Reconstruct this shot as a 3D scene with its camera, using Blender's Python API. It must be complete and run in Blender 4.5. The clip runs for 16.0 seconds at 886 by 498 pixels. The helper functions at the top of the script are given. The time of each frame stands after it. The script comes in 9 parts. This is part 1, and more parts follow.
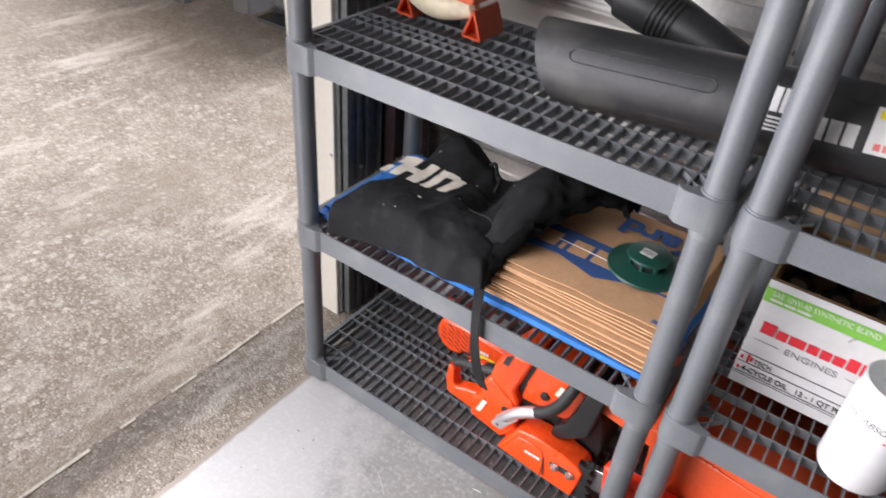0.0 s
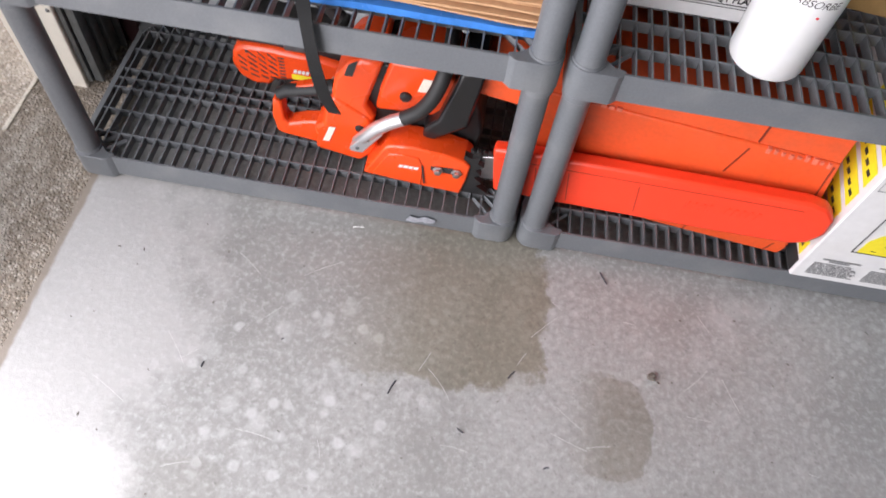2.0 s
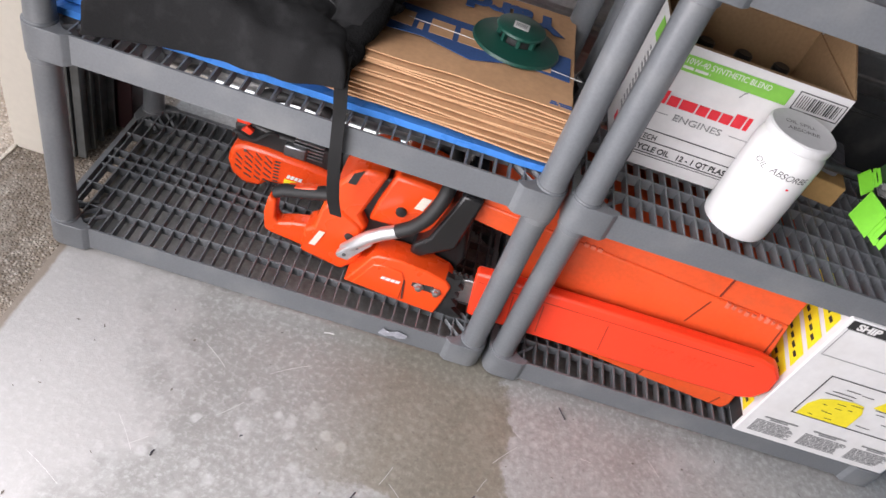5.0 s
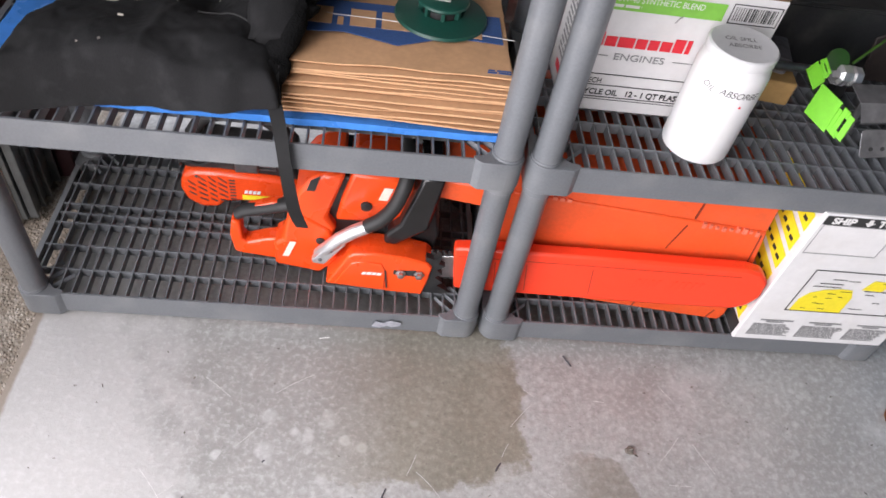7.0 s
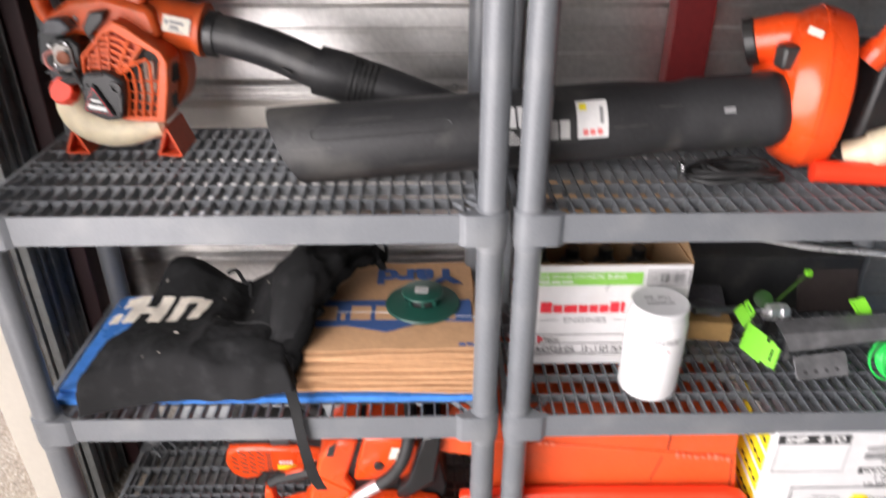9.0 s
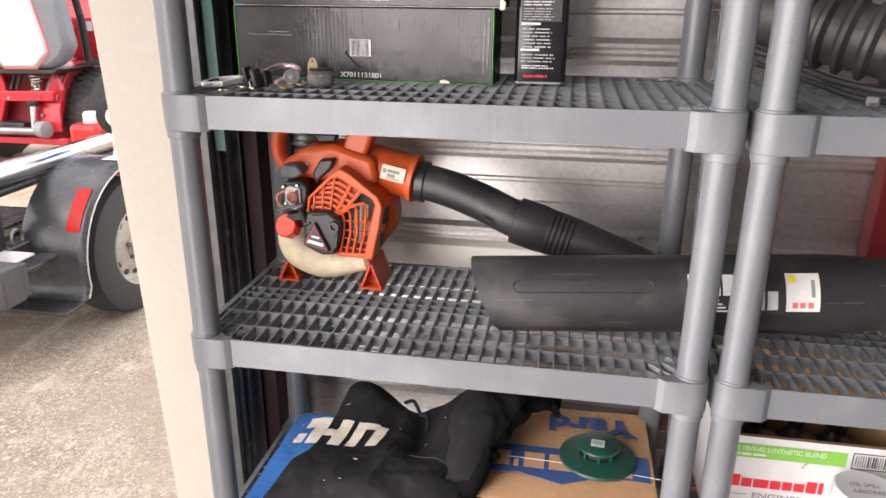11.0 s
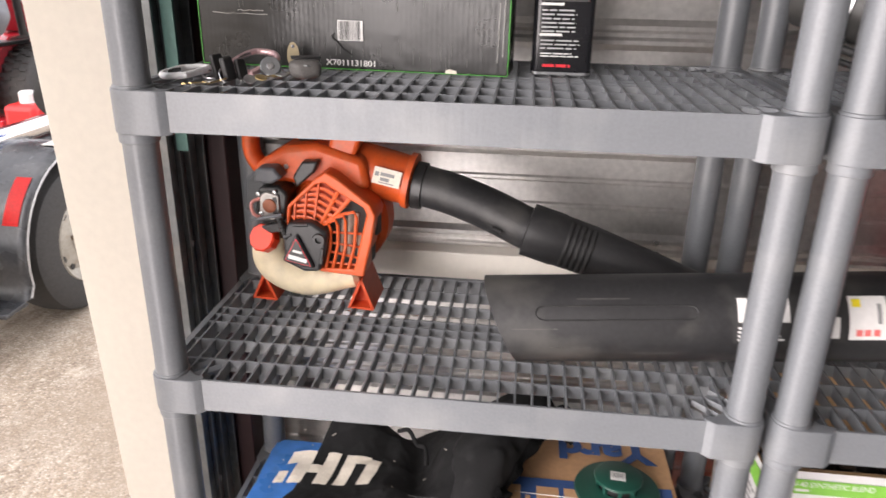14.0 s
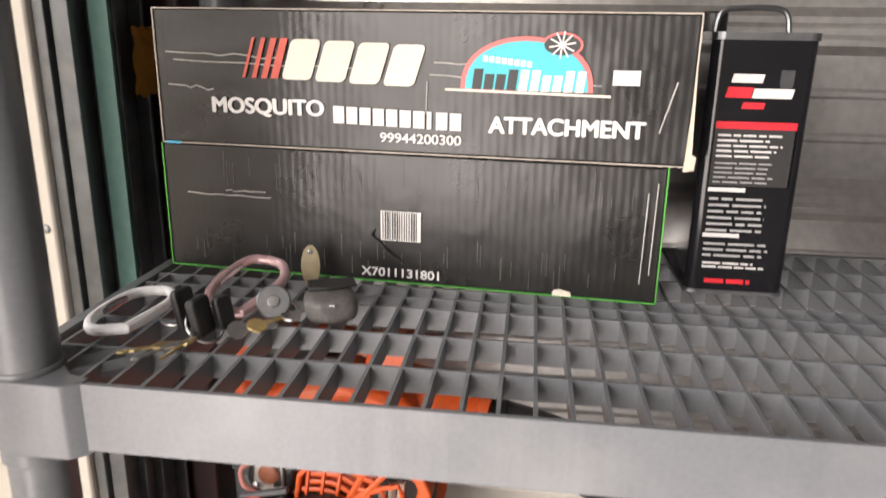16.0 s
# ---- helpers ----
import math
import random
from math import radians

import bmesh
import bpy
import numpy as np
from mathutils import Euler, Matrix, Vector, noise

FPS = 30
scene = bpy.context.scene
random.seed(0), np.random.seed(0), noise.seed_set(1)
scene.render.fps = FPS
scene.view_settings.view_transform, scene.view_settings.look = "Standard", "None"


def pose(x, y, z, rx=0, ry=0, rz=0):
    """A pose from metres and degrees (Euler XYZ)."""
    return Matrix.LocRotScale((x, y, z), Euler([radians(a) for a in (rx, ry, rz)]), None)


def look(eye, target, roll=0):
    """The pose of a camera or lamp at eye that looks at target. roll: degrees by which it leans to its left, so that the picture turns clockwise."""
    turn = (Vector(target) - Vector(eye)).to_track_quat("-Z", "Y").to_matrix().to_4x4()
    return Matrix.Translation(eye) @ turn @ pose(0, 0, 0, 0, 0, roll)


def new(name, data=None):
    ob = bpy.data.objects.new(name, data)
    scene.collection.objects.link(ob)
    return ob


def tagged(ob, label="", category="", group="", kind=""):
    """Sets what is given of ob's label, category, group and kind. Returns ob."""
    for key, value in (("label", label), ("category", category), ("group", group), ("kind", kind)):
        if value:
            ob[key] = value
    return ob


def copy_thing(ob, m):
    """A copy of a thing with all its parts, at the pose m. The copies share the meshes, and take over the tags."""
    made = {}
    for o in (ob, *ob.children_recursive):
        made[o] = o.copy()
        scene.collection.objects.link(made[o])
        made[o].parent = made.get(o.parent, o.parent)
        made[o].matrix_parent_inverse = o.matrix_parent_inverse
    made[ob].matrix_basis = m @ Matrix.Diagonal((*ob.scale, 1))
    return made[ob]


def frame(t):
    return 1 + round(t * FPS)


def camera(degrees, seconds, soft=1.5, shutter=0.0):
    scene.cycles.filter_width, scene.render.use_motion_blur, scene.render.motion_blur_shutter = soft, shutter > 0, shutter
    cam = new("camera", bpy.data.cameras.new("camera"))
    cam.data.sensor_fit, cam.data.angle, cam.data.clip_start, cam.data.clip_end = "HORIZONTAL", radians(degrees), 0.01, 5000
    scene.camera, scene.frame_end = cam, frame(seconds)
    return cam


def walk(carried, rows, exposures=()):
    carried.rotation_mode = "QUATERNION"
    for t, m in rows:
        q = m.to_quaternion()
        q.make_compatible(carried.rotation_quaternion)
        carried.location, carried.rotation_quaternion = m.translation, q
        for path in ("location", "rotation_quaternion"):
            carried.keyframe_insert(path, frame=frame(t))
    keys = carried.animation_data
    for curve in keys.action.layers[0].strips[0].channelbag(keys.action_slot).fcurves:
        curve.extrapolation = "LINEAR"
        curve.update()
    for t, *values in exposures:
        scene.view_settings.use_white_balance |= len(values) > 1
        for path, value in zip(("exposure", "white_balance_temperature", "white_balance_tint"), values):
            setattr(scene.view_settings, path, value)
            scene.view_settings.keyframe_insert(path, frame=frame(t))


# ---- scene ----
cam = camera(63.3, 16.0, soft=1.5, shutter=0.35)
PATH = [
    (0, (0.136, -0.986, 1.509), (-0.737, 0.366, 0.321), 5.1),
    (0.5, (0.138, -0.893, 1.475), (-0.557, 0.43, 0.146), 4.9),
    (1, (0.1, -0.778, 1.429), (-0.402, 0.413, -0.098), 4.2),
    (1.5, (0.025, -0.754, 1.341), (-0.299, 0.311, -0.32), 4.2),
    (2, (-0.131, -0.839, 1.286), (-0.149, 0.22, -0.41), 8.8),
    (2.5, (-0.248, -0.938, 1.271), (-0.105, 0.393, -0.215), 19.6),
    (3, (-0.279, -0.962, 1.242), (-0.061, 0.427, -0.18), 22.8),
    (3.5, (-0.279, -0.971, 1.23), (-0.072, 0.466, -0.145), 25.2),
    (4, (-0.273, -0.972, 1.232), (-0.118, 0.494, -0.12), 23.3),
    (6.3, (-0.27, -0.902, 1.242), (-0.055, 0.447, -0.219), 18.8),
    (6.5, (-0.254, -0.893, 1.247), (-0.045, 0.44, -0.23), 17.2),
    (7, (-0.272, -0.885, 1.294), (-0.038, 0.431, -0.194), 11.7),
    (7.5, (-0.248, -0.904, 1.33), (-0.04, 0.456, -0.121), 6.4),
    (8, (-0.159, -0.957, 1.383), (0.029, 0.468, -0.007), 2.4),
    (8.5, (-0.08, -1.002, 1.456), (0.033, 0.523, 0.167), -0.6),
    (9, (-0.138, -1.086, 1.496), (-0.106, 0.667, 0.533), 0.1),
    (9.5, (-0.231, -1.067, 1.568), (-0.357, 0.766, 0.777), -1.2),
    (9.7, (-0.248, -1.082, 1.571), (-0.405, 0.763, 0.822), -0.8),
    (11.8, (-0.263, -1.097, 1.569), (-0.633, 0.75, 0.897), 0.2),
    (12, (-0.256, -1.079, 1.578), (-0.586, 0.775, 0.902), 0.2),
    (12.5, (-0.282, -1.072, 1.572), (-0.535, 0.795, 0.901), 1.0),
    (13, (-0.396, -1.072, 1.566), (-0.546, 0.794, 0.864), 2.1),
    (13.5, (-0.41, -1.04, 1.542), (-0.513, 0.824, 0.826), 2.8),
    (14, (-0.38, -0.905, 1.572), (-0.581, 0.941, 0.829), 1.1),
    (14.5, (-0.371, -0.776, 1.578), (-0.792, 1.015, 0.794), -0.4),
    (15, (-0.428, -0.663, 1.553), (-0.818, 1.129, 0.755), -0.5),
    (15.5, (-0.522, -0.528, 1.624), (-0.751, 1.334, 0.93), 1.0),
    (16, (-0.537, -0.429, 1.654), (-0.764, 1.474, 1.082), 1.0),
]
EXPOSURES = [(0.0, -0.17, 6100, 13), (0.6, -0.24, 6050, 13), (1.5, -0.36, 6050, 13), (3.0, -0.36, 6200, 13), (8.0, -0.16, 6150, 14), (9.5, 0.15, 6500, 14), (12.0, 0.13, 6600, 15), (14.5, 0.16, 6600, 15), (16.0, 0.14, 6880, 14)]
walk(cam, [(t, look(eye, target, roll)) for t, eye, target, roll in PATH], EXPOSURES)

# ---- world and light ----
world = bpy.data.worlds.new("sky")
scene.world = world
world.use_nodes = True
wn = world.node_tree
wn.nodes.clear()
sky = wn.nodes.new("ShaderNodeTexSky")
sky.sky_type = "NISHITA"
sky.sun_disc = False
sky.sun_elevation = radians(42)
sky.sun_rotation = radians(-156)
sky.air_density, sky.dust_density, sky.ozone_density = 1.0, 4.0, 1.0
mixw = wn.nodes.new("ShaderNodeMixRGB")
mixw.inputs["Fac"].default_value = 0.75
mixw.inputs["Color2"].default_value = (6.55, 6.45, 6.4, 1)
bgw = wn.nodes.new("ShaderNodeBackground")
bgw.inputs["Strength"].default_value = 0.42
outw = wn.nodes.new("ShaderNodeOutputWorld")
wn.links.new(sky.outputs[0], mixw.inputs["Color1"])
wn.links.new(mixw.outputs[0], bgw.inputs["Color"])
wn.links.new(bgw.outputs[0], outw.inputs["Surface"])

sun_data = bpy.data.lights.new("sun", "SUN")
sun_data.energy, sun_data.angle, sun_data.color = 0.7, radians(30), (1.0, 0.95, 0.9)
sun = new("sun", sun_data)
sun.matrix_world = look((-4, -9, 9), (0, 0, 0))

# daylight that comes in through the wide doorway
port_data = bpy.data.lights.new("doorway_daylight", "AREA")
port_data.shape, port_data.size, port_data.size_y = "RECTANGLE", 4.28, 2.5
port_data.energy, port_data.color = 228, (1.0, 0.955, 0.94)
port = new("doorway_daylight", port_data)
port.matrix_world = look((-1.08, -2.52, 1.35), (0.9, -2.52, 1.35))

# ---- helpers of this scene ----
def mat(name, col, rough=0.5, metal=0.0, var=0.12, scale=6.0, fine=90.0, bump=0.1, spec=0.5, tint=None, tintamt=0.0, coat=0.0, trans=0.0, sss=0.0):
    """Principled material: colour wanders at a coarse and a fine scale, fine noise gives relief and uneven gloss."""
    m = bpy.data.materials.new(name)
    m.use_nodes = True
    nt = m.node_tree
    b = nt.nodes["Principled BSDF"]
    tc = nt.nodes.new("ShaderNodeTexCoord")
    n1 = nt.nodes.new("ShaderNodeTexNoise")
    n1.inputs["Scale"].default_value, n1.inputs["Detail"].default_value = scale, 4.0
    n2 = nt.nodes.new("ShaderNodeTexNoise")
    n2.inputs["Scale"].default_value, n2.inputs["Detail"].default_value = fine, 3.0
    for n in (n1, n2):
        nt.links.new(tc.outputs["Object"], n.inputs["Vector"])
    add = nt.nodes.new("ShaderNodeMath")
    add.operation = "ADD"
    nt.links.new(n1.outputs["Fac"], add.inputs[0])
    nt.links.new(n2.outputs["Fac"], add.inputs[1])
    rng = nt.nodes.new("ShaderNodeMapRange")
    rng.inputs["From Min"].default_value, rng.inputs["From Max"].default_value = 0.7, 1.3
    rng.inputs["To Min"].default_value, rng.inputs["To Max"].default_value = 1 - var, 1 + var
    nt.links.new(add.outputs[0], rng.inputs["Value"])
    mul = nt.nodes.new("ShaderNodeVectorMath")
    mul.operation = "SCALE"
    mul.inputs[0].default_value = col[:3]
    nt.links.new(rng.outputs[0], mul.inputs["Scale"])
    last = mul.outputs[0]
    if tint:
        n3 = nt.nodes.new("ShaderNodeTexNoise")
        n3.inputs["Scale"].default_value, n3.inputs["Detail"].default_value = scale * 2.3, 6.0
        nt.links.new(tc.outputs["Object"], n3.inputs["Vector"])
        r3 = nt.nodes.new("ShaderNodeMapRange")
        r3.inputs["From Min"].default_value, r3.inputs["From Max"].default_value = 0.52, 0.72
        r3.inputs["To Max"].default_value = tintamt
        nt.links.new(n3.outputs["Fac"], r3.inputs["Value"])
        mx = nt.nodes.new("ShaderNodeMixRGB")
        mx.inputs["Color2"].default_value = (*tint, 1)
        nt.links.new(r3.outputs[0], mx.inputs["Fac"])
        nt.links.new(last, mx.inputs["Color1"])
        last = mx.outputs[0]
    nt.links.new(last, b.inputs["Base Color"])
    rr = nt.nodes.new("ShaderNodeMapRange")
    rr.inputs["From Min"].default_value, rr.inputs["From Max"].default_value = 0.3, 0.7
    rr.inputs["To Min"].default_value, rr.inputs["To Max"].default_value = max(0.02, rough - 0.08), min(1, rough + 0.08)
    nt.links.new(n1.outputs["Fac"], rr.inputs["Value"])
    nt.links.new(rr.outputs[0], b.inputs["Roughness"])
    b.inputs["Metallic"].default_value = metal
    b.inputs["Specular IOR Level"].default_value = spec
    b.inputs["Coat Weight"].default_value = coat
    b.inputs["Transmission Weight"].default_value = trans
    b.inputs["Subsurface Weight"].default_value = sss
    b.inputs["Subsurface Radius"].default_value = (0.02, 0.02, 0.015)
    if bump:
        bp = nt.nodes.new("ShaderNodeBump")
        bp.inputs["Strength"].default_value, bp.inputs["Distance"].default_value = bump, 0.002
        nt.links.new(n2.outputs["Fac"], bp.inputs["Height"])
        nt.links.new(bp.outputs[0], b.inputs["Normal"])
    return m


def thing(name, loc, label, category, group="", rz=0.0, rx=0.0, ry=0.0):
    ob = new(name)
    ob.empty_display_size = 0.05
    ob.matrix_world = pose(*loc, rx, ry, rz)
    return tagged(ob, label, category, group)


def part(name, bm, material, parent=None, label="", smooth=True, bevel=0.0, angle=35):
    """Links bm as one mesh object under a thing or a part; its coordinates are the parent's."""
    me = bpy.data.meshes.new(name)
    bm.normal_update()
    bm.to_mesh(me)
    bm.free()
    return part_mesh(name, me, material, parent, label, smooth, bevel, angle)


def part_mesh(name, me, material, parent=None, label="", smooth=True, bevel=0.0, angle=35):
    for m in material if isinstance(material, (list, tuple)) else [material]:
        me.materials.append(m)
    ob = new(name, me)
    if parent:
        ob.parent = parent
    if label:
        ob["label"] = label
    if bevel:
        md = ob.modifiers.new("bevel", "BEVEL")
        md.width, md.segments, md.limit_method, md.angle_limit = bevel, 2, "ANGLE", radians(30)
    if smooth:
        me.shade_smooth()
        me.set_sharp_from_angle(angle=radians(angle))
    return ob


def structure(name, bm, material, label="", smooth=False, bevel=0.0):
    ob = part(name, bm, material, None, "", smooth, bevel)
    return tagged(ob, label or name.replace("_", " "), name.split("_")[0], kind="structure")


def box(bm, x0, x1, y0, y1, z0, z1, mi=0):
    vs = [bm.verts.new((x, y, z)) for x in (x0, x1) for y in (y0, y1) for z in (z0, z1)]
    for f in ((0, 1, 3, 2), (4, 6, 7, 5), (0, 4, 5, 1), (2, 3, 7, 6), (0, 2, 6, 4), (1, 5, 7, 3)):
        bm.faces.new([vs[i] for i in f]).material_index = mi
    return vs


def nbox(*a):
    bm = bmesh.new()
    box(bm, *a)
    return bm


def prism(bm, pts, h0, h1, axis="z", mi=0):
    """A polygon in the plane across axis, swept from h0 to h1 along it."""
    put = {"z": lambda p, h: (p[0], p[1], h), "y": lambda p, h: (p[0], h, p[1]), "x": lambda p, h: (h, p[0], p[1])}[axis]
    a = [bm.verts.new(put(p, h0)) for p in pts]
    b = [bm.verts.new(put(p, h1)) for p in pts]
    n = len(pts)
    fs = [bm.faces.new(a), bm.faces.new(b[::-1])]
    fs += [bm.faces.new((a[i], b[i], b[(i + 1) % n], a[(i + 1) % n])) for i in range(n)]
    for f in fs:
        f.material_index = mi
    bmesh.ops.recalc_face_normals(bm, faces=fs)
    return a + b


def nprism(pts, h0, h1, axis="z"):
    bm = bmesh.new()
    prism(bm, pts, h0, h1, axis)
    return bm


def lathe(bm, prof, n=32, m=None, caps=True, mi=0):
    """Profile of (radius, height) turned round z, then set by the matrix m."""
    m = m or Matrix()
    rings = []
    for r, h in prof:
        rings.append([bm.verts.new(m @ Vector((r * math.cos(2 * math.pi * i / n), r * math.sin(2 * math.pi * i / n), h))) for i in range(n)])
    fs = []
    for a, b in zip(rings, rings[1:]):
        fs += [bm.faces.new((a[i], a[(i + 1) % n], b[(i + 1) % n], b[i])) for i in range(n)]
    if caps:
        fs += [bm.faces.new(rings[0][::-1]), bm.faces.new(rings[-1])]
    for f in fs:
        f.material_index = mi
    bmesh.ops.recalc_face_normals(bm, faces=fs)
    return bm


def nlathe(prof, n=32, m=None, caps=True):
    return lathe(bmesh.new(), prof, n, m, caps)


def along(p, q):
    """The matrix that stands z of a lathe along p to q."""
    d = Vector(q) - Vector(p)
    return Matrix.Translation(p) @ d.to_track_quat("Z", "Y").to_matrix().to_4x4()


def tube(bm, pts, radii, n=16, caps=True, flat=1.0, mi=0, closed=False):
    """Round bar through pts; radii one or one each; flat squeezes it across."""
    pts = [Vector(p) for p in pts]
    k = len(pts)
    if not isinstance(radii, (list, tuple)):
        radii = [radii] * k
    rings, up = [], None
    for i, p in enumerate(pts):
        if closed:
            d = pts[(i + 1) % k] - pts[i - 1]
        else:
            d = pts[min(i + 1, k - 1)] - pts[max(i - 1, 0)]
        d.normalize()
        if up is None:
            up = Vector((0, 0, 1)) if abs(d.z) < 0.9 else Vector((0, 1, 0))
        side = d.cross(up).normalized()
        up = side.cross(d).normalized()
        rings.append([bm.verts.new(p + radii[i] * (math.cos(2 * math.pi * j / n) * side + flat * math.sin(2 * math.pi * j / n) * up)) for j in range(n)])
    fs = []
    pairs = list(zip(rings, rings[1:])) + ([(rings[-1], rings[0])] if closed else [])
    for a, b in pairs:
        fs += [bm.faces.new((a[j], a[(j + 1) % n], b[(j + 1) % n], b[j])) for j in range(n)]
    if caps and not closed:
        fs += [bm.faces.new(rings[0][::-1]), bm.faces.new(rings[-1])]
    for f in fs:
        f.material_index = mi
    bmesh.ops.recalc_face_normals(bm, faces=fs)
    return bm


def ntube(pts, radii, n=16, caps=True, flat=1.0, closed=False):
    return tube(bmesh.new(), pts, radii, n, caps, flat, 0, closed)


def spline(pts, steps=6):
    """Catmull-Rom points through pts."""
    ps = [Vector(p) for p in pts]
    ps = [2 * ps[0] - ps[1]] + ps + [2 * ps[-1] - ps[-2]]
    out = []
    for a, b, c, d in zip(ps, ps[1:], ps[2:], ps[3:]):
        for s in range(steps):
            t = s / steps
            out.append(0.5 * (2 * b + (c - a) * t + (2 * a - 5 * b + 4 * c - d) * t * t + (3 * b - a - 3 * c + d) * t ** 3))
    return out + [ps[-2]]


def rounded(x0, x1, y0, y1, r, k=5):
    pts = []
    for cx, cy, a in ((x1 - r, y1 - r, 0), (x0 + r, y1 - r, 90), (x0 + r, y0 + r, 180), (x1 - r, y0 + r, 270)):
        for i in range(k + 1):
            w = radians(a + 90 * i / k)
            pts.append((cx + r * math.cos(w), cy + r * math.sin(w)))
    return pts


def writing(name, body, size, material, parent, m, label="", squeeze=1.0, bold=0.0, align="LEFT", depth=0.0004, shear=0.0):
    """Letters in the built-in font, as a mesh; the text runs along x of m and stands along y."""
    cu = bpy.data.curves.new(name, "FONT")
    cu.body, cu.size, cu.extrude, cu.offset, cu.align_x, cu.shear = body, size, depth, bold, align, shear
    tmp = bpy.data.objects.new(name, cu)
    me = bpy.data.meshes.new_from_object(tmp)
    bpy.data.objects.remove(tmp)
    bpy.data.curves.remove(cu)
    me.transform(m @ Matrix.Diagonal((squeeze, 1, 1, 1)))
    return part_mesh(name, me, material, parent, label, smooth=False)


def lettering(name, body, rect, material, parent, m, label="", bold=0.02, depth=0.0005):
    """Letters in the built-in font stretched to the rectangle (x0, x1, y0, y1) of the plane of m."""
    cu = bpy.data.curves.new(name, "FONT")
    cu.body, cu.size, cu.extrude = body, 1.0, 0.5
    tmp = bpy.data.objects.new(name, cu)
    me = bpy.data.meshes.new_from_object(tmp)
    bpy.data.objects.remove(tmp)
    bpy.data.curves.remove(cu)
    # thickened by a few copies set slightly aside, each a hair lower
    bm = bmesh.new()
    for k, (dx, dy) in enumerate(((0, 0), (bold, 0), (-bold, 0), (0, bold * 0.6), (0, -bold * 0.6))):
        cp = me.copy()
        cp.transform(Matrix.Translation((dx, dy, 0)) @ Matrix.Diagonal((1, 1, 1 - 0.06 * k, 1)))
        bm.from_mesh(cp)
        bpy.data.meshes.remove(cp)
    bm.to_mesh(me)
    bm.free()
    xs, ys = [v.co.x for v in me.vertices], [v.co.y for v in me.vertices]
    x0, x1, y0, y1 = rect
    sx, sy = (x1 - x0) / (max(xs) - min(xs)), (y1 - y0) / (max(ys) - min(ys))
    me.transform(m @ Matrix.Translation((x0 - sx * min(xs), y0 - sy * min(ys), 0)) @ Matrix.Diagonal((sx, sy, depth, 1)))
    return part_mesh(name, me, material, parent, label, smooth=False)


def plates(name, rects, material, parent, m, label="", t=0.0006, slant=0.0):
    """Printed bars: rectangles (x0, x1, y0, y1) in the plane of m, a hair proud of it."""
    bm = bmesh.new()
    for x0, x1, y0, y1 in rects:
        vs = prism(bm, [(x0 + slant * y0, y0), (x1 + slant * y0, y0), (x1 + slant * y1, y1), (x0 + slant * y1, y1)], 0, t)
    bm.transform(m)
    return part(name, bm, material, parent, label, smooth=False)


def text_bars(x0, x1, y0, y1, lines, rnd, fill=0.55, words=True):
    """Rectangles standing for lines of small print between two edges."""
    out = []
    pitch = (y1 - y0) / lines
    for i in range(lines):
        y = y1 - (i + 1) * pitch
        x, end = x0, x0 + (x1 - x0) * rnd.uniform(0.75, 1.0)
        while x < end:
            w = min(end - x, pitch * rnd.uniform(1.2, 4.5)) if words else end - x
            out.append((x, x + w, y, y + pitch * fill))
            x += w + pitch * 0.5
    return out


def face(origin, xdir, ydir, lift=0.0008):
    """Matrix of a flat face: origin at its lower left, x along xdir, y along ydir."""
    x, y = Vector(xdir).normalized(), Vector(ydir).normalized()
    z = x.cross(y).normalized()
    y = z.cross(x)
    m = Matrix((x, y, z)).transposed().to_4x4()
    m.translation = Vector(origin) + lift * z
    return m


# ---- materials ----
GREY_PLASTIC = mat("grey_shelf_plastic", (0.134, 0.142, 0.152), 0.37, var=0.10, scale=4, fine=220, bump=0.06, tint=(0.27, 0.27, 0.26), tintamt=0.3)
gp = GREY_PLASTIC.node_tree
gp_shader = gp.nodes["Principled BSDF"]
gp_co = gp.nodes.new("ShaderNodeTexCoord")
gp_map = gp.nodes.new("ShaderNodeMapping")
gp_map.inputs["Scale"].default_value = (42, 42, 2.5)
gp_noise = gp.nodes.new("ShaderNodeTexNoise")
gp_noise.inputs["Scale"].default_value, gp_noise.inputs["Detail"].default_value = 1.0, 3.0
gp_bump = gp.nodes.new("ShaderNodeBump")
gp_bump.inputs["Strength"].default_value, gp_bump.inputs["Distance"].default_value = 0.22, 0.004
gp.links.new(gp_co.outputs["Object"], gp_map.inputs["Vector"])
gp.links.new(gp_map.outputs[0], gp_noise.inputs["Vector"])
gp.links.new(gp_noise.outputs["Fac"], gp_bump.inputs["Height"])
if gp_shader.inputs["Normal"].links:
    gp.links.new(gp_shader.inputs["Normal"].links[0].from_socket, gp_bump.inputs["Normal"])
gp.links.new(gp_bump.outputs["Normal"], gp_shader.inputs["Normal"])
BLACK_PLASTIC = mat("black_plastic", (0.017, 0.017, 0.0175), 0.40, var=0.25, scale=7, fine=160, bump=0.12, tint=(0.07, 0.066, 0.06), tintamt=0.5)
DUSTY_BLACK = mat("dusty_black_plastic", (0.021, 0.021, 0.022), 0.44, var=0.25, scale=4, fine=130, bump=0.12, tint=(0.10, 0.096, 0.088), tintamt=0.6)
BLACK_RUBBER = mat("black_rubber", (0.016, 0.016, 0.016), 0.6, var=0.2, fine=250, bump=0.15)
ORANGE = mat("orange_plastic", (0.80, 0.075, 0.010), 0.28, var=0.06, scale=9, fine=200, bump=0.03, coat=0.15)
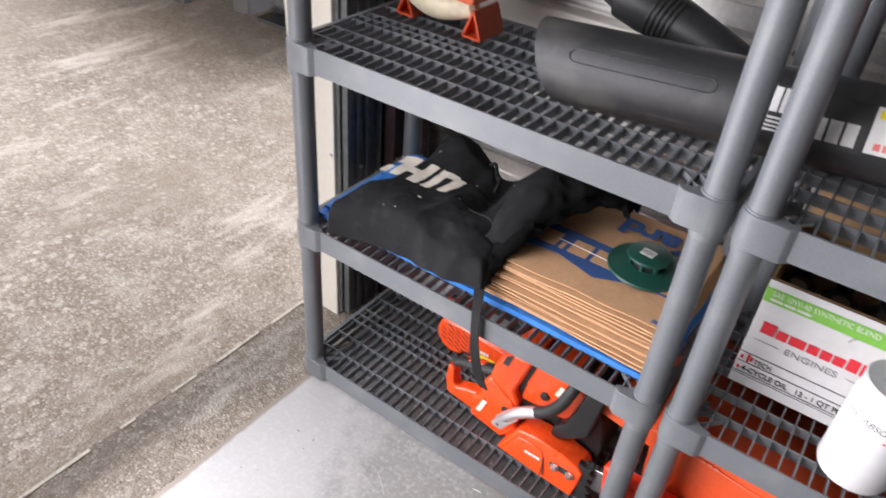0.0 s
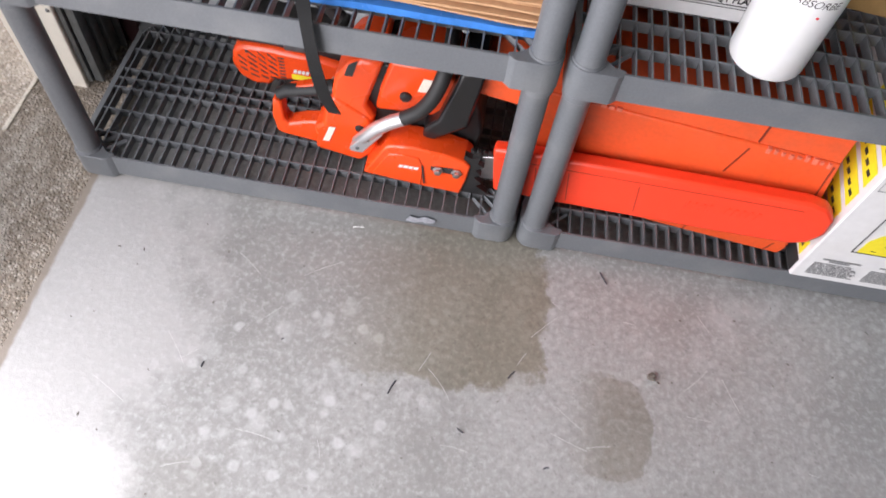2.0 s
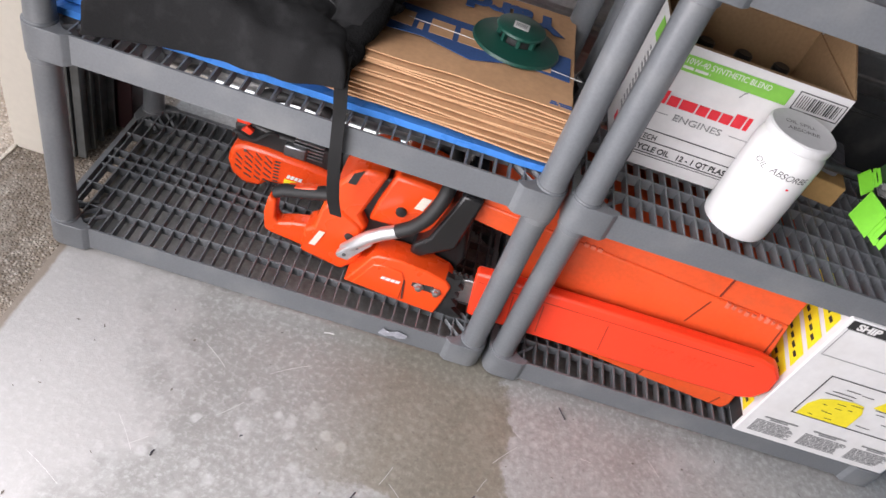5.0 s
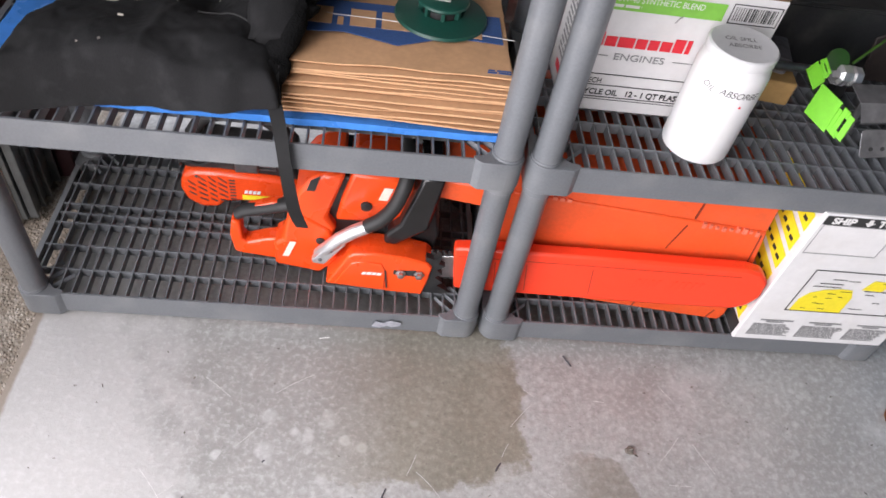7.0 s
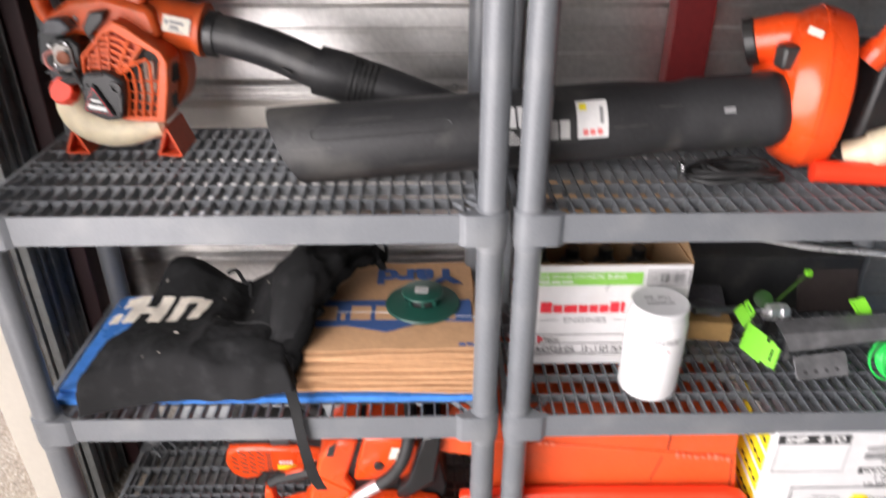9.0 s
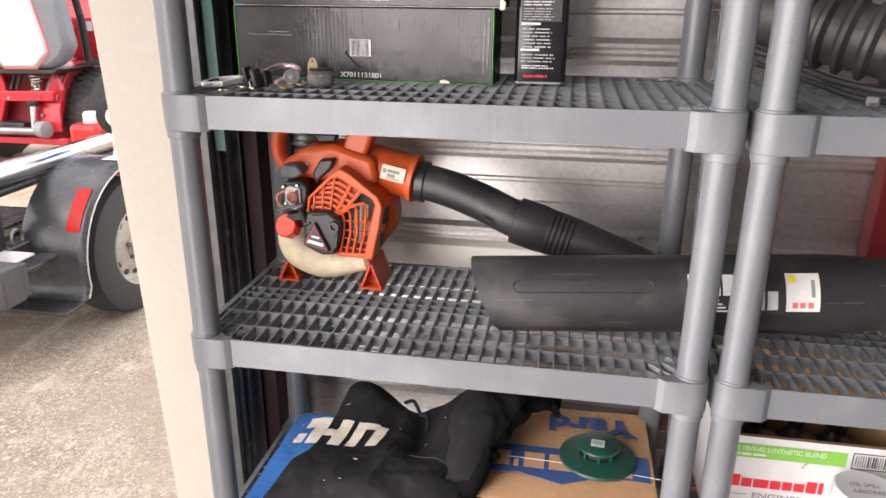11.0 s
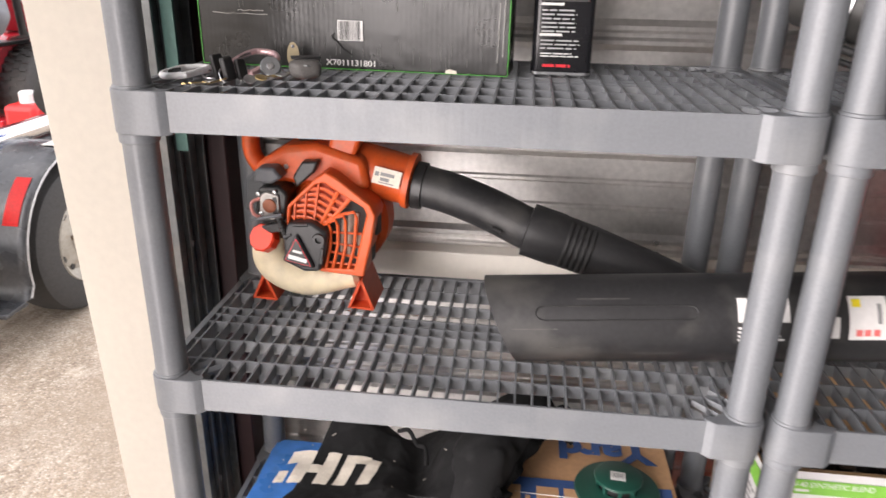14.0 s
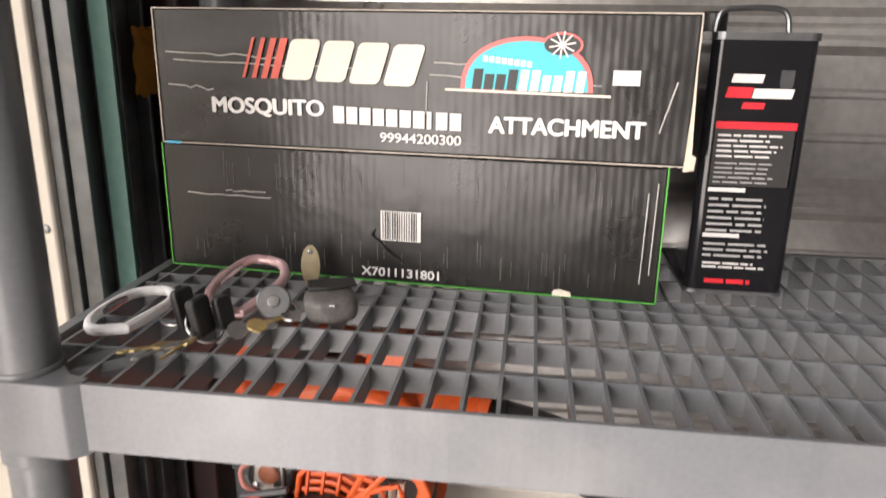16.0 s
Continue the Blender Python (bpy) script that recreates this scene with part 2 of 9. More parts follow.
ORANGE_OLD = mat("worn_orange_plastic", (0.60, 0.088, 0.014), 0.45, var=0.10, scale=14, fine=160, bump=0.06, tint=(0.35, 0.12, 0.06), tintamt=0.35)
RED_PLASTIC = mat("red_orange_plastic", (0.86, 0.052, 0.015), 0.36, var=0.05, fine=140, bump=0.03)
CASE_ORANGE = mat("case_orange_plastic", (0.72, 0.088, 0.018), 0.45, var=0.08, scale=10, fine=120, bump=0.08, tint=(0.5, 0.10, 0.04), tintamt=0.3)
STEEL = mat("steel", (0.56, 0.56, 0.57), 0.3, 1.0, var=0.12, fine=120, bump=0.04)
DULL_STEEL = mat("dull_steel", (0.30, 0.31, 0.32), 0.42, 1.0, var=0.2, fine=80, bump=0.05)
ALU = mat("cast_aluminium", (0.75, 0.75, 0.76), 0.38, 0.85, var=0.08, fine=200, bump=0.05)
WHITE_PRINT = mat("white_print", (0.70, 0.69, 0.675), 0.55, var=0.06, bump=0)
CREAM_PRINT = mat("cream_print", (0.74, 0.68, 0.58), 0.8, var=0.12, fine=300, bump=0.1)
BLACK_PRINT = mat("black_print", (0.03, 0.03, 0.03), 0.5, var=0.1, bump=0)
GREY_PRINT = mat("grey_print", (0.25, 0.25, 0.25), 0.5, var=0.1, bump=0)
RED_PRINT = mat("red_print", (0.70, 0.025, 0.04), 0.5, var=0.08, bump=0)
GREEN_PRINT = mat("green_print", (0.22, 0.52, 0.07), 0.5, var=0.08, bump=0)
BLUE_PRINT = mat("blue_print", (0.035, 0.085, 0.24), 0.7, var=0.15, fine=200, bump=0.05)
YELLOW_PRINT = mat("yellow_print", (0.82, 0.68, 0.02), 0.5, var=0.06, bump=0)
TEAL_PRINT = mat("teal_print", (0.05, 0.48, 0.55), 0.5, var=0.06, bump=0)
PINK_PRINT = mat("pink_print", (0.72, 0.16, 0.15), 0.5, var=0.06, bump=0)
WHITE_CARD = mat("white_carton", (0.68, 0.67, 0.665), 0.55, var=0.05, scale=5, fine=60, bump=0.06, tint=(0.52, 0.49, 0.45), tintamt=0.25)
KRAFT = mat("brown_cardboard", (0.36, 0.225, 0.115), 0.8, var=0.12, scale=5, fine=140, bump=0.12)
KRAFT_PAPER = mat("kraft_paper", (0.54, 0.315, 0.165), 0.75, var=0.10, scale=4, fine=90, bump=0.12, tint=(0.33, 0.19, 0.09), tintamt=0.3)
BLUE_WRAP = mat("blue_plastic_film", (0.07, 0.25, 0.70), 0.28, var=0.15, scale=8, fine=50, bump=0.2)
BLACK_CARD = mat("black_carton", (0.015, 0.015, 0.0145), 0.30, var=0.2, scale=8, fine=70, bump=0.1)
CLOTH = mat("black_cotton", (0.0115, 0.0115, 0.012), 0.9, var=0.3, scale=12, fine=500, bump=0.4, spec=0.25, tint=(0.035, 0.035, 0.036), tintamt=0.4)
FLEECE = mat("black_fleece", (0.006, 0.006, 0.0062), 1.0, var=0.4, scale=20, fine=260, bump=0.9, spec=0.1)
WHITE_PLASTIC = mat("white_plastic", (0.72, 0.715, 0.71), 0.38, var=0.03, fine=60, bump=0.04, sss=0.1)
GREEN_DARK = mat("dark_green_plastic", (0.009, 0.060, 0.043), 0.38, var=0.12, fine=150, bump=0.04)
LIME = mat("lime_green_plastic", (0.20, 0.62, 0.03), 0.35, var=0.06, fine=120, bump=0.03)
GREEN_CORD = mat("green_trimmer_line", (0.03, 0.62, 0.10), 0.25, var=0.1, bump=0)
TANK = mat("translucent_tank_plastic", (0.75, 0.66, 0.47), 0.4, var=0.12, scale=12, fine=60, bump=0.05, sss=0.3)

def ground_mat(name, base, dark, light, grain, spots=0.0, stains=(), dust=(), splash=(), pebbles=0.0, rough=0.75, patch=1.2, streaks=0.0):
    """Concrete: broad patches, fine grain, pale blotches, pebbles and damp stains with ragged edges."""
    m = bpy.data.materials.new(name)
    m.use_nodes = True
    nt = m.node_tree
    L = nt.links.new
    b = nt.nodes["Principled BSDF"]
    tc = nt.nodes.new("ShaderNodeTexCoord")

    def tex(kind, scale, detail=5.0, out="Fac"):
        n = nt.nodes.new(kind)
        n.inputs["Scale"].default_value = scale
        if kind == "ShaderNodeTexNoise":
            n.inputs["Detail"].default_value = detail
            n.inputs["Roughness"].default_value = 0.65
        L(tc.outputs["Object"], n.inputs["Vector"])
        return n

    def span(src, a, c, d, e):
        n = nt.nodes.new("ShaderNodeMapRange")
        for k, v in zip(("From Min", "From Max", "To Min", "To Max"), (a, c, d, e)):
            n.inputs[k].default_value = v
        L(src, n.inputs["Value"])
        return n.outputs[0]

    def mix(fac, c1, c2, mode="MIX"):
        n = nt.nodes.new("ShaderNodeMixRGB")
        n.blend_type = mode
        if isinstance(fac, float):
            n.inputs["Fac"].default_value = fac
        else:
            L(fac, n.inputs["Fac"])
        for k, v in (("Color1", c1), ("Color2", c2)):
            if isinstance(v, tuple):
                n.inputs[k].default_value = (*v, 1)
            else:
                L(v, n.inputs[k])
        return n.outputs[0]

    broad = tex("ShaderNodeTexNoise", patch, 7.0)
    col = mix(span(broad.outputs["Fac"], 0.35, 0.65, 0, 1), dark, base)
    g = tex("ShaderNodeTexNoise", grain, 6.0)
    col = mix(span(g.outputs["Fac"], 0.5, 0.72, 0, 0.6), col, light)
    col = mix(span(g.outputs["Fac"], 0.46, 0.3, 0, 0.75), col, dark)
    height = g.outputs["Fac"]
    if pebbles:
        v = tex("ShaderNodeTexVoronoi", pebbles)
        pc = nt.nodes.new("ShaderNodeSeparateColor")
        L(v.outputs["Color"], pc.inputs[0])
        col = mix(span(pc.outputs[0], 0.55, 1.0, 0, 0.7), col, light)
        col = mix(span(pc.outputs[1], 0.65, 1.0, 0, 0.6), col, tuple(c * 0.5 for c in dark))
        gap = span(v.outputs["Distance"], 0.3, 0.6, 0, 0.4)
        col = mix(gap, col, tuple(c * 0.6 for c in dark))
        inv = span(v.outputs["Distance"], 0.0, 0.6, 1, 0)
        height = inv
    if streaks:
        # pale scuffed streaks and patches, drawn out along one way
        for turn, sx, sy, lo, hi, amt, tone in ((14, 0.9, 3.4, 0.54, 0.66, 0.85, light), (10, 0.5, 1.4, 0.50, 0.40, 0.6, dark), (20, 3.2, 8.0, 0.60, 0.70, 0.6, light)):
            mp = nt.nodes.new("ShaderNodeMapping")
            mp.inputs["Rotation"].default_value = (0, 0, radians(-turn))
            mp.inputs["Scale"].default_value = (sy, sx, 1)
            L(tc.outputs["Object"], mp.inputs["Vector"])
            sn = tex("ShaderNodeTexNoise", 1.0, 9.0)
            sn.inputs["Roughness"].default_value = 0.72
            L(mp.outputs[0], sn.inputs["Vector"])
            col = mix(span(sn.outputs["Fac"], lo, hi, 0, amt * streaks), col, tone)
    if spots:
        # pale round splashes, in clusters
        v = tex("ShaderNodeTexVoronoi", 34)
        v.inputs["Randomness"].default_value = 1.0
        where = tex("ShaderNodeTexNoise", 2.2, 3.0)
        sp = nt.nodes.new("ShaderNodeMath")
        sp.operation = "MULTIPLY"
        L(span(v.outputs["Distance"], 0.34, 0.18, 0, 1), sp.inputs[0])
        L(span(where.outputs["Fac"], 0.42, 0.62, 0, spots), sp.inputs[1])
        col = mix(sp.outputs[0], col, light)
        near = tex("ShaderNodeTexNoise", 3.1, 8.0)
        near.inputs["Roughness"].default_value = 0.75
        col = mix(span(near.outputs["Fac"], 0.56, 0.66, 0, 0.4), col, light)
        col = mix(span(near.outputs["Fac"], 0.45, 0.36, 0, 0.35), col, dark)
        fine = tex("ShaderNodeTexNoise", 60, 2.0)
        col = mix(span(fine.outputs["Fac"], 0.66, 0.72, 0, 0.35), col, tuple(c * 0.5 for c in dark))
    def ragged(cx, cy, rx, ry, scale, wild, soft):
        # 1 inside an ellipse with a ragged edge, 0 outside
        mp = nt.nodes.new("ShaderNodeMapping")
        mp.vector_type = "TEXTURE"
        mp.inputs["Location"].default_value = (cx, cy, 0)
        mp.inputs["Scale"].default_value = (rx, ry, 1)
        L(tc.outputs["Object"], mp.inputs["Vector"])
        ln = nt.nodes.new("ShaderNodeVectorMath")
        ln.operation = "LENGTH"
        L(mp.outputs[0], ln.inputs[0])
        edge = tex("ShaderNodeTexNoise", scale, 8.0)
        ad = nt.nodes.new("ShaderNodeMath")
        ad.operation = "ADD"
        L(ln.outputs["Value"], ad.inputs[0])
        L(span(edge.outputs["Fac"], 0, 1, -wild, wild), ad.inputs[1])
        return span(ad.outputs[0], 1 + soft, 1 - soft, 0, 1)

    def times(p, q):
        n = nt.nodes.new("ShaderNodeMath")
        n.operation = "MULTIPLY"
        L(p, n.inputs[0])
        L(q, n.inputs[1])
        return n.outputs[0]

    for cx, cy, rx, ry, amt, tone in dust:
        col = mix(span(ragged(cx, cy, rx, ry, 5, 0.9, 0.16), 0, 1, 0, amt), col, tone)
    for cx, cy, rx, ry in splash:
        where = ragged(cx, cy, rx, ry, 7, 0.8, 0.25)
        for size, lo, amt in ((30, 0.34, 0.75), (75, 0.30, 0.35), (17, 0.30, 0.5)):
            v = tex("ShaderNodeTexVoronoi", size)
            pick = nt.nodes.new("ShaderNodeSeparateColor")
            L(v.outputs["Color"], pick.inputs[0])
            dot = times(span(v.outputs["Distance"], lo + 0.06, lo - 0.10, 0, amt * (0.4 if pebbles else 0.72)), span(pick.outputs[0], 0.45, 0.9, 0, 1))
            col = mix(times(dot, where), col, tuple(c * 1.06 for c in light))
    for cx, cy, rx, ry, amt, tone in stains:
        mp = nt.nodes.new("ShaderNodeMapping")
        mp.vector_type = "TEXTURE"
        mp.inputs["Location"].default_value = (cx, cy, 0)
        mp.inputs["Scale"].default_value = (rx, ry, 1)
        L(tc.outputs["Object"], mp.inputs["Vector"])
        sq = nt.nodes.new("ShaderNodeVectorMath")
        sq.operation = "MULTIPLY"
        L(mp.outputs[0], sq.inputs[0])
        L(mp.outputs[0], sq.inputs[1])
        ln = nt.nodes.new("ShaderNodeVectorMath")
        ln.operation = "LENGTH"
        L(sq.outputs[0], ln.inputs[0])
        ax = nt.nodes.new("ShaderNodeSeparateXYZ")
        L(mp.outputs[0], ax.inputs[0])
        edge = tex("ShaderNodeTexNoise", 13, 9.0)
        ad = nt.nodes.new("ShaderNodeMath")
        ad.operation = "ADD"
        L(ln.outputs["Value"], ad.inputs[0])
        L(span(edge.outputs["Fac"], 0, 1, -0.7, 0.7), ad.inputs[1])
        # a sharp tide mark on one side, drying out towards the other
        col = mix(times(span(ad.outputs[0], 1.05, 0.92, 0, amt), span(ax.outputs[0], -0.75, 0.0, 0.05, 1)), col, tone, "MULTIPLY")
    L(col, b.inputs["Base Color"])
    L(span(broad.outputs["Fac"], 0.3, 0.7, rough - 0.12, rough + 0.08), b.inputs["Roughness"])
    bp = nt.nodes.new("ShaderNodeBump")
    bp.inputs["Strength"].default_value, bp.inputs["Distance"].default_value = (0.8, 0.004) if pebbles else (0.25, 0.003)
    L(height, bp.inputs["Height"])
    L(bp.outputs[0], b.inputs["Normal"])
    return m


# pale threshold zones: white dust with daylight's brightness put in; last is brown dirt
SLAB = ground_mat("smooth_concrete", (0.375, 0.37, 0.355), (0.24, 0.234, 0.22), (0.56, 0.56, 0.555), 85, spots=0.32, rough=0.5, dust=((-0.95, -0.35, 0.36, 0.62, 0.6, (0.50, 0.485, 0.475)), (-0.80, -0.75, 0.25, 0.22, 0.6, (0.56, 0.545, 0.53)), (-0.922, -0.30, 0.022, 1.6, 0.8, (0.22, 0.17, 0.12))), splash=((-0.38, -0.37, 0.24, 0.22),),
                  stains=((-0.16, -0.145, 0.25, 0.19, 0.9, (0.64, 0.60, 0.50)), (-0.03, -0.19, 0.12, 0.14, 0.35, (0.74, 0.70, 0.61)), (0.21, -0.36, 0.085, 0.10, 0.8, (0.66, 0.62, 0.55)), (-0.55, -0.62, 0.10, 0.08, 0.4, (0.7, 0.68, 0.64))))
APRON = ground_mat("worn_apron_concrete", (0.36, 0.30, 0.235), (0.185, 0.15, 0.115), (0.56, 0.51, 0.44), 30, streaks=0.9, patch=5.0, pebbles=150, rough=0.85)
DRIVE = ground_mat("driveway_aggregate", (0.45, 0.37, 0.285), (0.27, 0.215, 0.16), (0.70, 0.63, 0.545), 7, pebbles=130, rough=0.8, patch=0.9, streaks=0.95, splash=((-2.4, 0.2, 1.1, 0.9), (-3.2, 0.9, 1.0, 0.8), (-1.9, -0.9, 0.8, 0.9)))

# ---- ground and floor ----
bm = bmesh.new()
box(bm, -0.915, 5.0, -5.0, 0.68, -0.12, 0.0)
floor = structure("floor", bm, SLAB, "smooth grey concrete garage floor with a damp stain")
bm = bmesh.new()
n = 60
for i in range(n):
    # crumbled strip between slab and driveway
    y0, y1 = -5.0 + 5.9 * i / n, -5.0 + 5.9 * (i + 1) / n
    box(bm, -1.152 + 0.004 * noise.noise((0, y0 * 3, 0)), -0.916, y0, y1, -0.12, -0.013 + 0.002 * noise.noise((0, y0 * 7, 1)))
structure("pavement", bm, APRON, "rough worn concrete apron strip at the garage threshold")
bm = bmesh.new()
for x0, x1, y0, y1 in ((-300, -1.160, -300, 300), (-1.160, 300, 0.95, 300), (-1.160, 300, -300, -5.2)):
    vs = [bm.verts.new(p) for p in ((x0, y0, -0.02), (x1, y0, -0.02), (x1, y1, -0.02), (x0, y1, -0.02))]
    bm.faces.new(vs)
structure("ground", bm, DRIVE, "tan exposed-aggregate concrete driveway")

structure("pavement_joint", nbox(-1.175, -1.140, -5.2, 0.95, -0.14, -0.030), mat("dark_joint", (0.24, 0.20, 0.155), 0.9, var=0.3, bump=0.2), "dark sunken joint between apron and driveway")

bm = bmesh.new()
ridge_rnd = random.Random(8)
y = -5.0
while y < 0.9:
    step = ridge_rnd.uniform(0.03, 0.09)
    if ridge_rnd.random() < 0.9:
        box(bm, -1.158 + 0.003 * noise.noise((y * 4, 0, 2)), -1.1475 + 0.004 * noise.noise((y * 9, 3, 0)), y, y + step, -0.05, -0.0095 + 0.002 * noise.noise((y * 11, 5, 5)))
    y += step
structure("pavement_edge", bm, mat("pale_cement_edge", (0.58, 0.53, 0.45), 0.85, var=0.25, scale=20, fine=160, bump=0.3), "pale crumbled cement edge along the apron", bevel=0.002)

# ---- walls of the metal building ----
SHEET = mat("galvanised_sheet", (0.74, 0.725, 0.705), 0.34, 0.92, var=0.14, scale=5, fine=70, bump=0.25)
CREAM = mat("cream_painted_trim", (0.75, 0.705, 0.625), 0.5, var=0.04, scale=3, fine=60, bump=0.05)
TRACK = mat("dark_galvanised_track", (0.16, 0.17, 0.175), 0.42, 0.7, var=0.2, scale=9, fine=60, bump=0.1, tint=(0.30, 0.29, 0.27), tintamt=0.4)
TEAL = mat("teal_rubber_seal", (0.07, 0.16, 0.14), 0.5, var=0.15, bump=0.05)
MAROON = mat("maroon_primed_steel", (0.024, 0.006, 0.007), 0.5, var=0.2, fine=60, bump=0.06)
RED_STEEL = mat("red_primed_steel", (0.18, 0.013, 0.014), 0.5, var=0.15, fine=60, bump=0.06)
WALLPAINT = mat("dark_unseen_wall", (0.09, 0.088, 0.083), 0.7, var=0.06, fine=40, bump=0.1)
CEILPAINT = mat("dark_unseen_ceiling", (0.12, 0.12, 0.115), 0.7, var=0.06, fine=40, bump=0.1)

WALL_Y = 0.60
st = SHEET.node_tree
sp_co = st.nodes.new("ShaderNodeTexCoord")
spangle = st.nodes.new("ShaderNodeTexVoronoi")
spangle.inputs["Scale"].default_value = 260.0
st.links.new(sp_co.outputs["Object"], spangle.inputs["Vector"])
sp_bump = st.nodes.new("ShaderNodeBump")
sp_bump.inputs["Strength"].default_value, sp_bump.inputs["Distance"].default_value = 0.22, 0.0015
st.links.new(spangle.outputs["Color"], sp_bump.inputs["Height"])
st.links.new(sp_bump.outputs["Normal"], st.nodes["Principled BSDF"].inputs["Normal"])


def sheet_profile(z0, z1):
    """Side profile of horizontally laid ribbed sheet: one stepped rib and two small beads every 0.222 m."""
    pts, z = [], z0
    while z < z1:
        for dz, dy in ((0.0, 0), (0.012, -0.010), (0.020, -0.010), (0.026, -0.003), (0.034, -0.003), (0.040, -0.010), (0.048, -0.010), (0.060, 0),
                       (0.108, 0), (0.112, -0.004), (0.118, -0.004), (0.122, 0), (0.166, 0), (0.170, -0.004), (0.176, -0.004), (0.180, 0)):
            pts.append((WALL_Y + dy, z + dz))
        z += 0.222
    return pts


bm = bmesh.new()
prof = sheet_profile(0.082, 2.8)
prof = prof + [(WALL_Y + 0.03, prof[-1][1]), (WALL_Y + 0.03, prof[0][1])]
prism(bm, prof, -1.02, 5.0, "x")
structure("wall_back", bm, SHEET, "horizontally ribbed galvanised metal wall")
structure("trim", nbox(-0.98, 5.0, 0.535, WALL_Y - 0.012, 0.915, 0.985), mat("pale_cream_girt", (0.84, 0.80, 0.72), 0.4, var=0.04, scale=3, fine=60, bump=0.05), "cream painted horizontal wall girt", bevel=0.004)
# unseen walls and roof, dark to cut bounce; roof overhang added to shade apron
structure("wall_right", nbox(5.0, 5.15, -5.0, 0.7, 0, 2.9), WALLPAINT)
structure("wall_front", nbox(-1.02, 5.15, -5.15, -5.0, -0.02, 2.9), WALLPAINT)
structure("ceiling", nbox(-1.95, 5.15, -5.15, 0.7, 2.9, 3.05), CEILPAINT)
# doorway: jamb at the shelf end, header above, pier at the far end
structure("wall_left", nbox(-1.20, -1.02, -5.15, 0.245, 2.65, 2.9), CREAM, "cream painted header over the garage doorway")
structure("wall_pier", nbox(-1.20, -1.02, -5.15, -4.6, -0.02, 2.65), CREAM, "cream painted pier of the garage doorway")

jamb = tagged(new("door_jamb"), "cream painted steel jamb of the garage doorway", "jamb", kind="structure")
part("jamb_face", nprism([(-1.156, -0.02), (-1.030, -0.02), (-1.030, 2.65), (-1.245, 2.65)], 0.248, 0.62, "y"), CREAM, jamb, bevel=0.003)
bm = bmesh.new()
for z in (0.21, 0.55, 0.83, 1.27, 1.45):
    lathe(bm, [(0.005, 0), (0.004, 0.002), (0.001, 0.003)], 10, along((-1.04, 0.248, z), (-1.04, 0.2, z)))
part("screws", bm, DULL_STEEL, jamb)

track = tagged(new("door_track"), "dark galvanised roller-door guide channel with bolts", "door track", kind="structure")
for x0, x1, y0, y1 in ((-1.028, -1.016, 0.256, 0.27), (-1.013, -0.994, 0.262, 0.27), (-1.028, -1.002, 0.27, 0.39), (-1.002, -0.992, 0.300, 0.306), (-1.002, -0.990, 0.334, 0.340), (-1.002, -0.985, 0.384, 0.39)):
    part("channel", nbox(x0, x1, y0, y1, 0.0, 2.7), TRACK, track, bevel=0.001)
part("seal", nbox(-0.991, -0.970, 0.290, 0.296, 1.25, 2.7), TEAL, track, "teal rubber seal strip")
bm = bmesh.new()
for z in (0.28, 0.50, 1.058, 1.62):
    lathe(bm, [(0.007, 0), (0.006, 0.003), (0.001, 0.005)], 8, along((-1.0018, 0.322, z), (-0.9, 0.322, z)))
part("bolts", bm, STEEL, track)
# maroon column, made wider so its near-black face stands in for shaded wall
part("column", nbox(-1.028, -0.950, 0.402, 0.572, 0.0, 2.9), MAROON, track, "dark maroon steel column, widened to stand in for shaded wall", bevel=0.003)
paper = thing("torn_paper", (-0.988, 0.4015, 1.625), "torn scrap of tan paper stuck on the dark steel column", "paper")
edge_rnd = random.Random(12)
outline = [(-0.033, 0.012), (-0.026, 0.024), (-0.004, 0.030), (0.012, 0.036), (0.034, 0.033), (0.033, -0.034), (0.014, -0.033), (-0.006, -0.034), (-0.012, -0.031), (-0.027, -0.036), (-0.028, -0.020), (-0.026, -0.006)]
rough_edge = []
for k in range(len(outline)):
    a_, b_ = Vector(outline[k]), Vector(outline[(k + 1) % len(outline)])
    rough_edge += [tuple(a_.lerp(b_, q / 4) + Vector((edge_rnd.uniform(-0.0014, 0.0014), edge_rnd.uniform(-0.0014, 0.0014)))) for q in range(4)]
part("sheet", nprism(rough_edge, -0.0016, 0.0, "y"), mat("tan_paper", (0.52, 0.30, 0.08), 0.75, var=0.2, scale=30, bump=0.2), paper, smooth=False)
structure("column", nbox(0.400, 0.49, 0.535, 0.587, 0.985, 2.9), RED_STEEL, "red primed steel column against the wall", bevel=0.003)

# ---- shelving ----
TOPS = [0.065, 0.512, 0.960, 1.405, 1.850]
UNIT_W, UNIT_D, COL = 0.936, 0.462, 0.085
SH = 0.055


def collar_pts(sx, sy):
    """Plan of the corner block of a shelf, for the corner at (0, 0), mirrored by signs."""
    r = 0.030
    pts = [(r - r * math.cos(radians(a)), r - r * math.sin(radians(a))) for a in range(0, 91, 15)]
    pts += [(0.074, 0.0), (0.078, 0.002), (0.088, 0.011), (0.088, 0.018), (0.070, 0.022), (0.022, 0.070), (0.018, 0.088), (0.011, 0.088), (0.002, 0.078), (0.0, 0.074)]
    return [(sx * x, sy * y) for x, y in pts]


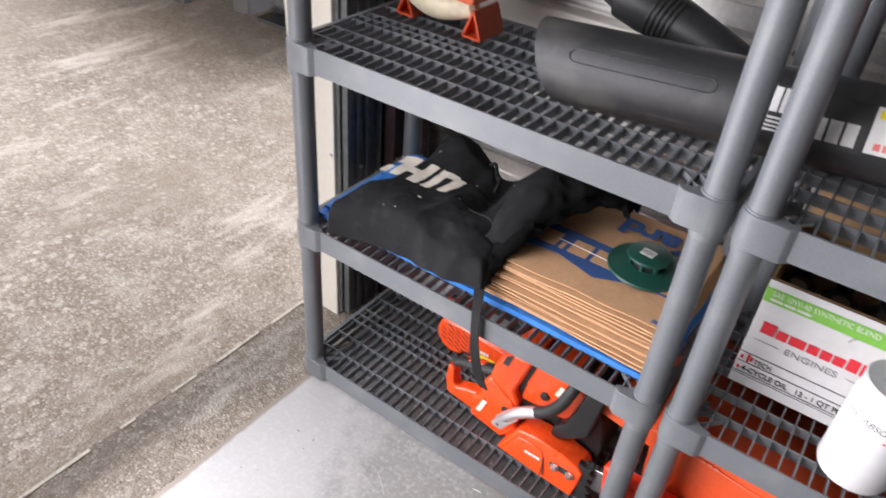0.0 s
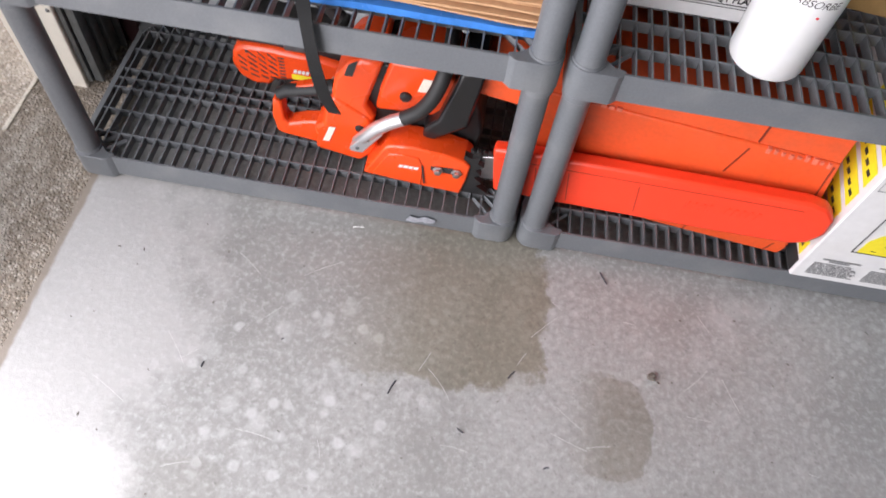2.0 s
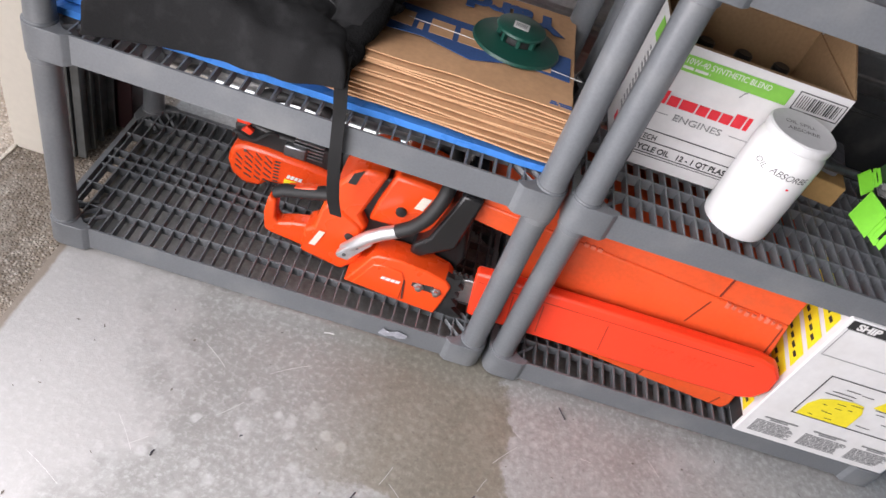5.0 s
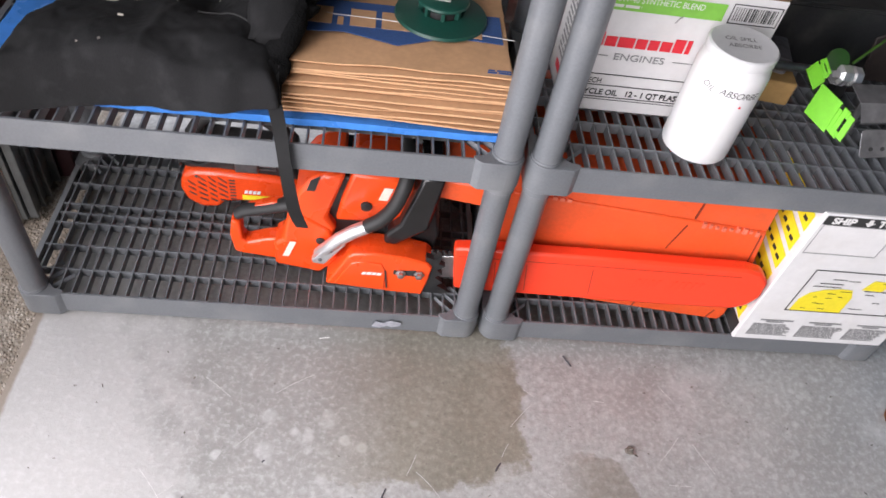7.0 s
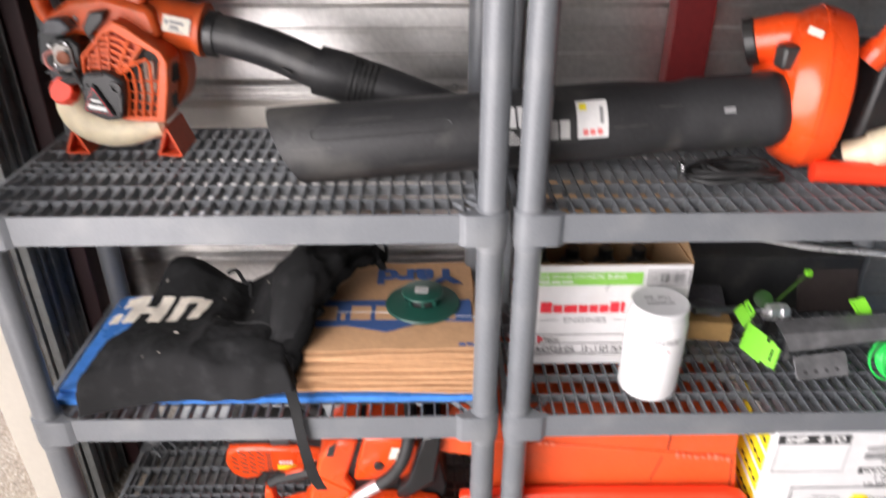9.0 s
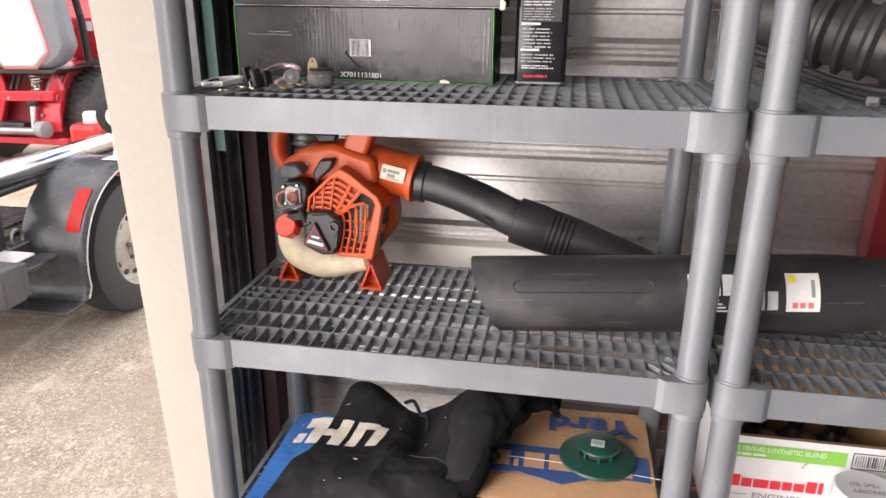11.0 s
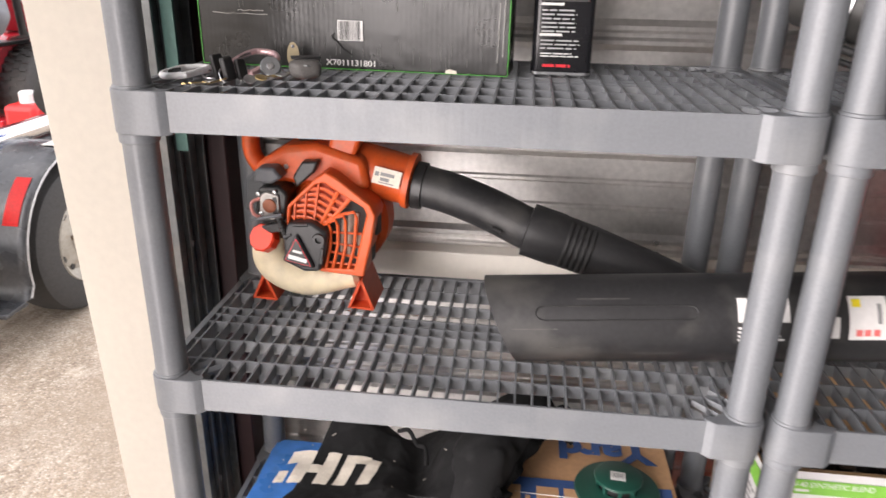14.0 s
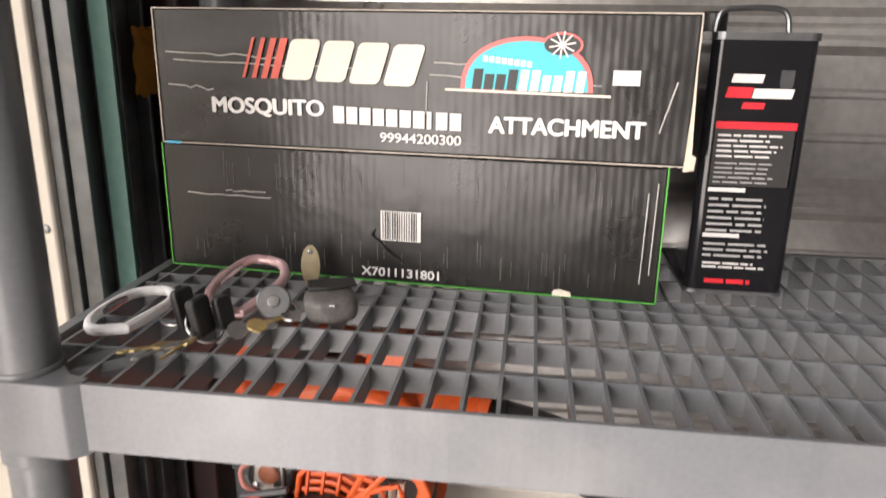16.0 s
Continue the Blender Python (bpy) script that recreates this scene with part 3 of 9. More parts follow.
def build_unit():
    unit = thing("shelving_unit", (-UNIT_W / 2 - 0.004, 0, 0), "dark grey plastic five-tier shelving unit with open grid shelves", "shelving unit", "shelving units")
    hx = UNIT_W / 2
    shelf_me = None
    bars = []
    w = UNIT_W / 36
    for i in range(1, 36):
        # bars along the depth, thinner below
        x = -hx + i * w
        edge = hx - abs(x)
        inset = max(0.012, 0.088 - edge)
        bm = bmesh.new()
        for v in box(bm, x - 0.0015, x + 0.0015, inset, UNIT_D - inset, -0.022, -0.0012):
            if v.co.z < -0.01:
                v.co.x = x + (v.co.x - x) * 0.6
        bars.append(bm)
    y = 0.012
    for step in (0.0635, 0.0635, 0.0635, 0.0285, 0.0285, 0.0635, 0.0635):
        # bars along the width
        y += step
        inset = max(0.012, 0.088 - min(y, UNIT_D - y))
        bars.append(nbox(-hx + inset, hx - inset, y - 0.0014, y + 0.0014, -0.0215, -0.0008))
    for i, bm in enumerate(bars):
        bars[i] = bpy.data.meshes.new("grid_bar")
        bm.to_mesh(bars[i])
        bm.free()
        bars[i].materials.append(GREY_PLASTIC)
    for k, top in enumerate(TOPS):
        if shelf_me is None:
            bm = bmesh.new()
            # rim: top flange and fascia on four sides
            box(bm, -hx + 0.06, hx - 0.06, 0.009, 0.0135, -0.004, 0.0)
            box(bm, -hx + 0.06, hx - 0.06, 0.009, 0.0125, -SH, -0.004)
            box(bm, -hx + 0.06, hx - 0.06, UNIT_D - 0.015, UNIT_D - 0.004, -0.004, 0.0)
            box(bm, -hx + 0.06, hx - 0.06, UNIT_D - 0.0075, UNIT_D - 0.004, -SH, -0.004)
            for s in (-1, 1):
                a, c = sorted((s * (hx - 0.004), s * (hx - 0.015)))
                box(bm, a, c, 0.06, UNIT_D - 0.06, -0.004, 0.0)
                a, c = sorted((s * (hx - 0.004), s * (hx - 0.0075)))
                box(bm, a, c, 0.06, UNIT_D - 0.06, -SH, -0.004)
            # diagonal ribs in the corners
            for s in (-1, 1):
                for t in (-1, 1):
                    for q in (0.026, 0.036, 0.046):
                        cx, cy = s * (hx - 0.036 - q * 0.45), UNIT_D / 2 + t * (UNIT_D / 2 - 0.036 - q * 0.45)
                        o = (q - 0.036) * 1.6
                        p0 = Vector((s * (hx - 0.045 - o), UNIT_D / 2 + t * (UNIT_D / 2 - 0.045 + o), 0))
                        p1 = p0 + Vector((-s * 0.035, -t * 0.035, 0))
                        tube(bm, [p0 + Vector((0, 0, -0.008)), p1 + Vector((0, 0, -0.008))], 0.0035, 4, flat=2.0)
            me = bpy.data.meshes.new("shelf")
            bm.normal_update()
            bm.to_mesh(me)
            bm.free()
            shelf = part_mesh("shelf", me, GREY_PLASTIC, unit, smooth=False)
            shelf_me = me
        else:
            shelf = new("shelf", shelf_me)
            shelf.parent = unit
        shelf.location = (0, 0, top)
        for me in bars:
            ob = new("grid_bar", me)
            ob.parent = shelf
        for s in (1, -1):
            for t in (1, -1):
                bm = bmesh.new()
                prism(bm, collar_pts(s, t), -SH - 0.004, 0.0015)
                if top > 0.1:
                    lathe(bm, [(0.0275, -SH - 0.018), (0.0275, -SH), (0.0275, 0.004), (0.026, 0.006)], 20, Matrix.Translation((s * 0.0297, t * 0.0297, 0)))
                else:
                    lathe(bm, [(0.0275, -SH), (0.0275, 0.004), (0.026, 0.006)], 20, Matrix.Translation((s * 0.0297, t * 0.0297, 0)))
                c = part("collar", bm, GREY_PLASTIC, shelf, bevel=0.0012)
                c.location = (-s * hx, UNIT_D / 2 - t * UNIT_D / 2, 0)
    post_me = None
    for k in range(4):
        for s in (-1, 1):
            for t in (-1, 1):
                z0, z1 = TOPS[k] - 0.002, TOPS[k + 1] - SH + 0.002
                if post_me is None:
                    bm = nlathe([(0.0255, 0), (0.0245, 0.03), (0.0245, z1 - z0 - 0.03), (0.0255, z1 - z0)], 28)
                    po = part("post", bm, GREY_PLASTIC, unit)
                    post_me = po.data
                else:
                    po = new("post", post_me)
                    po.parent = unit
                po.location = (s * (hx - 0.0297), UNIT_D / 2 + t * (UNIT_D / 2 - 0.0297), z0)
    return unit


unit_a = build_unit()
copy_thing(unit_a, pose(UNIT_W / 2 + 0.004, 0, 0))

# ---- things on the bottom shelves ----
rnd = random.Random(7)


def world_part(owner):
    """part() for meshes laid out in world coordinates."""
    back = owner.matrix_basis.inverted()

    def put(name, bm, material, label="", parent=None, **kw):
        bm.transform(back)
        return part(name, bm, material, parent or owner, label, **kw)
    return put


def place(owner, m):
    return owner.matrix_basis.inverted() @ m


FRONT = lambda x, y, z: face((x, y, z), (1, 0, 0), (0, 0, 1))


def chainsaw():
    saw = thing("chainsaw", (-0.32, 0.16, 0.066), "large orange petrol chainsaw with black handle standing on the bottom shelf", "chainsaw")
    p = world_part(saw)
    p("rear_handle", nprism([(-0.530, 0.198), (-0.536, 0.150), (-0.530, 0.104), (-0.515, 0.098), (-0.42, 0.084), (-0.42, 0.158), (-0.47, 0.146), (-0.503, 0.132), (-0.511, 0.144), (-0.513, 0.192)], 0.120, 0.156, "y"), ORANGE, bevel=0.005)
    p("fuel_tank", nprism([(-0.445, 0.088), (-0.350, 0.067), (-0.322, 0.100), (-0.312, 0.125), (-0.33, 0.205), (-0.40, 0.250), (-0.418, 0.225), (-0.426, 0.166), (-0.445, 0.152)], 0.106, 0.170, "y"), ORANGE, bevel=0.007)
    p("grip", ntube([(-0.521, 0.142, 0.196), (-0.505, 0.142, 0.209), (-0.46, 0.142, 0.222), (-0.405, 0.142, 0.24)], [0.015, 0.016, 0.017, 0.018], 14, flat=0.8), BLACK_RUBBER, "black rubber grip")
    p("trigger_lock", nprism([(-0.50, 0.222), (-0.45, 0.242), (-0.42, 0.245), (-0.42, 0.232), (-0.49, 0.214)], 0.135, 0.155, "y"), ORANGE, bevel=0.003)
    p("air_filter_cover", nprism([(-0.405, 0.255), (-0.398, 0.295), (-0.37, 0.338), (-0.345, 0.352), (-0.304, 0.355), (-0.322, 0.29), (-0.338, 0.235), (-0.318, 0.205), (-0.335, 0.16), (-0.40, 0.19)], 0.110, 0.245, "y"), ORANGE, bevel=0.008)
    p("cylinder_cover", nprism([(-0.292, 0.355), (-0.22, 0.352), (-0.175, 0.34), (-0.148, 0.29), (-0.155, 0.235), (-0.23, 0.225), (-0.322, 0.222), (-0.312, 0.28)], 0.118, 0.250, "y"), ORANGE, bevel=0.008)
    p("crankcase", nprism([(-0.40, 0.085), (-0.12, 0.085), (-0.105, 0.19), (-0.12, 0.27), (-0.17, 0.325), (-0.35, 0.335), (-0.385, 0.25)], 0.132, 0.262, "y"), BLACK_PLASTIC, "black engine block", bevel=0.006)
    p("filter_label", nprism([(-0.378, 0.309), (-0.370, 0.336), (-0.352, 0.349), (-0.362, 0.310)], 0.1085, 0.1105, "y"), BLACK_PRINT, "small black label")
    cover = p("clutch_cover", nprism([(-0.336, 0.086), (-0.330, 0.095), (-0.292, 0.176), (-0.280, 0.184), (-0.236, 0.190), (-0.170, 0.183), (-0.130, 0.172), (-0.117, 0.158), (-0.122, 0.110), (-0.130, 0.066), (-0.20, 0.071), (-0.27, 0.078)], 0.064, 0.125, "y"), ORANGE, bevel=0.004)
    p("raised_panel", nprism([(-0.318, 0.090), (-0.284, 0.160), (-0.262, 0.166), (-0.222, 0.163), (-0.212, 0.140), (-0.212, 0.080)], 0.0615, 0.066, "y"), ORANGE, parent=cover, bevel=0.0025)
    p("slot", nprism([(-0.196, 0.131), (-0.134, 0.127), (-0.130, 0.134), (-0.152, 0.147), (-0.196, 0.143)], 0.0634, 0.066, "y"), BLACK_PRINT, "dark adjuster slot", parent=cover)
    p("cover_seam", nprism([(-0.208, 0.086), (-0.205, 0.086), (-0.212, 0.142), (-0.215, 0.142)], 0.0612, 0.0625, "y"), BLACK_PRINT)
    cover_print = plates("cover_print", [(0, 0.008, 0, 0.008), (0.010, 0.019, 0, 0.008), (0.021, 0.029, 0, 0.008), (0.031, 0.040, 0, 0.008)], WHITE_PRINT, saw, place(saw, FRONT(-0.262, 0.0615, 0.128)), "white printed mark", slant=0.35)
    for x in (-0.181, -0.143):
        nut = p("nut", nlathe([(0.011, 0), (0.011, 0.003), (0.0075, 0.004), (0.0075, 0.010), (0.003, 0.011)], 6, along((x, 0.062, 0.138), (x, 0.0, 0.138))), STEEL, "steel hexagon nut", smooth=False)
    p("handle_bracket", ntube([(-0.352, 0.090, 0.150), (-0.333, 0.084, 0.178), (-0.309, 0.080, 0.212), (-0.282, 0.078, 0.238), (-0.252, 0.078, 0.258)], [0.0125, 0.0145, 0.0145, 0.0145, 0.014], 14, flat=1.0), ALU, "bare aluminium handle end")
    p("bracket_plate", nprism([(-0.366, 0.146), (-0.362, 0.138), (-0.338, 0.136), (-0.306, 0.186), (-0.296, 0.200), (-0.312, 0.216), (-0.330, 0.196)], 0.072, 0.088, "y"), ALU, "flat aluminium bracket plate", bevel=0.003)
    for x, z in ((-0.348, 0.152), (-0.326, 0.182), (-0.318, 0.194)):
        p("screw", nlathe([(0.0042, 0), (0.0038, 0.002), (0.001, 0.0025)], 10, along((x, 0.0715, z), (x, 0, z))), DULL_STEEL)
    p("front_handle", ntube(spline([(-0.258, 0.078, 0.254), (-0.228, 0.078, 0.282), (-0.205, 0.080, 0.325), (-0.190, 0.100, 0.375), (-0.188, 0.170, 0.395), (-0.200, 0.250, 0.380), (-0.22, 0.285, 0.30), (-0.25, 0.280, 0.16)]), 0.0145, 14), BLACK_RUBBER, "black rubber-coated tube handle")
    p("hand_guard", nprism([(-0.222, 0.195), (-0.220, 0.221), (-0.194, 0.250), (-0.182, 0.297), (-0.160, 0.383), (-0.117, 0.383), (-0.125, 0.313), (-0.134, 0.243), (-0.198, 0.190)], 0.090, 0.262, "y"), mat("glossy_black_plastic", (0.014, 0.014, 0.015), 0.22, var=0.2, fine=60, bump=0.03), "glossy black hand guard", bevel=0.007)
    p("choke_knob", nlathe([(0.012, 0), (0.011, 0.006), (0.006, 0.007)], 16, along((-0.262, 0.119, 0.272), (-0.262, 0, 0.276))), BLACK_PLASTIC, "round black cap")
    p("cap", nlathe([(0.010, 0), (0.009, 0.002)], 8, along((-0.350, 0.1052, 0.172), (-0.35, 0, 0.172))), BLACK_PLASTIC)
    plates("badge", [(0, 0.013, 0, 0.046)], CREAM_PRINT, saw, place(saw, FRONT(-0.428, 0.1045, 0.119)), "pale worn sticker", slant=0.35)
    plates("warning_label", [(0, 0.018, 0, 0.034)], CREAM_PRINT, saw, place(saw, FRONT(-0.240, 0.1172, 0.292)), "cream warning label", slant=0.3)
    bm = bmesh.new()
    prism(bm, [(-0.132, 0.185), (-0.116, 0.179), (-0.100, 0.186), (-0.104, 0.166), (-0.090, 0.158), (-0.106, 0.145), (-0.093, 0.132), (-0.108, 0.122), (-0.090, 0.105), (-0.100, 0.095), (-0.074, 0.076), (-0.082, 0.067), (-0.126, 0.069), (-0.136, 0.1)], 0.070, 0.084, "y")
    p("bumper_spike", bm, BLACK_PLASTIC, "black toothed bumper spike")
    p("guide_bar", nprism([(-0.125, 0.104), (0.10, 0.128), (0.10, 0.196), (-0.125, 0.172)], 0.0835, 0.0875, "y"), STEEL, "bare steel guide bar", bevel=0.001)
    for z in (0.102, 0.176):
        for k in range(5):
            x = -0.122 + k * 0.012
            p("chain_link", nprism([(x, z), (x + 0.0088, z + 0.001), (x + 0.0088, z + 0.008), (x + 0.003, z + 0.0105), (x, z + 0.007)], 0.085, 0.092, "y"), BLACK_PRINT, "dark oily chain link", smooth=False)
    # bar cover: yawed a little to the front and tipped up towards its end
    M = Matrix.Translation((-0.072, 0.072, 0.152)) @ Matrix.Rotation(radians(-6.6), 4, "Z") @ Matrix.Rotation(radians(-7.6), 4, "Y")
    bm = nprism([(0.0, -0.064), (0.10, -0.068), (0.45, -0.069), (0.585, -0.066), (0.615, -0.054), (0.636, -0.022), (0.637, 0.022), (0.618, 0.048), (0.585, 0.058), (0.30, 0.064), (0.06, 0.066), (0.0, 0.062)], 0.0, 0.030, "y")
    bm.transform(M)
    sc = p("bar_scabbard", bm, RED_PLASTIC, "bright red-orange plastic bar cover", bevel=0.006)
    # darker red strips carry the shade of the moulded creases
    crease = mat("red_crease_shade", (0.42, 0.03, 0.012), 0.5, bump=0)
    for u, z0, z1 in ((0.085, -0.052, 0.030), (0.150, -0.052, 0.030), (0.285, -0.050, 0.028)):
        bm = nbox(u, u + 0.0022, -0.0008, 0.001, z0, z1)
        bm.transform(M)
        p("crease", bm, crease, parent=sc, smooth=False)
    bm = nprism([(0.01, 0.040), (0.58, 0.036), (0.58, 0.0375), (0.01, 0.0415)], -0.0008, 0.001, "y")
    bm.transform(M)
    p("crease", bm, crease, parent=sc, smooth=False)
    for k in range(9):
        u = 0.375 + k * 0.0135 + (0.02 if k > 3 else 0)
        bm = nprism([(u, -0.012), (u + 0.006, -0.012), (u + 0.012, 0.010), (u + 0.006, 0.010)], -0.0011, 0.001, "y")
        bm.transform(M)
        p("embossing", bm, RED_PLASTIC, parent=sc, smooth=False)
    return saw


def top_handle_saw():
    saw = thing("small_chainsaw", (-0.53, 0.33, 0.066), "small orange top-handle chainsaw with vent slots and a yellow label", "chainsaw")
    p = world_part(saw)
    y = 0.292
    body = p("starter_cover", nprism([(-0.668, 0.135), (-0.660, 0.172), (-0.636, 0.190), (-0.58, 0.192), (-0.46, 0.184), (-0.40, 0.172), (-0.392, 0.145), (-0.41, 0.118), (-0.46, 0.112), (-0.545, 0.105), (-0.575, 0.100), (-0.585, 0.082), (-0.625, 0.078), (-0.655, 0.098)], y, 0.36, "y"), ORANGE, bevel=0.012)
    for j in range(5):
        for i in range(4):
            # slanted slots that follow the round end of the cover
            if (i, j) in ((0, 4), (0, 0)):
                continue
            cx, cz, w, drop = -0.640 + 0.022 * i, 0.105 + 0.0155 * j, 0.0075 + 0.0015 * (i % 2), 0.0035 + 0.001 * j
            p("vent_slot", nprism([(cx - w, cz + drop), (cx + w, cz - drop), (cx + w, cz - drop + 0.0042), (cx - w, cz + drop + 0.0042)], y - 0.0006, y + 0.001, "y"), BLACK_PRINT, parent=body, smooth=False)
    for j in range(8):
        cz = 0.104 + 0.0092 * j
        p("vent_slot", nprism([(-0.561, cz), (-0.548, cz), (-0.547, cz + 0.0042), (-0.560, cz + 0.0042)], y - 0.0006, y + 0.001, "y"), BLACK_PRINT, parent=body, smooth=False)
    plates("label", [(0, 0.062, 0, 0.014)], YELLOW_PRINT, body, body.matrix_basis.inverted() @ place(saw, FRONT(-0.534, y - 0.0004, 0.117)), "yellow label")
    plates("print", [(0, 0.007, 0, 0.01), (0.009, 0.016, 0, 0.01), (0.018, 0.025, 0, 0.01), (0.027, 0.034, 0, 0.01)], WHITE_PRINT, body, place(saw, FRONT(-0.530, y - 0.0004, 0.135)), slant=0.3)
    p("nut", nlathe([(0.010, 0), (0.009, 0.003), (0.006, 0.004), (0.006, 0.008)], 6, along((-0.437, y, 0.135), (-0.437, 0, 0.135))), STEEL, smooth=False)
    p("top_housing", nprism([(-0.655, 0.185), (-0.662, 0.228), (-0.63, 0.245), (-0.57, 0.235), (-0.42, 0.232), (-0.41, 0.17)], 0.305, 0.40, "y"), BLACK_PLASTIC, "black top housing", bevel=0.008)
    p("top_handle", ntube(spline([(-0.64, 0.345, 0.25), (-0.60, 0.345, 0.30), (-0.50, 0.345, 0.31), (-0.43, 0.345, 0.26)]), 0.015, 12), BLACK_RUBBER)
    p("choke_lever", nprism([(-0.64, 0.232), (-0.628, 0.245), (-0.612, 0.236), (-0.62, 0.224)], 0.285, 0.296, "y"), RED_PLASTIC, bevel=0.002)
    p("muffler", nbox(-0.545, -0.495, 0.290, 0.31, 0.196, 0.226), DULL_STEEL, "dull metal muffler", bevel=0.004)
    for k in range(5):
        p("cooling_fin", nbox(-0.53 + 0.001 * k, -0.46, 0.300, 0.345, 0.200 + 0.009 * k, 0.2035 + 0.009 * k), DULL_STEEL)
    p("fuel_line", ntube(spline([(-0.66, 0.30, 0.20), (-0.65, 0.285, 0.225), (-0.61, 0.288, 0.215), (-0.58, 0.30, 0.235), (-0.56, 0.31, 0.225)]), 0.004, 8), BLACK_RUBBER, "black fuel line")
    p("lever", nbox(-0.655, -0.625, 0.300, 0.318, 0.238, 0.247), RED_PLASTIC, "small red lever", bevel=0.002)
    p("screw", nlathe([(0.004, 0), (0.003, 0.002)], 8, along((-0.628, y, 0.175), (-0.628, 0, 0.175))), STEEL)
    saw.matrix_basis = Matrix.Translation((0, -0.030, 0)) @ saw.matrix_basis
    return saw


def saw_case():
    case = thing("saw_case", (0.2, 0.21, 0.066), "worn orange plastic chainsaw carrying case with a scuffed seam", "case")
    C = Matrix.Translation((0.553, 0.046, 0.0)) @ Matrix.Rotation(radians(-6.4), 4, "Z")

    def p(name, bm, material, label="", **kw):
        bm.transform(C)
        return world_part(case)(name, bm, material, label, **kw)
    p("shell", nprism([(-0.556, 0.067), (-0.075, 0.067), (-0.012, 0.068), (-0.004, 0.090), (-0.020, 0.270), (-0.034, 0.354), (-0.690, 0.354), (-0.684, 0.306), (-0.566, 0.300)], 0, 0.29, "y"), CASE_ORANGE, bevel=0.004)
    lid = p("lid", nprism([(-0.688, 0.3545), (-0.034, 0.3545), (-0.036, 0.372), (-0.040, 0.425), (-0.56, 0.43)], 0.002, 0.288, "y"), CASE_ORANGE, bevel=0.003)
    chewed = mat("chewed_plastic", (0.66, 0.16, 0.09), 0.7, var=0.2, bump=0.2)
    for k in range(9):
        x = -0.162 + k * 0.0135
        p("hinge_tooth", nbox(x, x + rnd.uniform(0.005, 0.010), -0.004, 0.008, 0.345 + rnd.uniform(-0.004, 0.002), 0.353 + rnd.uniform(-0.002, 0.004)), chewed, smooth=False)
    for k in range(3):
        x = -0.462 + k * 0.014
        p("hinge_tooth", nbox(x, x + 0.009, -0.003, 0.006, 0.352, 0.360), chewed, smooth=False)
    # fold shade of the case, laid on as strips of darker orange
    crease = mat("case_crease_shade", (0.20, 0.025, 0.01), 0.6, bump=0)
    for pts in (((-0.208, 0.268), (-0.205, 0.268), (-0.188, 0.340), (-0.191, 0.340)), ((-0.183, 0.36), (-0.180, 0.36), (-0.178, 0.42), (-0.181, 0.42)), ((-0.213, 0.070), (-0.210, 0.070), (-0.205, 0.105), (-0.208, 0.105)),
                ((-0.034, 0.255), (-0.031, 0.255), (-0.040, 0.345), (-0.043, 0.345)), ((-0.044, 0.068), (-0.041, 0.068), (-0.031, 0.10), (-0.034, 0.10))):
        p("crease", nprism(list(pts), -0.0009, 0.0025, "y"), crease, smooth=False)
    return case


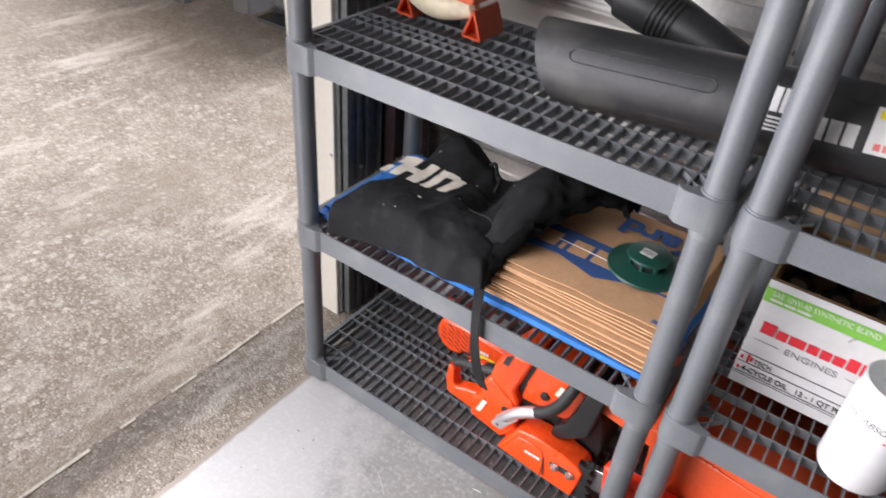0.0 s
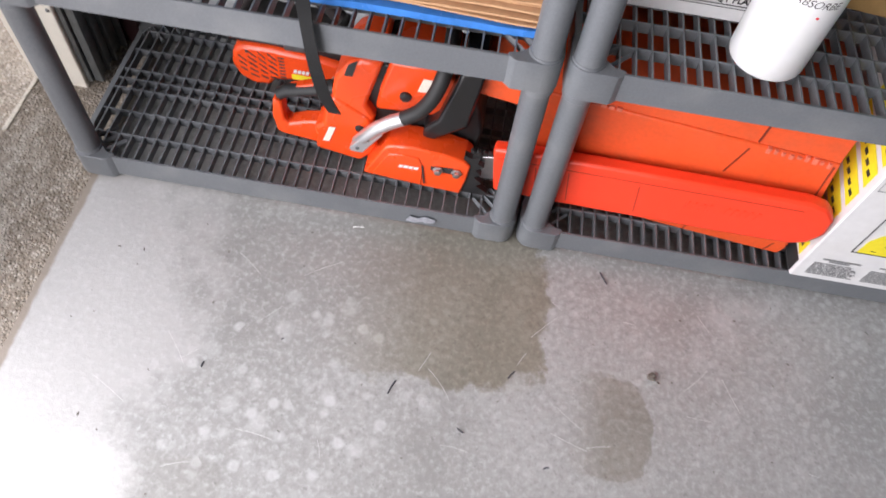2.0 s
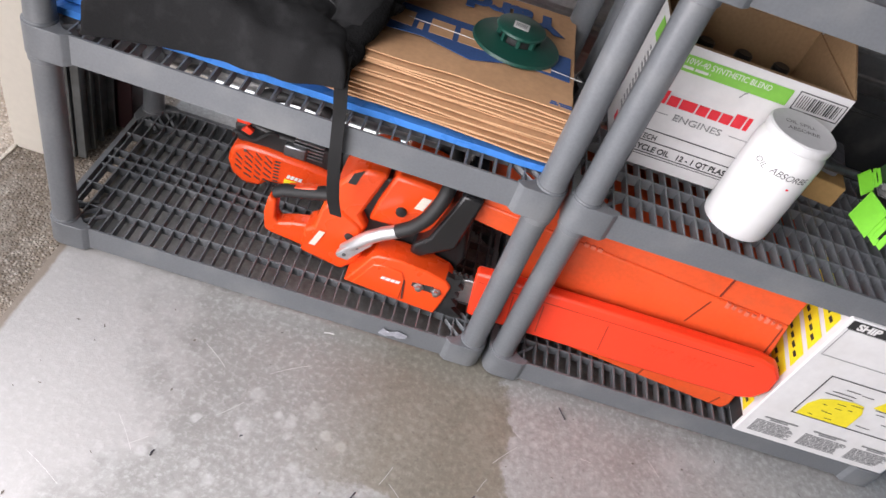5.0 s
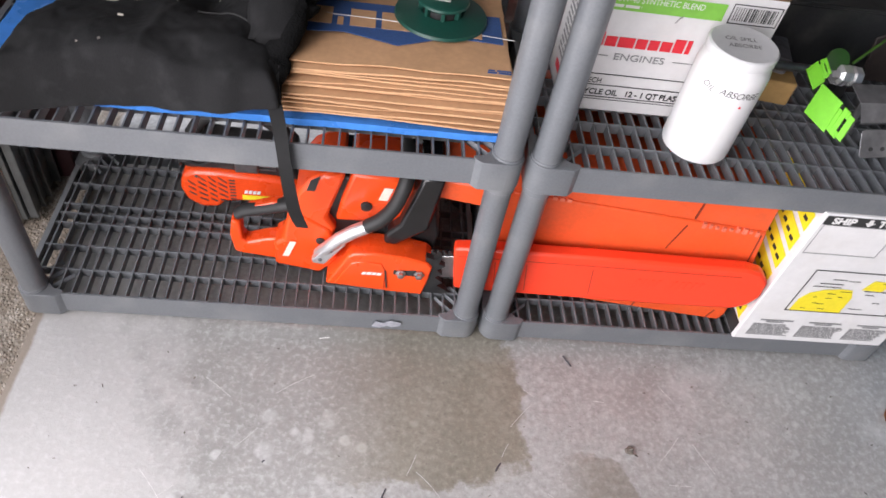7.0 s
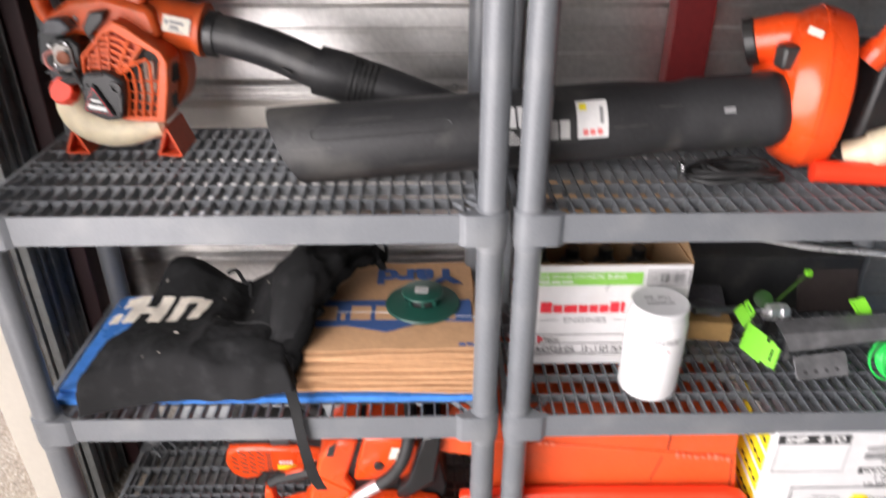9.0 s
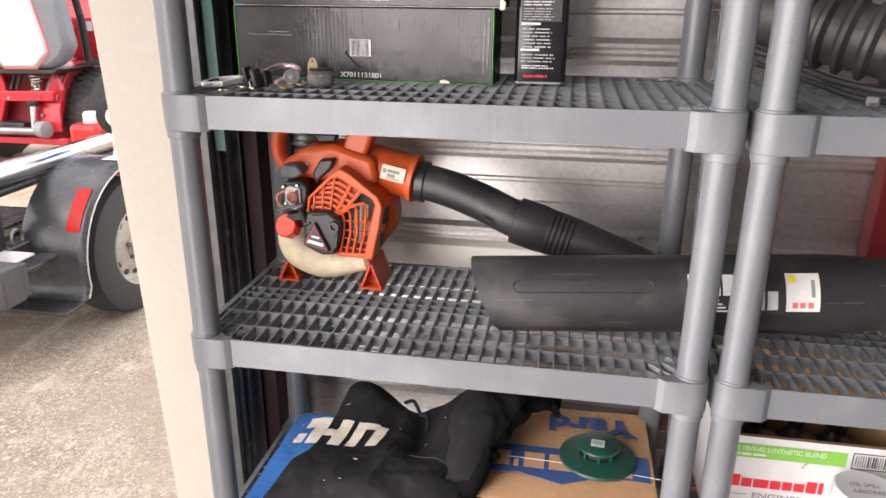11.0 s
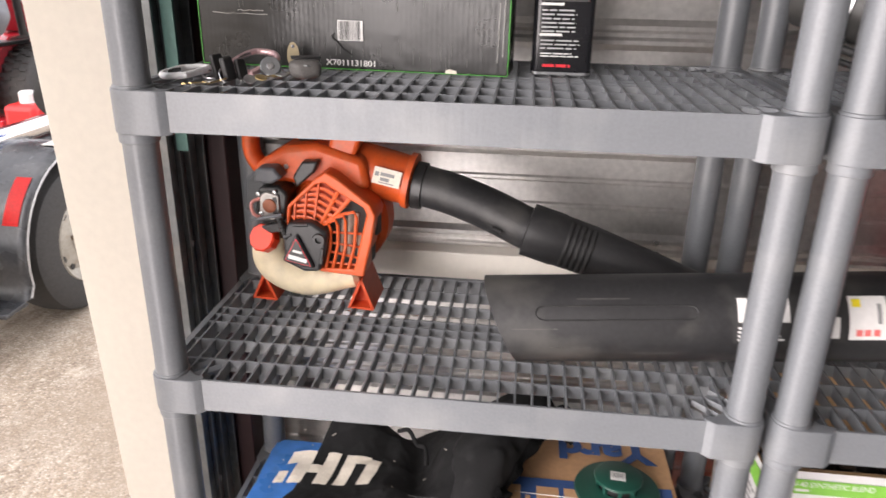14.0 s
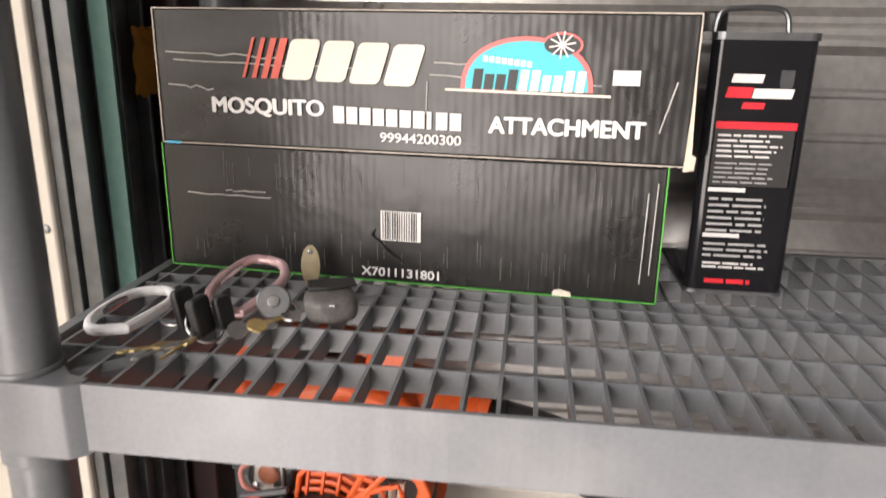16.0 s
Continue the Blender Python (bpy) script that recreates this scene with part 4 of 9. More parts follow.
def ship_carton():
    c = thing("carton", (0.74, 0.18, 0.066), "white printed shipping carton with yellow stripes, standing on the bottom shelf", "carton")
    p = world_part(c)
    x0, x1, y0, y1, z0, z1 = 0.563, 0.918, 0.002, 0.37, 0.0665, 0.462
    p("box", nbox(x0, x1, y0, y1, z0, z1), WHITE_CARD, bevel=0.003)
    F = lambda x, z: place(c, FRONT(x, y0 - 0.0006, z))
    bar = plates("address_header", [(0, 0.150, 0, 0.022)], BLACK_PRINT, c, F(0.568, 0.438), "black header strip")
    writing("header_text", "SHIP", 0.022, WHITE_PRINT, c, F(0.583, 0.4418) @ Matrix.Translation((0, 0, 0.001)), bold=0.0008, squeeze=1.05)
    writing("header_text", "TO", 0.022, WHITE_PRINT, c, F(0.674, 0.4418) @ Matrix.Translation((0, 0, 0.001)), bold=0.0008, squeeze=1.05)
    bm = bmesh.new()
    prism(bm, [(-0.004, 0.014), (0.004, 0.014), (0.004, 0.006), (0.010, 0.006), (0.0, -0.004), (-0.010, 0.006), (-0.004, 0.006)], 0, 0.0006)
    bm.transform(F(0.656, 0.444) @ Matrix.Translation((0, 0, 0.0008)))
    part("arrow", bm, WHITE_PRINT, c, "white down arrow", smooth=False)
    fr = 0.0011
    plates("address_frame", [(0, 0.150, 0, fr), (0, 0.150, 0.078, 0.078 + fr), (0, fr, 0, 0.078), (0.150 - fr, 0.150, 0, 0.078)], GREY_PRINT, c, F(0.572, 0.358))
    writing("part_code", "UI50FSY40X40", 0.020, GREY_PRINT, c, F(0.760, 0.414), squeeze=0.70)
    code = []
    x = 0
    while x < 0.108:
        w = rnd.choice((0.0008, 0.0014, 0.002))
        code.append((x, x + w, 0, 0.016))
        x += w + rnd.choice((0.0008, 0.0013))
    plates("barcode", code, GREY_PRINT, c, F(0.760, 0.392))
    plates("barcode", [(a, b, 0, 0.007) for a, b, _, _ in code if a < 0.06], GREY_PRINT, c, F(0.800, 0.382))
    plates("contents_strip", [(0, 0.140, 0, 0.016)], BLACK_PRINT, c, F(0.757, 0.352), "black strip")
    writing("contents_text", "CONTENTS", 0.019, WHITE_PRINT, c, F(0.766, 0.353) @ Matrix.Translation((0, 0, 0.001)), bold=0.0006, squeeze=1.15)
    writing("contents_text", "1 ONLY", 0.018, BLACK_PRINT, c, F(0.795, 0.332), squeeze=1.1)
    writing("contents_text", "UI-50-FSY", 0.018, BLACK_PRINT, c, F(0.780, 0.312), squeeze=1.1)
    # picture panel of the use of the contents, as plain shapes
    fw, fh, fx, fz = 0.232, 0.132, 0.628, 0.178
    plates("picture_frame", [(0, fw, 0, 0.0022), (0, fw, fh, fh + 0.0022), (0, 0.0022, 0, fh), (fw - 0.0022, fw, 0, fh)], BLACK_PRINT, c, F(fx, fz))
    bm = bmesh.new()
    prism(bm, [(0.010, 0.003), (0.012, 0.040), (0.025, 0.062), (0.050, 0.074), (0.085, 0.080), (0.110, 0.078), (0.122, 0.055), (0.124, 0.003)], 0, 0.0006)
    prism(bm, [(0.128, 0.082), (0.140, 0.112), (0.165, 0.110), (0.178, 0.096), (0.172, 0.080)], 0, 0.0006)
    prism(bm, [(0.195, 0.078), (0.225, 0.072), (0.226, 0.086), (0.20, 0.088)], 0, 0.0006)
    bm.transform(F(fx, fz))
    part("picture", bm, YELLOW_PRINT, c, "yellow printed shapes", smooth=False)
    lines = []
    for _ in range(16):
        a, b = rnd.uniform(0.02, 0.2), rnd.uniform(0.012, 0.118)
        lines.append((a, a + rnd.uniform(0.008, 0.026), b, b + 0.0013))
    for a, b, w in ((0.02, 0.084, 0.06), (0.03, 0.094, 0.05), (0.135, 0.078, 0.05), (0.18, 0.1, 0.05), (0.05, 0.108, 0.03)):
        lines.append((a, a + w, b, b + 0.0016))
    for line in lines:
        plates("picture_line", [line], BLACK_PRINT, c, F(fx, fz) @ Matrix.Translation((0, 0, 0.0007)))
    for i in range(3):
        a = 0.585 + i * 0.112
        plates("small_print", [(0.01, 0.085, 0.052, 0.056), (0.025, 0.065, 0.046, 0.050)] + text_bars(0, 0.098, 0.0, 0.043, 9, rnd, 0.5), GREY_PRINT, c, F(a, 0.086))
    # yellow slanted bands on the side
    S = place(c, face((x0, y1, z0), (0, -1, 0), (0, 0, 1)))
    for k in range(6):
        b = 0.055 + k * 0.056
        bm = nprism([(0.20, b + 0.020), (0.350, b - 0.006), (0.350, b + 0.036), (0.20, b + 0.062)], 0, 0.0006)
        bm.transform(S)
        part("side_band", bm, YELLOW_PRINT, c, "yellow slanted band", smooth=False)
        plates("side_print", [(0.26 + q * 0.022, 0.274 + q * 0.022, b + 0.022 - 0.004 * q, b + 0.030 - 0.004 * q) for q in range(4)], BLACK_PRINT, c, S @ Matrix.Translation((0, 0, 0.0008)))
    plates("side_strip", [(0.30, 0.36, 0.005, 0.045)], BLACK_PRINT, c, S)
    return c


chainsaw()
top_handle_saw()
saw_case()
ship_carton()

BIN_BLUE = mat("blue_grey_plastic", (0.105, 0.20, 0.30), 0.4, var=0.08, scale=4, fine=100, bump=0.08)
bin_ = thing("storage_bin", (1.245, 0.12, 0.0), "blue-grey plastic bin standing on the floor beside the shelves", "bin")
part("body", nlathe([(0.215, 0.0), (0.235, 0.01), (0.275, 0.86), (0.280, 0.94), (0.270, 0.94), (0.225, 0.03), (0.0, 0.03)], 48, caps=False), BIN_BLUE, bin_)
part("rim", nlathe([(0.280, 0.92), (0.298, 0.92), (0.300, 0.95), (0.275, 0.955)], 48, caps=False), BIN_BLUE, bin_)

# ---- things on the second shelves ----
def wavy_sheet(x0, x1, y0, y1, z, t, seed, amp, nx=18, ny=8, curl=0.0):
    """A sheet of heavy paper with thickness t whose level wanders a little."""
    bm = bmesh.new()
    up, dn = [], []
    for i in range(nx + 1):
        for j in range(ny + 1):
            u, v = i / nx, j / ny
            x, y = x0 + (x1 - x0) * u, y0 + (y1 - y0) * v
            dz = amp * noise.noise((x * 6 + seed * 3.1, y * 5, seed)) + curl * (1 - u) ** 2
            ex = 0.004 * noise.noise((y * 14, seed * 2.3, 4)) if i in (0, nx) else 0
            ey = 0.003 * noise.noise((x * 14, seed * 1.7, 9)) if j in (0, ny) else 0
            up.append(bm.verts.new((x + ex, y + ey, z + t + dz)))
            dn.append(bm.verts.new((x + ex, y + ey, z + dz)))
    s = ny + 1
    for i in range(nx):
        for j in range(ny):
            a = i * s + j
            bm.faces.new((up[a], up[a + s], up[a + s + 1], up[a + 1]))
            bm.faces.new((dn[a], dn[a + 1], dn[a + s + 1], dn[a + s]))
    rim = [i * s for i in range(nx + 1)] + [nx * s + j for j in range(1, s)] + [i * s + ny for i in range(nx - 1, -1, -1)] + [j for j in range(ny - 1, 0, -1)]
    for a, b in zip(rim, rim[1:] + rim[:1]):
        bm.faces.new((dn[a], dn[b], up[b], up[a]))
    return bm


def bag_bundle():
    b = thing("paper_bag_bundle", (-0.25, 0.24, 0.54), "tied bundle of folded brown kraft paper yard bags with blue print", "paper bags")
    p = world_part(b)
    z, k = 0.541, 0
    x1s, n = [], 7
    for i in range(n):
        # each folded bag shows two or three leaves at its edge; the lower ones fan out towards one end
        fan = (0.052, 0.046, 0.030, 0.034, 0.014, 0.004, 0.0)[i]
        left = -0.455 - 0.9 * fan + 0.008 * i + (0.010 if i % 2 else 0)
        right = -0.030 - 0.0012 * i + rnd.uniform(-0.006, 0.003)
        front = 0.040 + 0.0062 * i + rnd.uniform(-0.007, 0.007)
        tilt = (0.0, -0.002, 0.0025, -0.003, -0.006, -0.002, -0.004)[i]
        bm = bmesh.new()
        for q, (dz, th) in enumerate(((0.0, 0.0034), (0.0070, 0.0024))):
            sheet = wavy_sheet(left + rnd.uniform(-0.008, 0.012) * (q > 0), right - 0.002 * q, front + (rnd.uniform(0.004, 0.014) if q else 0), 0.445 - rnd.uniform(0, 0.01), z + dz, th, i + 40 * q, 0.0044, curl=tilt - 0.14 * fan * (i / 6))
            bmesh.ops.rotate(sheet, verts=sheet.verts, cent=(-0.05, 0.40, z), matrix=Matrix.Rotation(radians(rnd.uniform(-1.9, 1.4) * (1 - i / 9)), 3, "Z"))
            me = bpy.data.meshes.new("tmp")
            sheet.to_mesh(me)
            bm.from_mesh(me)
            sheet.free()
            bpy.data.meshes.remove(me)
        p("paper_bag", bm, KRAFT_PAPER)
        z += 0.0118
    top = z - 0.0008
    P = lambda x, y: place(b, face((x, y, top), (-1, 0, 0), (0, -1, 0)))
    bm = bmesh.new()
    prism(bm, [(0, 0.085), (0.09, 0.080), (0.18, 0.120), (0.27, 0.095), (0.36, 0.105), (0.37, 0.0), (0.0, 0.0)], 0, 0.0012)
    bm.transform(P(-0.052, 0.265))
    part("blue_panel", bm, BLUE_PRINT, b, "dark blue printed panel", smooth=False)
    # plain tan blocks in place of the maker's lettering
    for x, w in ((0.030, 0.040), (0.085, 0.048), (0.142, 0.060), (0.212, 0.043), (0.266, 0.010), (0.285, 0.045)):
        y = 0.050 if w < 0.02 else 0.022
        plates("tan_block", [(x, x + w, y, 0.074)], KRAFT_PAPER, b, P(-0.058, 0.262) @ Matrix.Translation((0, 0, 0.0016)), "plain tan block")
    writing("print", "Yard", 0.086, BLUE_PRINT, b, P(-0.075, 0.325) @ Matrix.Translation((0, -0.072, 0.0008)), "dark blue lettering", bold=0.0035, squeeze=1.15, depth=0.0008)
    part("string", _string(b, top), WHITE_PRINT, b, "white tie string")
    plates("small_code", text_bars(0, 0.045, 0, 0.012, 2, rnd, 0.7), BLUE_PRINT, b, P(-0.045, 0.105))
    return b, top


def _string(b, top):
    bm = bmesh.new()
    tube(bm, [(-0.405, 0.222, top + 0.0015), (-0.25, 0.214, top + 0.004), (-0.030, 0.196, top + 0.0015)], 0.0008, 6)
    bm.transform(b.matrix_basis.inverted())
    return bm


bundle, BAG_TOP = bag_bundle()

wrap = thing("folded_tarp", (-0.46, 0.24, 0.513), "folded bright blue plastic tarp lying flat under the other things", "tarp")
put = world_part(wrap)
put("sheet", wavy_sheet(-0.905, -0.03, 0.055, 0.43, 0.5135, 0.013, 3, 0.0006, 30, 12), BLUE_WRAP)
put("upper_fold", wavy_sheet(-0.898, -0.45, 0.075, 0.425, 0.529, 0.010, 5, 0.001, 20, 12), BLUE_WRAP)


def cloth_height(x, y):
    """Level of the crumpled jacket above the tarp."""
    g = lambda cx, cy, sx, sy, h: h * math.exp(-((x - cx) / sx) ** 2 - ((y - cy) / sy) ** 2)
    h = 0.066
    h += g(-0.62, 0.10, 0.16, 0.09, 0.030)
    h += g(-0.70, 0.36, 0.09, 0.06, 0.075)
    h += g(-0.455, 0.27, 0.075, 0.13, 0.085)
    h += g(-0.40, 0.34, 0.07, 0.08, 0.050)
    h -= g(-0.545, 0.28, 0.03, 0.09, 0.040)
    h -= g(-0.60, 0.42, 0.04, 0.06, 0.045)
    # drawn folds that run from the gather by the strap
    d = (x + 0.44) * 0.8 + (y - 0.2) * 0.9
    h += 0.007 * math.sin(30 * d + 3 * noise.noise((x * 5, y * 5, 2))) * math.exp(-(((x + 0.52) / 0.16) ** 2))
    h += 0.006 * math.sin(30 * (y + 0.35 * x)) * math.exp(-(((x + 0.75) / 0.2) ** 2) - (((y - 0.08) / 0.1) ** 2))
    # sharp-crested creases
    for kx, ky, sc, am in ((1.0, 0.45, 8, 0.012), (0.35, 1.0, 11, 0.008), (1.0, -0.8, 18, 0.004)):
        h += am * (0.5 - abs(noise.noise((x * kx * sc, y * ky * sc, sc)))) ** 2 * 2.2
    h += 0.014 * noise.noise((x * 7, y * 7, 1.3)) + 0.004 * noise.noise((x * 20, y * 20, 7.7)) + 0.0016 * noise.noise((x * 70, y * 70, 3.1))
    return max(h, 0.012)


def cloth_edge(u, v):
    """Plan of the jacket: unit square to the shelf, with a ragged outline."""
    x = -0.838 + 0.428 * u
    y = 0.012 + 0.416 * v
    x += (1 - u) * (0.105 * v ** 1.2 + 0.012 * noise.noise((0, v * 6, 1)))
    x += u * (0.020 * noise.noise((3, v * 5, 1)) + 0.085 * max(0, v - 0.45))
    y += (1 - v) * (0.018 * math.sin(u * 5) + 0.012 * noise.noise((u * 7, 2, 1)) + 0.02 * u)
    y += v * (-0.03 * u * (1 - u) + 0.012 * noise.noise((u * 6, 5, 3)))
    return x, y


def jacket():
    j = thing("jacket", (-0.64, 0.22, 0.54), "crumpled black cotton work jacket with cream print and a hanging strap", "jacket")
    p = world_part(j)
    bm = bmesh.new()
    nu, nv = 110, 96
    grid = []
    for i in range(nu + 1):
        for k in range(nv + 1):
            u, v = i / nu, k / nv
            x, y = cloth_edge(u, v)
            rim = min(u, 1 - u, v, 1 - v)
            drop = min(1.0, rim / 0.055)
            drop = math.sqrt(max(0, 1 - (1 - drop) ** 2))
            base = 0.541 - 0.024 * max(0.0, 1 - v / 0.10) * (1 - u) + 0.034 * u * u * max(0.0, 1 - v / 0.35)
            grid.append(bm.verts.new((x, y, base + 0.006 + (cloth_height(x, y) + 0.541 - base - 0.006) * drop)))
    s = nv + 1
    for i in range(nu):
        for k in range(nv):
            a = i * s + k
            bm.faces.new((grid[a], grid[a + s], grid[a + s + 1], grid[a + 1]))
    ring = [i * s for i in range(nu + 1)] + [nu * s + k for k in range(1, s)] + [i * s + nv for i in range(nu - 1, -1, -1)] + [k for k in range(nv - 1, 0, -1)]
    low = [bm.verts.new((grid[a].co.x, grid[a].co.y, grid[a].co.z - 0.005)) for a in ring]
    n = len(ring)
    for q in range(n):
        bm.faces.new((low[q], low[(q + 1) % n], grid[ring[(q + 1) % n]], grid[ring[q]]))
    hub = bm.verts.new((-0.64, 0.22, 0.5405))
    for q in range(n):
        bm.faces.new((low[(q + 1) % n], low[q], hub))
    bmesh.ops.recalc_face_normals(bm, faces=bm.faces)
    p("body", bm, CLOTH, angle=80)
    # gathered hood and sleeve that flop over the bags
    bm = bmesh.new()
    path = spline([(-0.44, 0.10, 0.625), (-0.425, 0.20, 0.675), (-0.395, 0.29, 0.705), (-0.345, 0.36, 0.705), (-0.285, 0.395, 0.675), (-0.255, 0.40, 0.655)], 10)
    rad = [0.030 + 0.030 * math.sin(math.pi * min(1, k / (len(path) - 1) * 1.15)) for k in range(len(path))]
    rad[-1] = 0.006
    tube(bm, path, rad, 36, flat=0.85)
    for v in bm.verts:
        c = v.co
        v.co += Vector((1, 0.6, 0.8)) * (0.024 * noise.noise(c * 11) + 0.008 * noise.noise(c * 30) + 0.004 * noise.noise(c * 90))
        v.co.z = max(v.co.z, 0.60)
    p("hood", bm, CLOTH, angle=80)
    bm = bmesh.new()
    path = spline([(-0.425, 0.06, 0.60), (-0.405, 0.12, 0.645), (-0.375, 0.20, 0.672), (-0.335, 0.28, 0.690), (-0.275, 0.335, 0.688), (-0.250, 0.345, 0.670)], 10)
    tube(bm, path, [0.021 + 0.004 * math.sin(k * 0.9) + 0.003 * noise.noise((k * 0.4, 1, 2)) for k in range(len(path))], 20, flat=0.8)
    for v in bm.verts:
        v.co += Vector((0.7, 0.7, 0.9)) * (0.018 * noise.noise(v.co * 17) + 0.010 * noise.noise(v.co * 45) + 0.004 * noise.noise(v.co * 120))
    p("sleeve_hem", bm, FLEECE, angle=80)
    p("hem_loop", ntube(spline([(-0.30, 0.37, 0.70), (-0.262, 0.385, 0.715), (-0.245, 0.388, 0.695), (-0.246, 0.385, 0.655)]), 0.005, 8), CLOTH)
    p("drawstring", ntube(spline([(-0.60, 0.33, 0.66), (-0.575, 0.31, 0.678), (-0.555, 0.29, 0.660), (-0.535, 0.265, 0.672), (-0.528, 0.235, 0.655)]), 0.0045, 8), CLOTH)
    p("seam", ntube([(x, y, 0.5425 + cloth_height(x, y)) for x, y in ((-0.555 + 0.012 * k, 0.175 - 0.0006 * k * k) for k in range(10))], 0.0012, 6), mat("grey_thread", (0.045, 0.045, 0.045), 0.9))
    # cream chest print: plain blocks laid on the cloth
    bm = bmesh.new()

    def patch(pts, m=5):
        a, b, c, d = [Vector(q) for q in pts]
        vs = {}
        for i in range(m + 1):
            for k in range(m + 1):
                q = (a * (1 - i / m) + b * (i / m)) * (1 - k / m) + (d * (1 - i / m) + c * (i / m)) * (k / m)
                vs[i, k] = bm.verts.new((q.x, q.y, 0.541 + cloth_height(q.x, q.y) + 0.0022))
        for i in range(m):
            for k in range(m):
                bm.faces.new((vs[i, k], vs[i + 1, k], vs[i + 1, k + 1], vs[i, k + 1]))

    def block(u0, u1, v0, v1):
        f = lambda u, v: (-0.828 + 0.196 * u + 0.014 * v, 0.190 + 0.088 * v + 0.010 * u * (1 - v))
        patch([f(u0, v0), f(u1, v0), f(u1, v1), f(u0, v1)])
    for r in ((0.0, 0.10, 0.0, 0.35), (0.02, 0.22, 0.62, 1.0), (0.14, 0.28, 0.0, 1.0), (0.28, 0.42, 0.35, 0.62), (0.40, 0.54, 0.0, 1.0), (0.60, 0.73, 0.0, 1.0), (0.73, 0.86, 0.72, 1.0), (0.84, 0.97, 0.0, 0.94)):
        block(*r)
    p("chest_print", bm, CREAM_PRINT, "cream printed blocks", smooth=False)
    for _ in range(13):
        x, y = rnd.uniform(-0.83, -0.45), rnd.uniform(0.05, 0.38)
        a = rnd.uniform(0, 3.1)
        z = 0.5435 + cloth_height(x, y)
        l = rnd.uniform(0.002, 0.009)
        far = (x + l * math.cos(a), y + l * math.sin(a))
        p("lint", ntube([(x, y, z), (*far, 0.5435 + cloth_height(*far))], rnd.choice((0.0006, 0.0007, 0.0012)), 5), CREAM_PRINT, "bit of pale lint")
    # webbing strap hanging over the shelf edge
    bm = bmesh.new()
    path = spline([(-0.424, 0.060, 0.622), (-0.420, 0.030, 0.592), (-0.408, 0.004, 0.545), (-0.402, -0.006, 0.500), (-0.396, -0.004, 0.430), (-0.388, 0.010, 0.350), (-0.378, 0.030, 0.290)], 8)
    L, R = [], []
    for k, q in enumerate(path):
        side = Vector((1, 0.18 * math.sin(k * 0.2), 0.03)).normalized() * 0.0112
        L.append((bm.verts.new(q - side), bm.verts.new(q - side + Vector((0, 0.0022, 0)))))
        R.append((bm.verts.new(q + side), bm.verts.new(q + side + Vector((0, 0.0022, 0)))))
    for k in range(len(path) - 1):
        bm.faces.new((L[k][0], R[k][0], R[k + 1][0], L[k + 1][0]))
        bm.faces.new((L[k][1], L[k + 1][1], R[k + 1][1], R[k][1]))
        bm.faces.new((L[k][0], L[k + 1][0], L[k + 1][1], L[k][1]))
        bm.faces.new((R[k][0], R[k][1], R[k + 1][1], R[k + 1][0]))
    for k in (0, -1):
        bm.faces.new((L[k][0], L[k][1], R[k][1], R[k][0]))
    bmesh.ops.recalc_face_normals(bm, faces=bm.faces)
    p("strap", bm, mat("black_webbing", (0.007, 0.007, 0.0072), 0.9, var=0.2, fine=600, bump=0.4), "black webbing strap")


jacket()

disc = thing("trimmer_spool", (-0.158, 0.248, BAG_TOP + 0.001), "dark green plastic spool disc with a white barcode label", "spool")
part("flange", nlathe([(0.0, 0.0), (0.078, 0.0), (0.082, 0.003), (0.080, 0.008), (0.050, 0.013), (0.038, 0.015), (0.038, 0.006), (0.0, 0.006)], 56, caps=False), GREEN_DARK, disc)
part("hub", nlathe([(0.0, 0.010), (0.033, 0.010), (0.033, 0.030), (0.0, 0.030)], 40, caps=False), BLACK_PLASTIC, disc, "dark slotted hub")
bm = bmesh.new()
for k in range(8):
    a = math.pi * k / 4
    box(bm, 0.026, 0.041, -0.003, 0.003, 0.010, 0.031)
    bmesh.ops.rotate(bm, verts=list(bm.verts)[-8:], cent=(0, 0, 0), matrix=Matrix.Rotation(a, 3, "Z"))
part("spoke", bm, GREEN_DARK, disc, smooth=False)
part("top_plate", nlathe([(0.0, 0.030), (0.043, 0.030), (0.046, 0.033), (0.045, 0.037), (0.040, 0.040), (0.0, 0.0415)], 48, caps=False), GREEN_DARK, disc)
plates("label", [(-0.012, 0.016, -0.013, 0.012)], WHITE_PRINT, disc, Matrix.Translation((-0.004, -0.006, 0.0412)) @ Matrix.Rotation(radians(-6), 4, "Z"), "white barcode label")
plates("label_bars", [(-0.008 + 0.003 * k, -0.0065 + 0.003 * k, -0.006, 0.006) for k in range(7)], GREY_PRINT, disc, Matrix.Translation((-0.004, -0.006, 0.0418)) @ Matrix.Rotation(radians(-6), 4, "Z"))


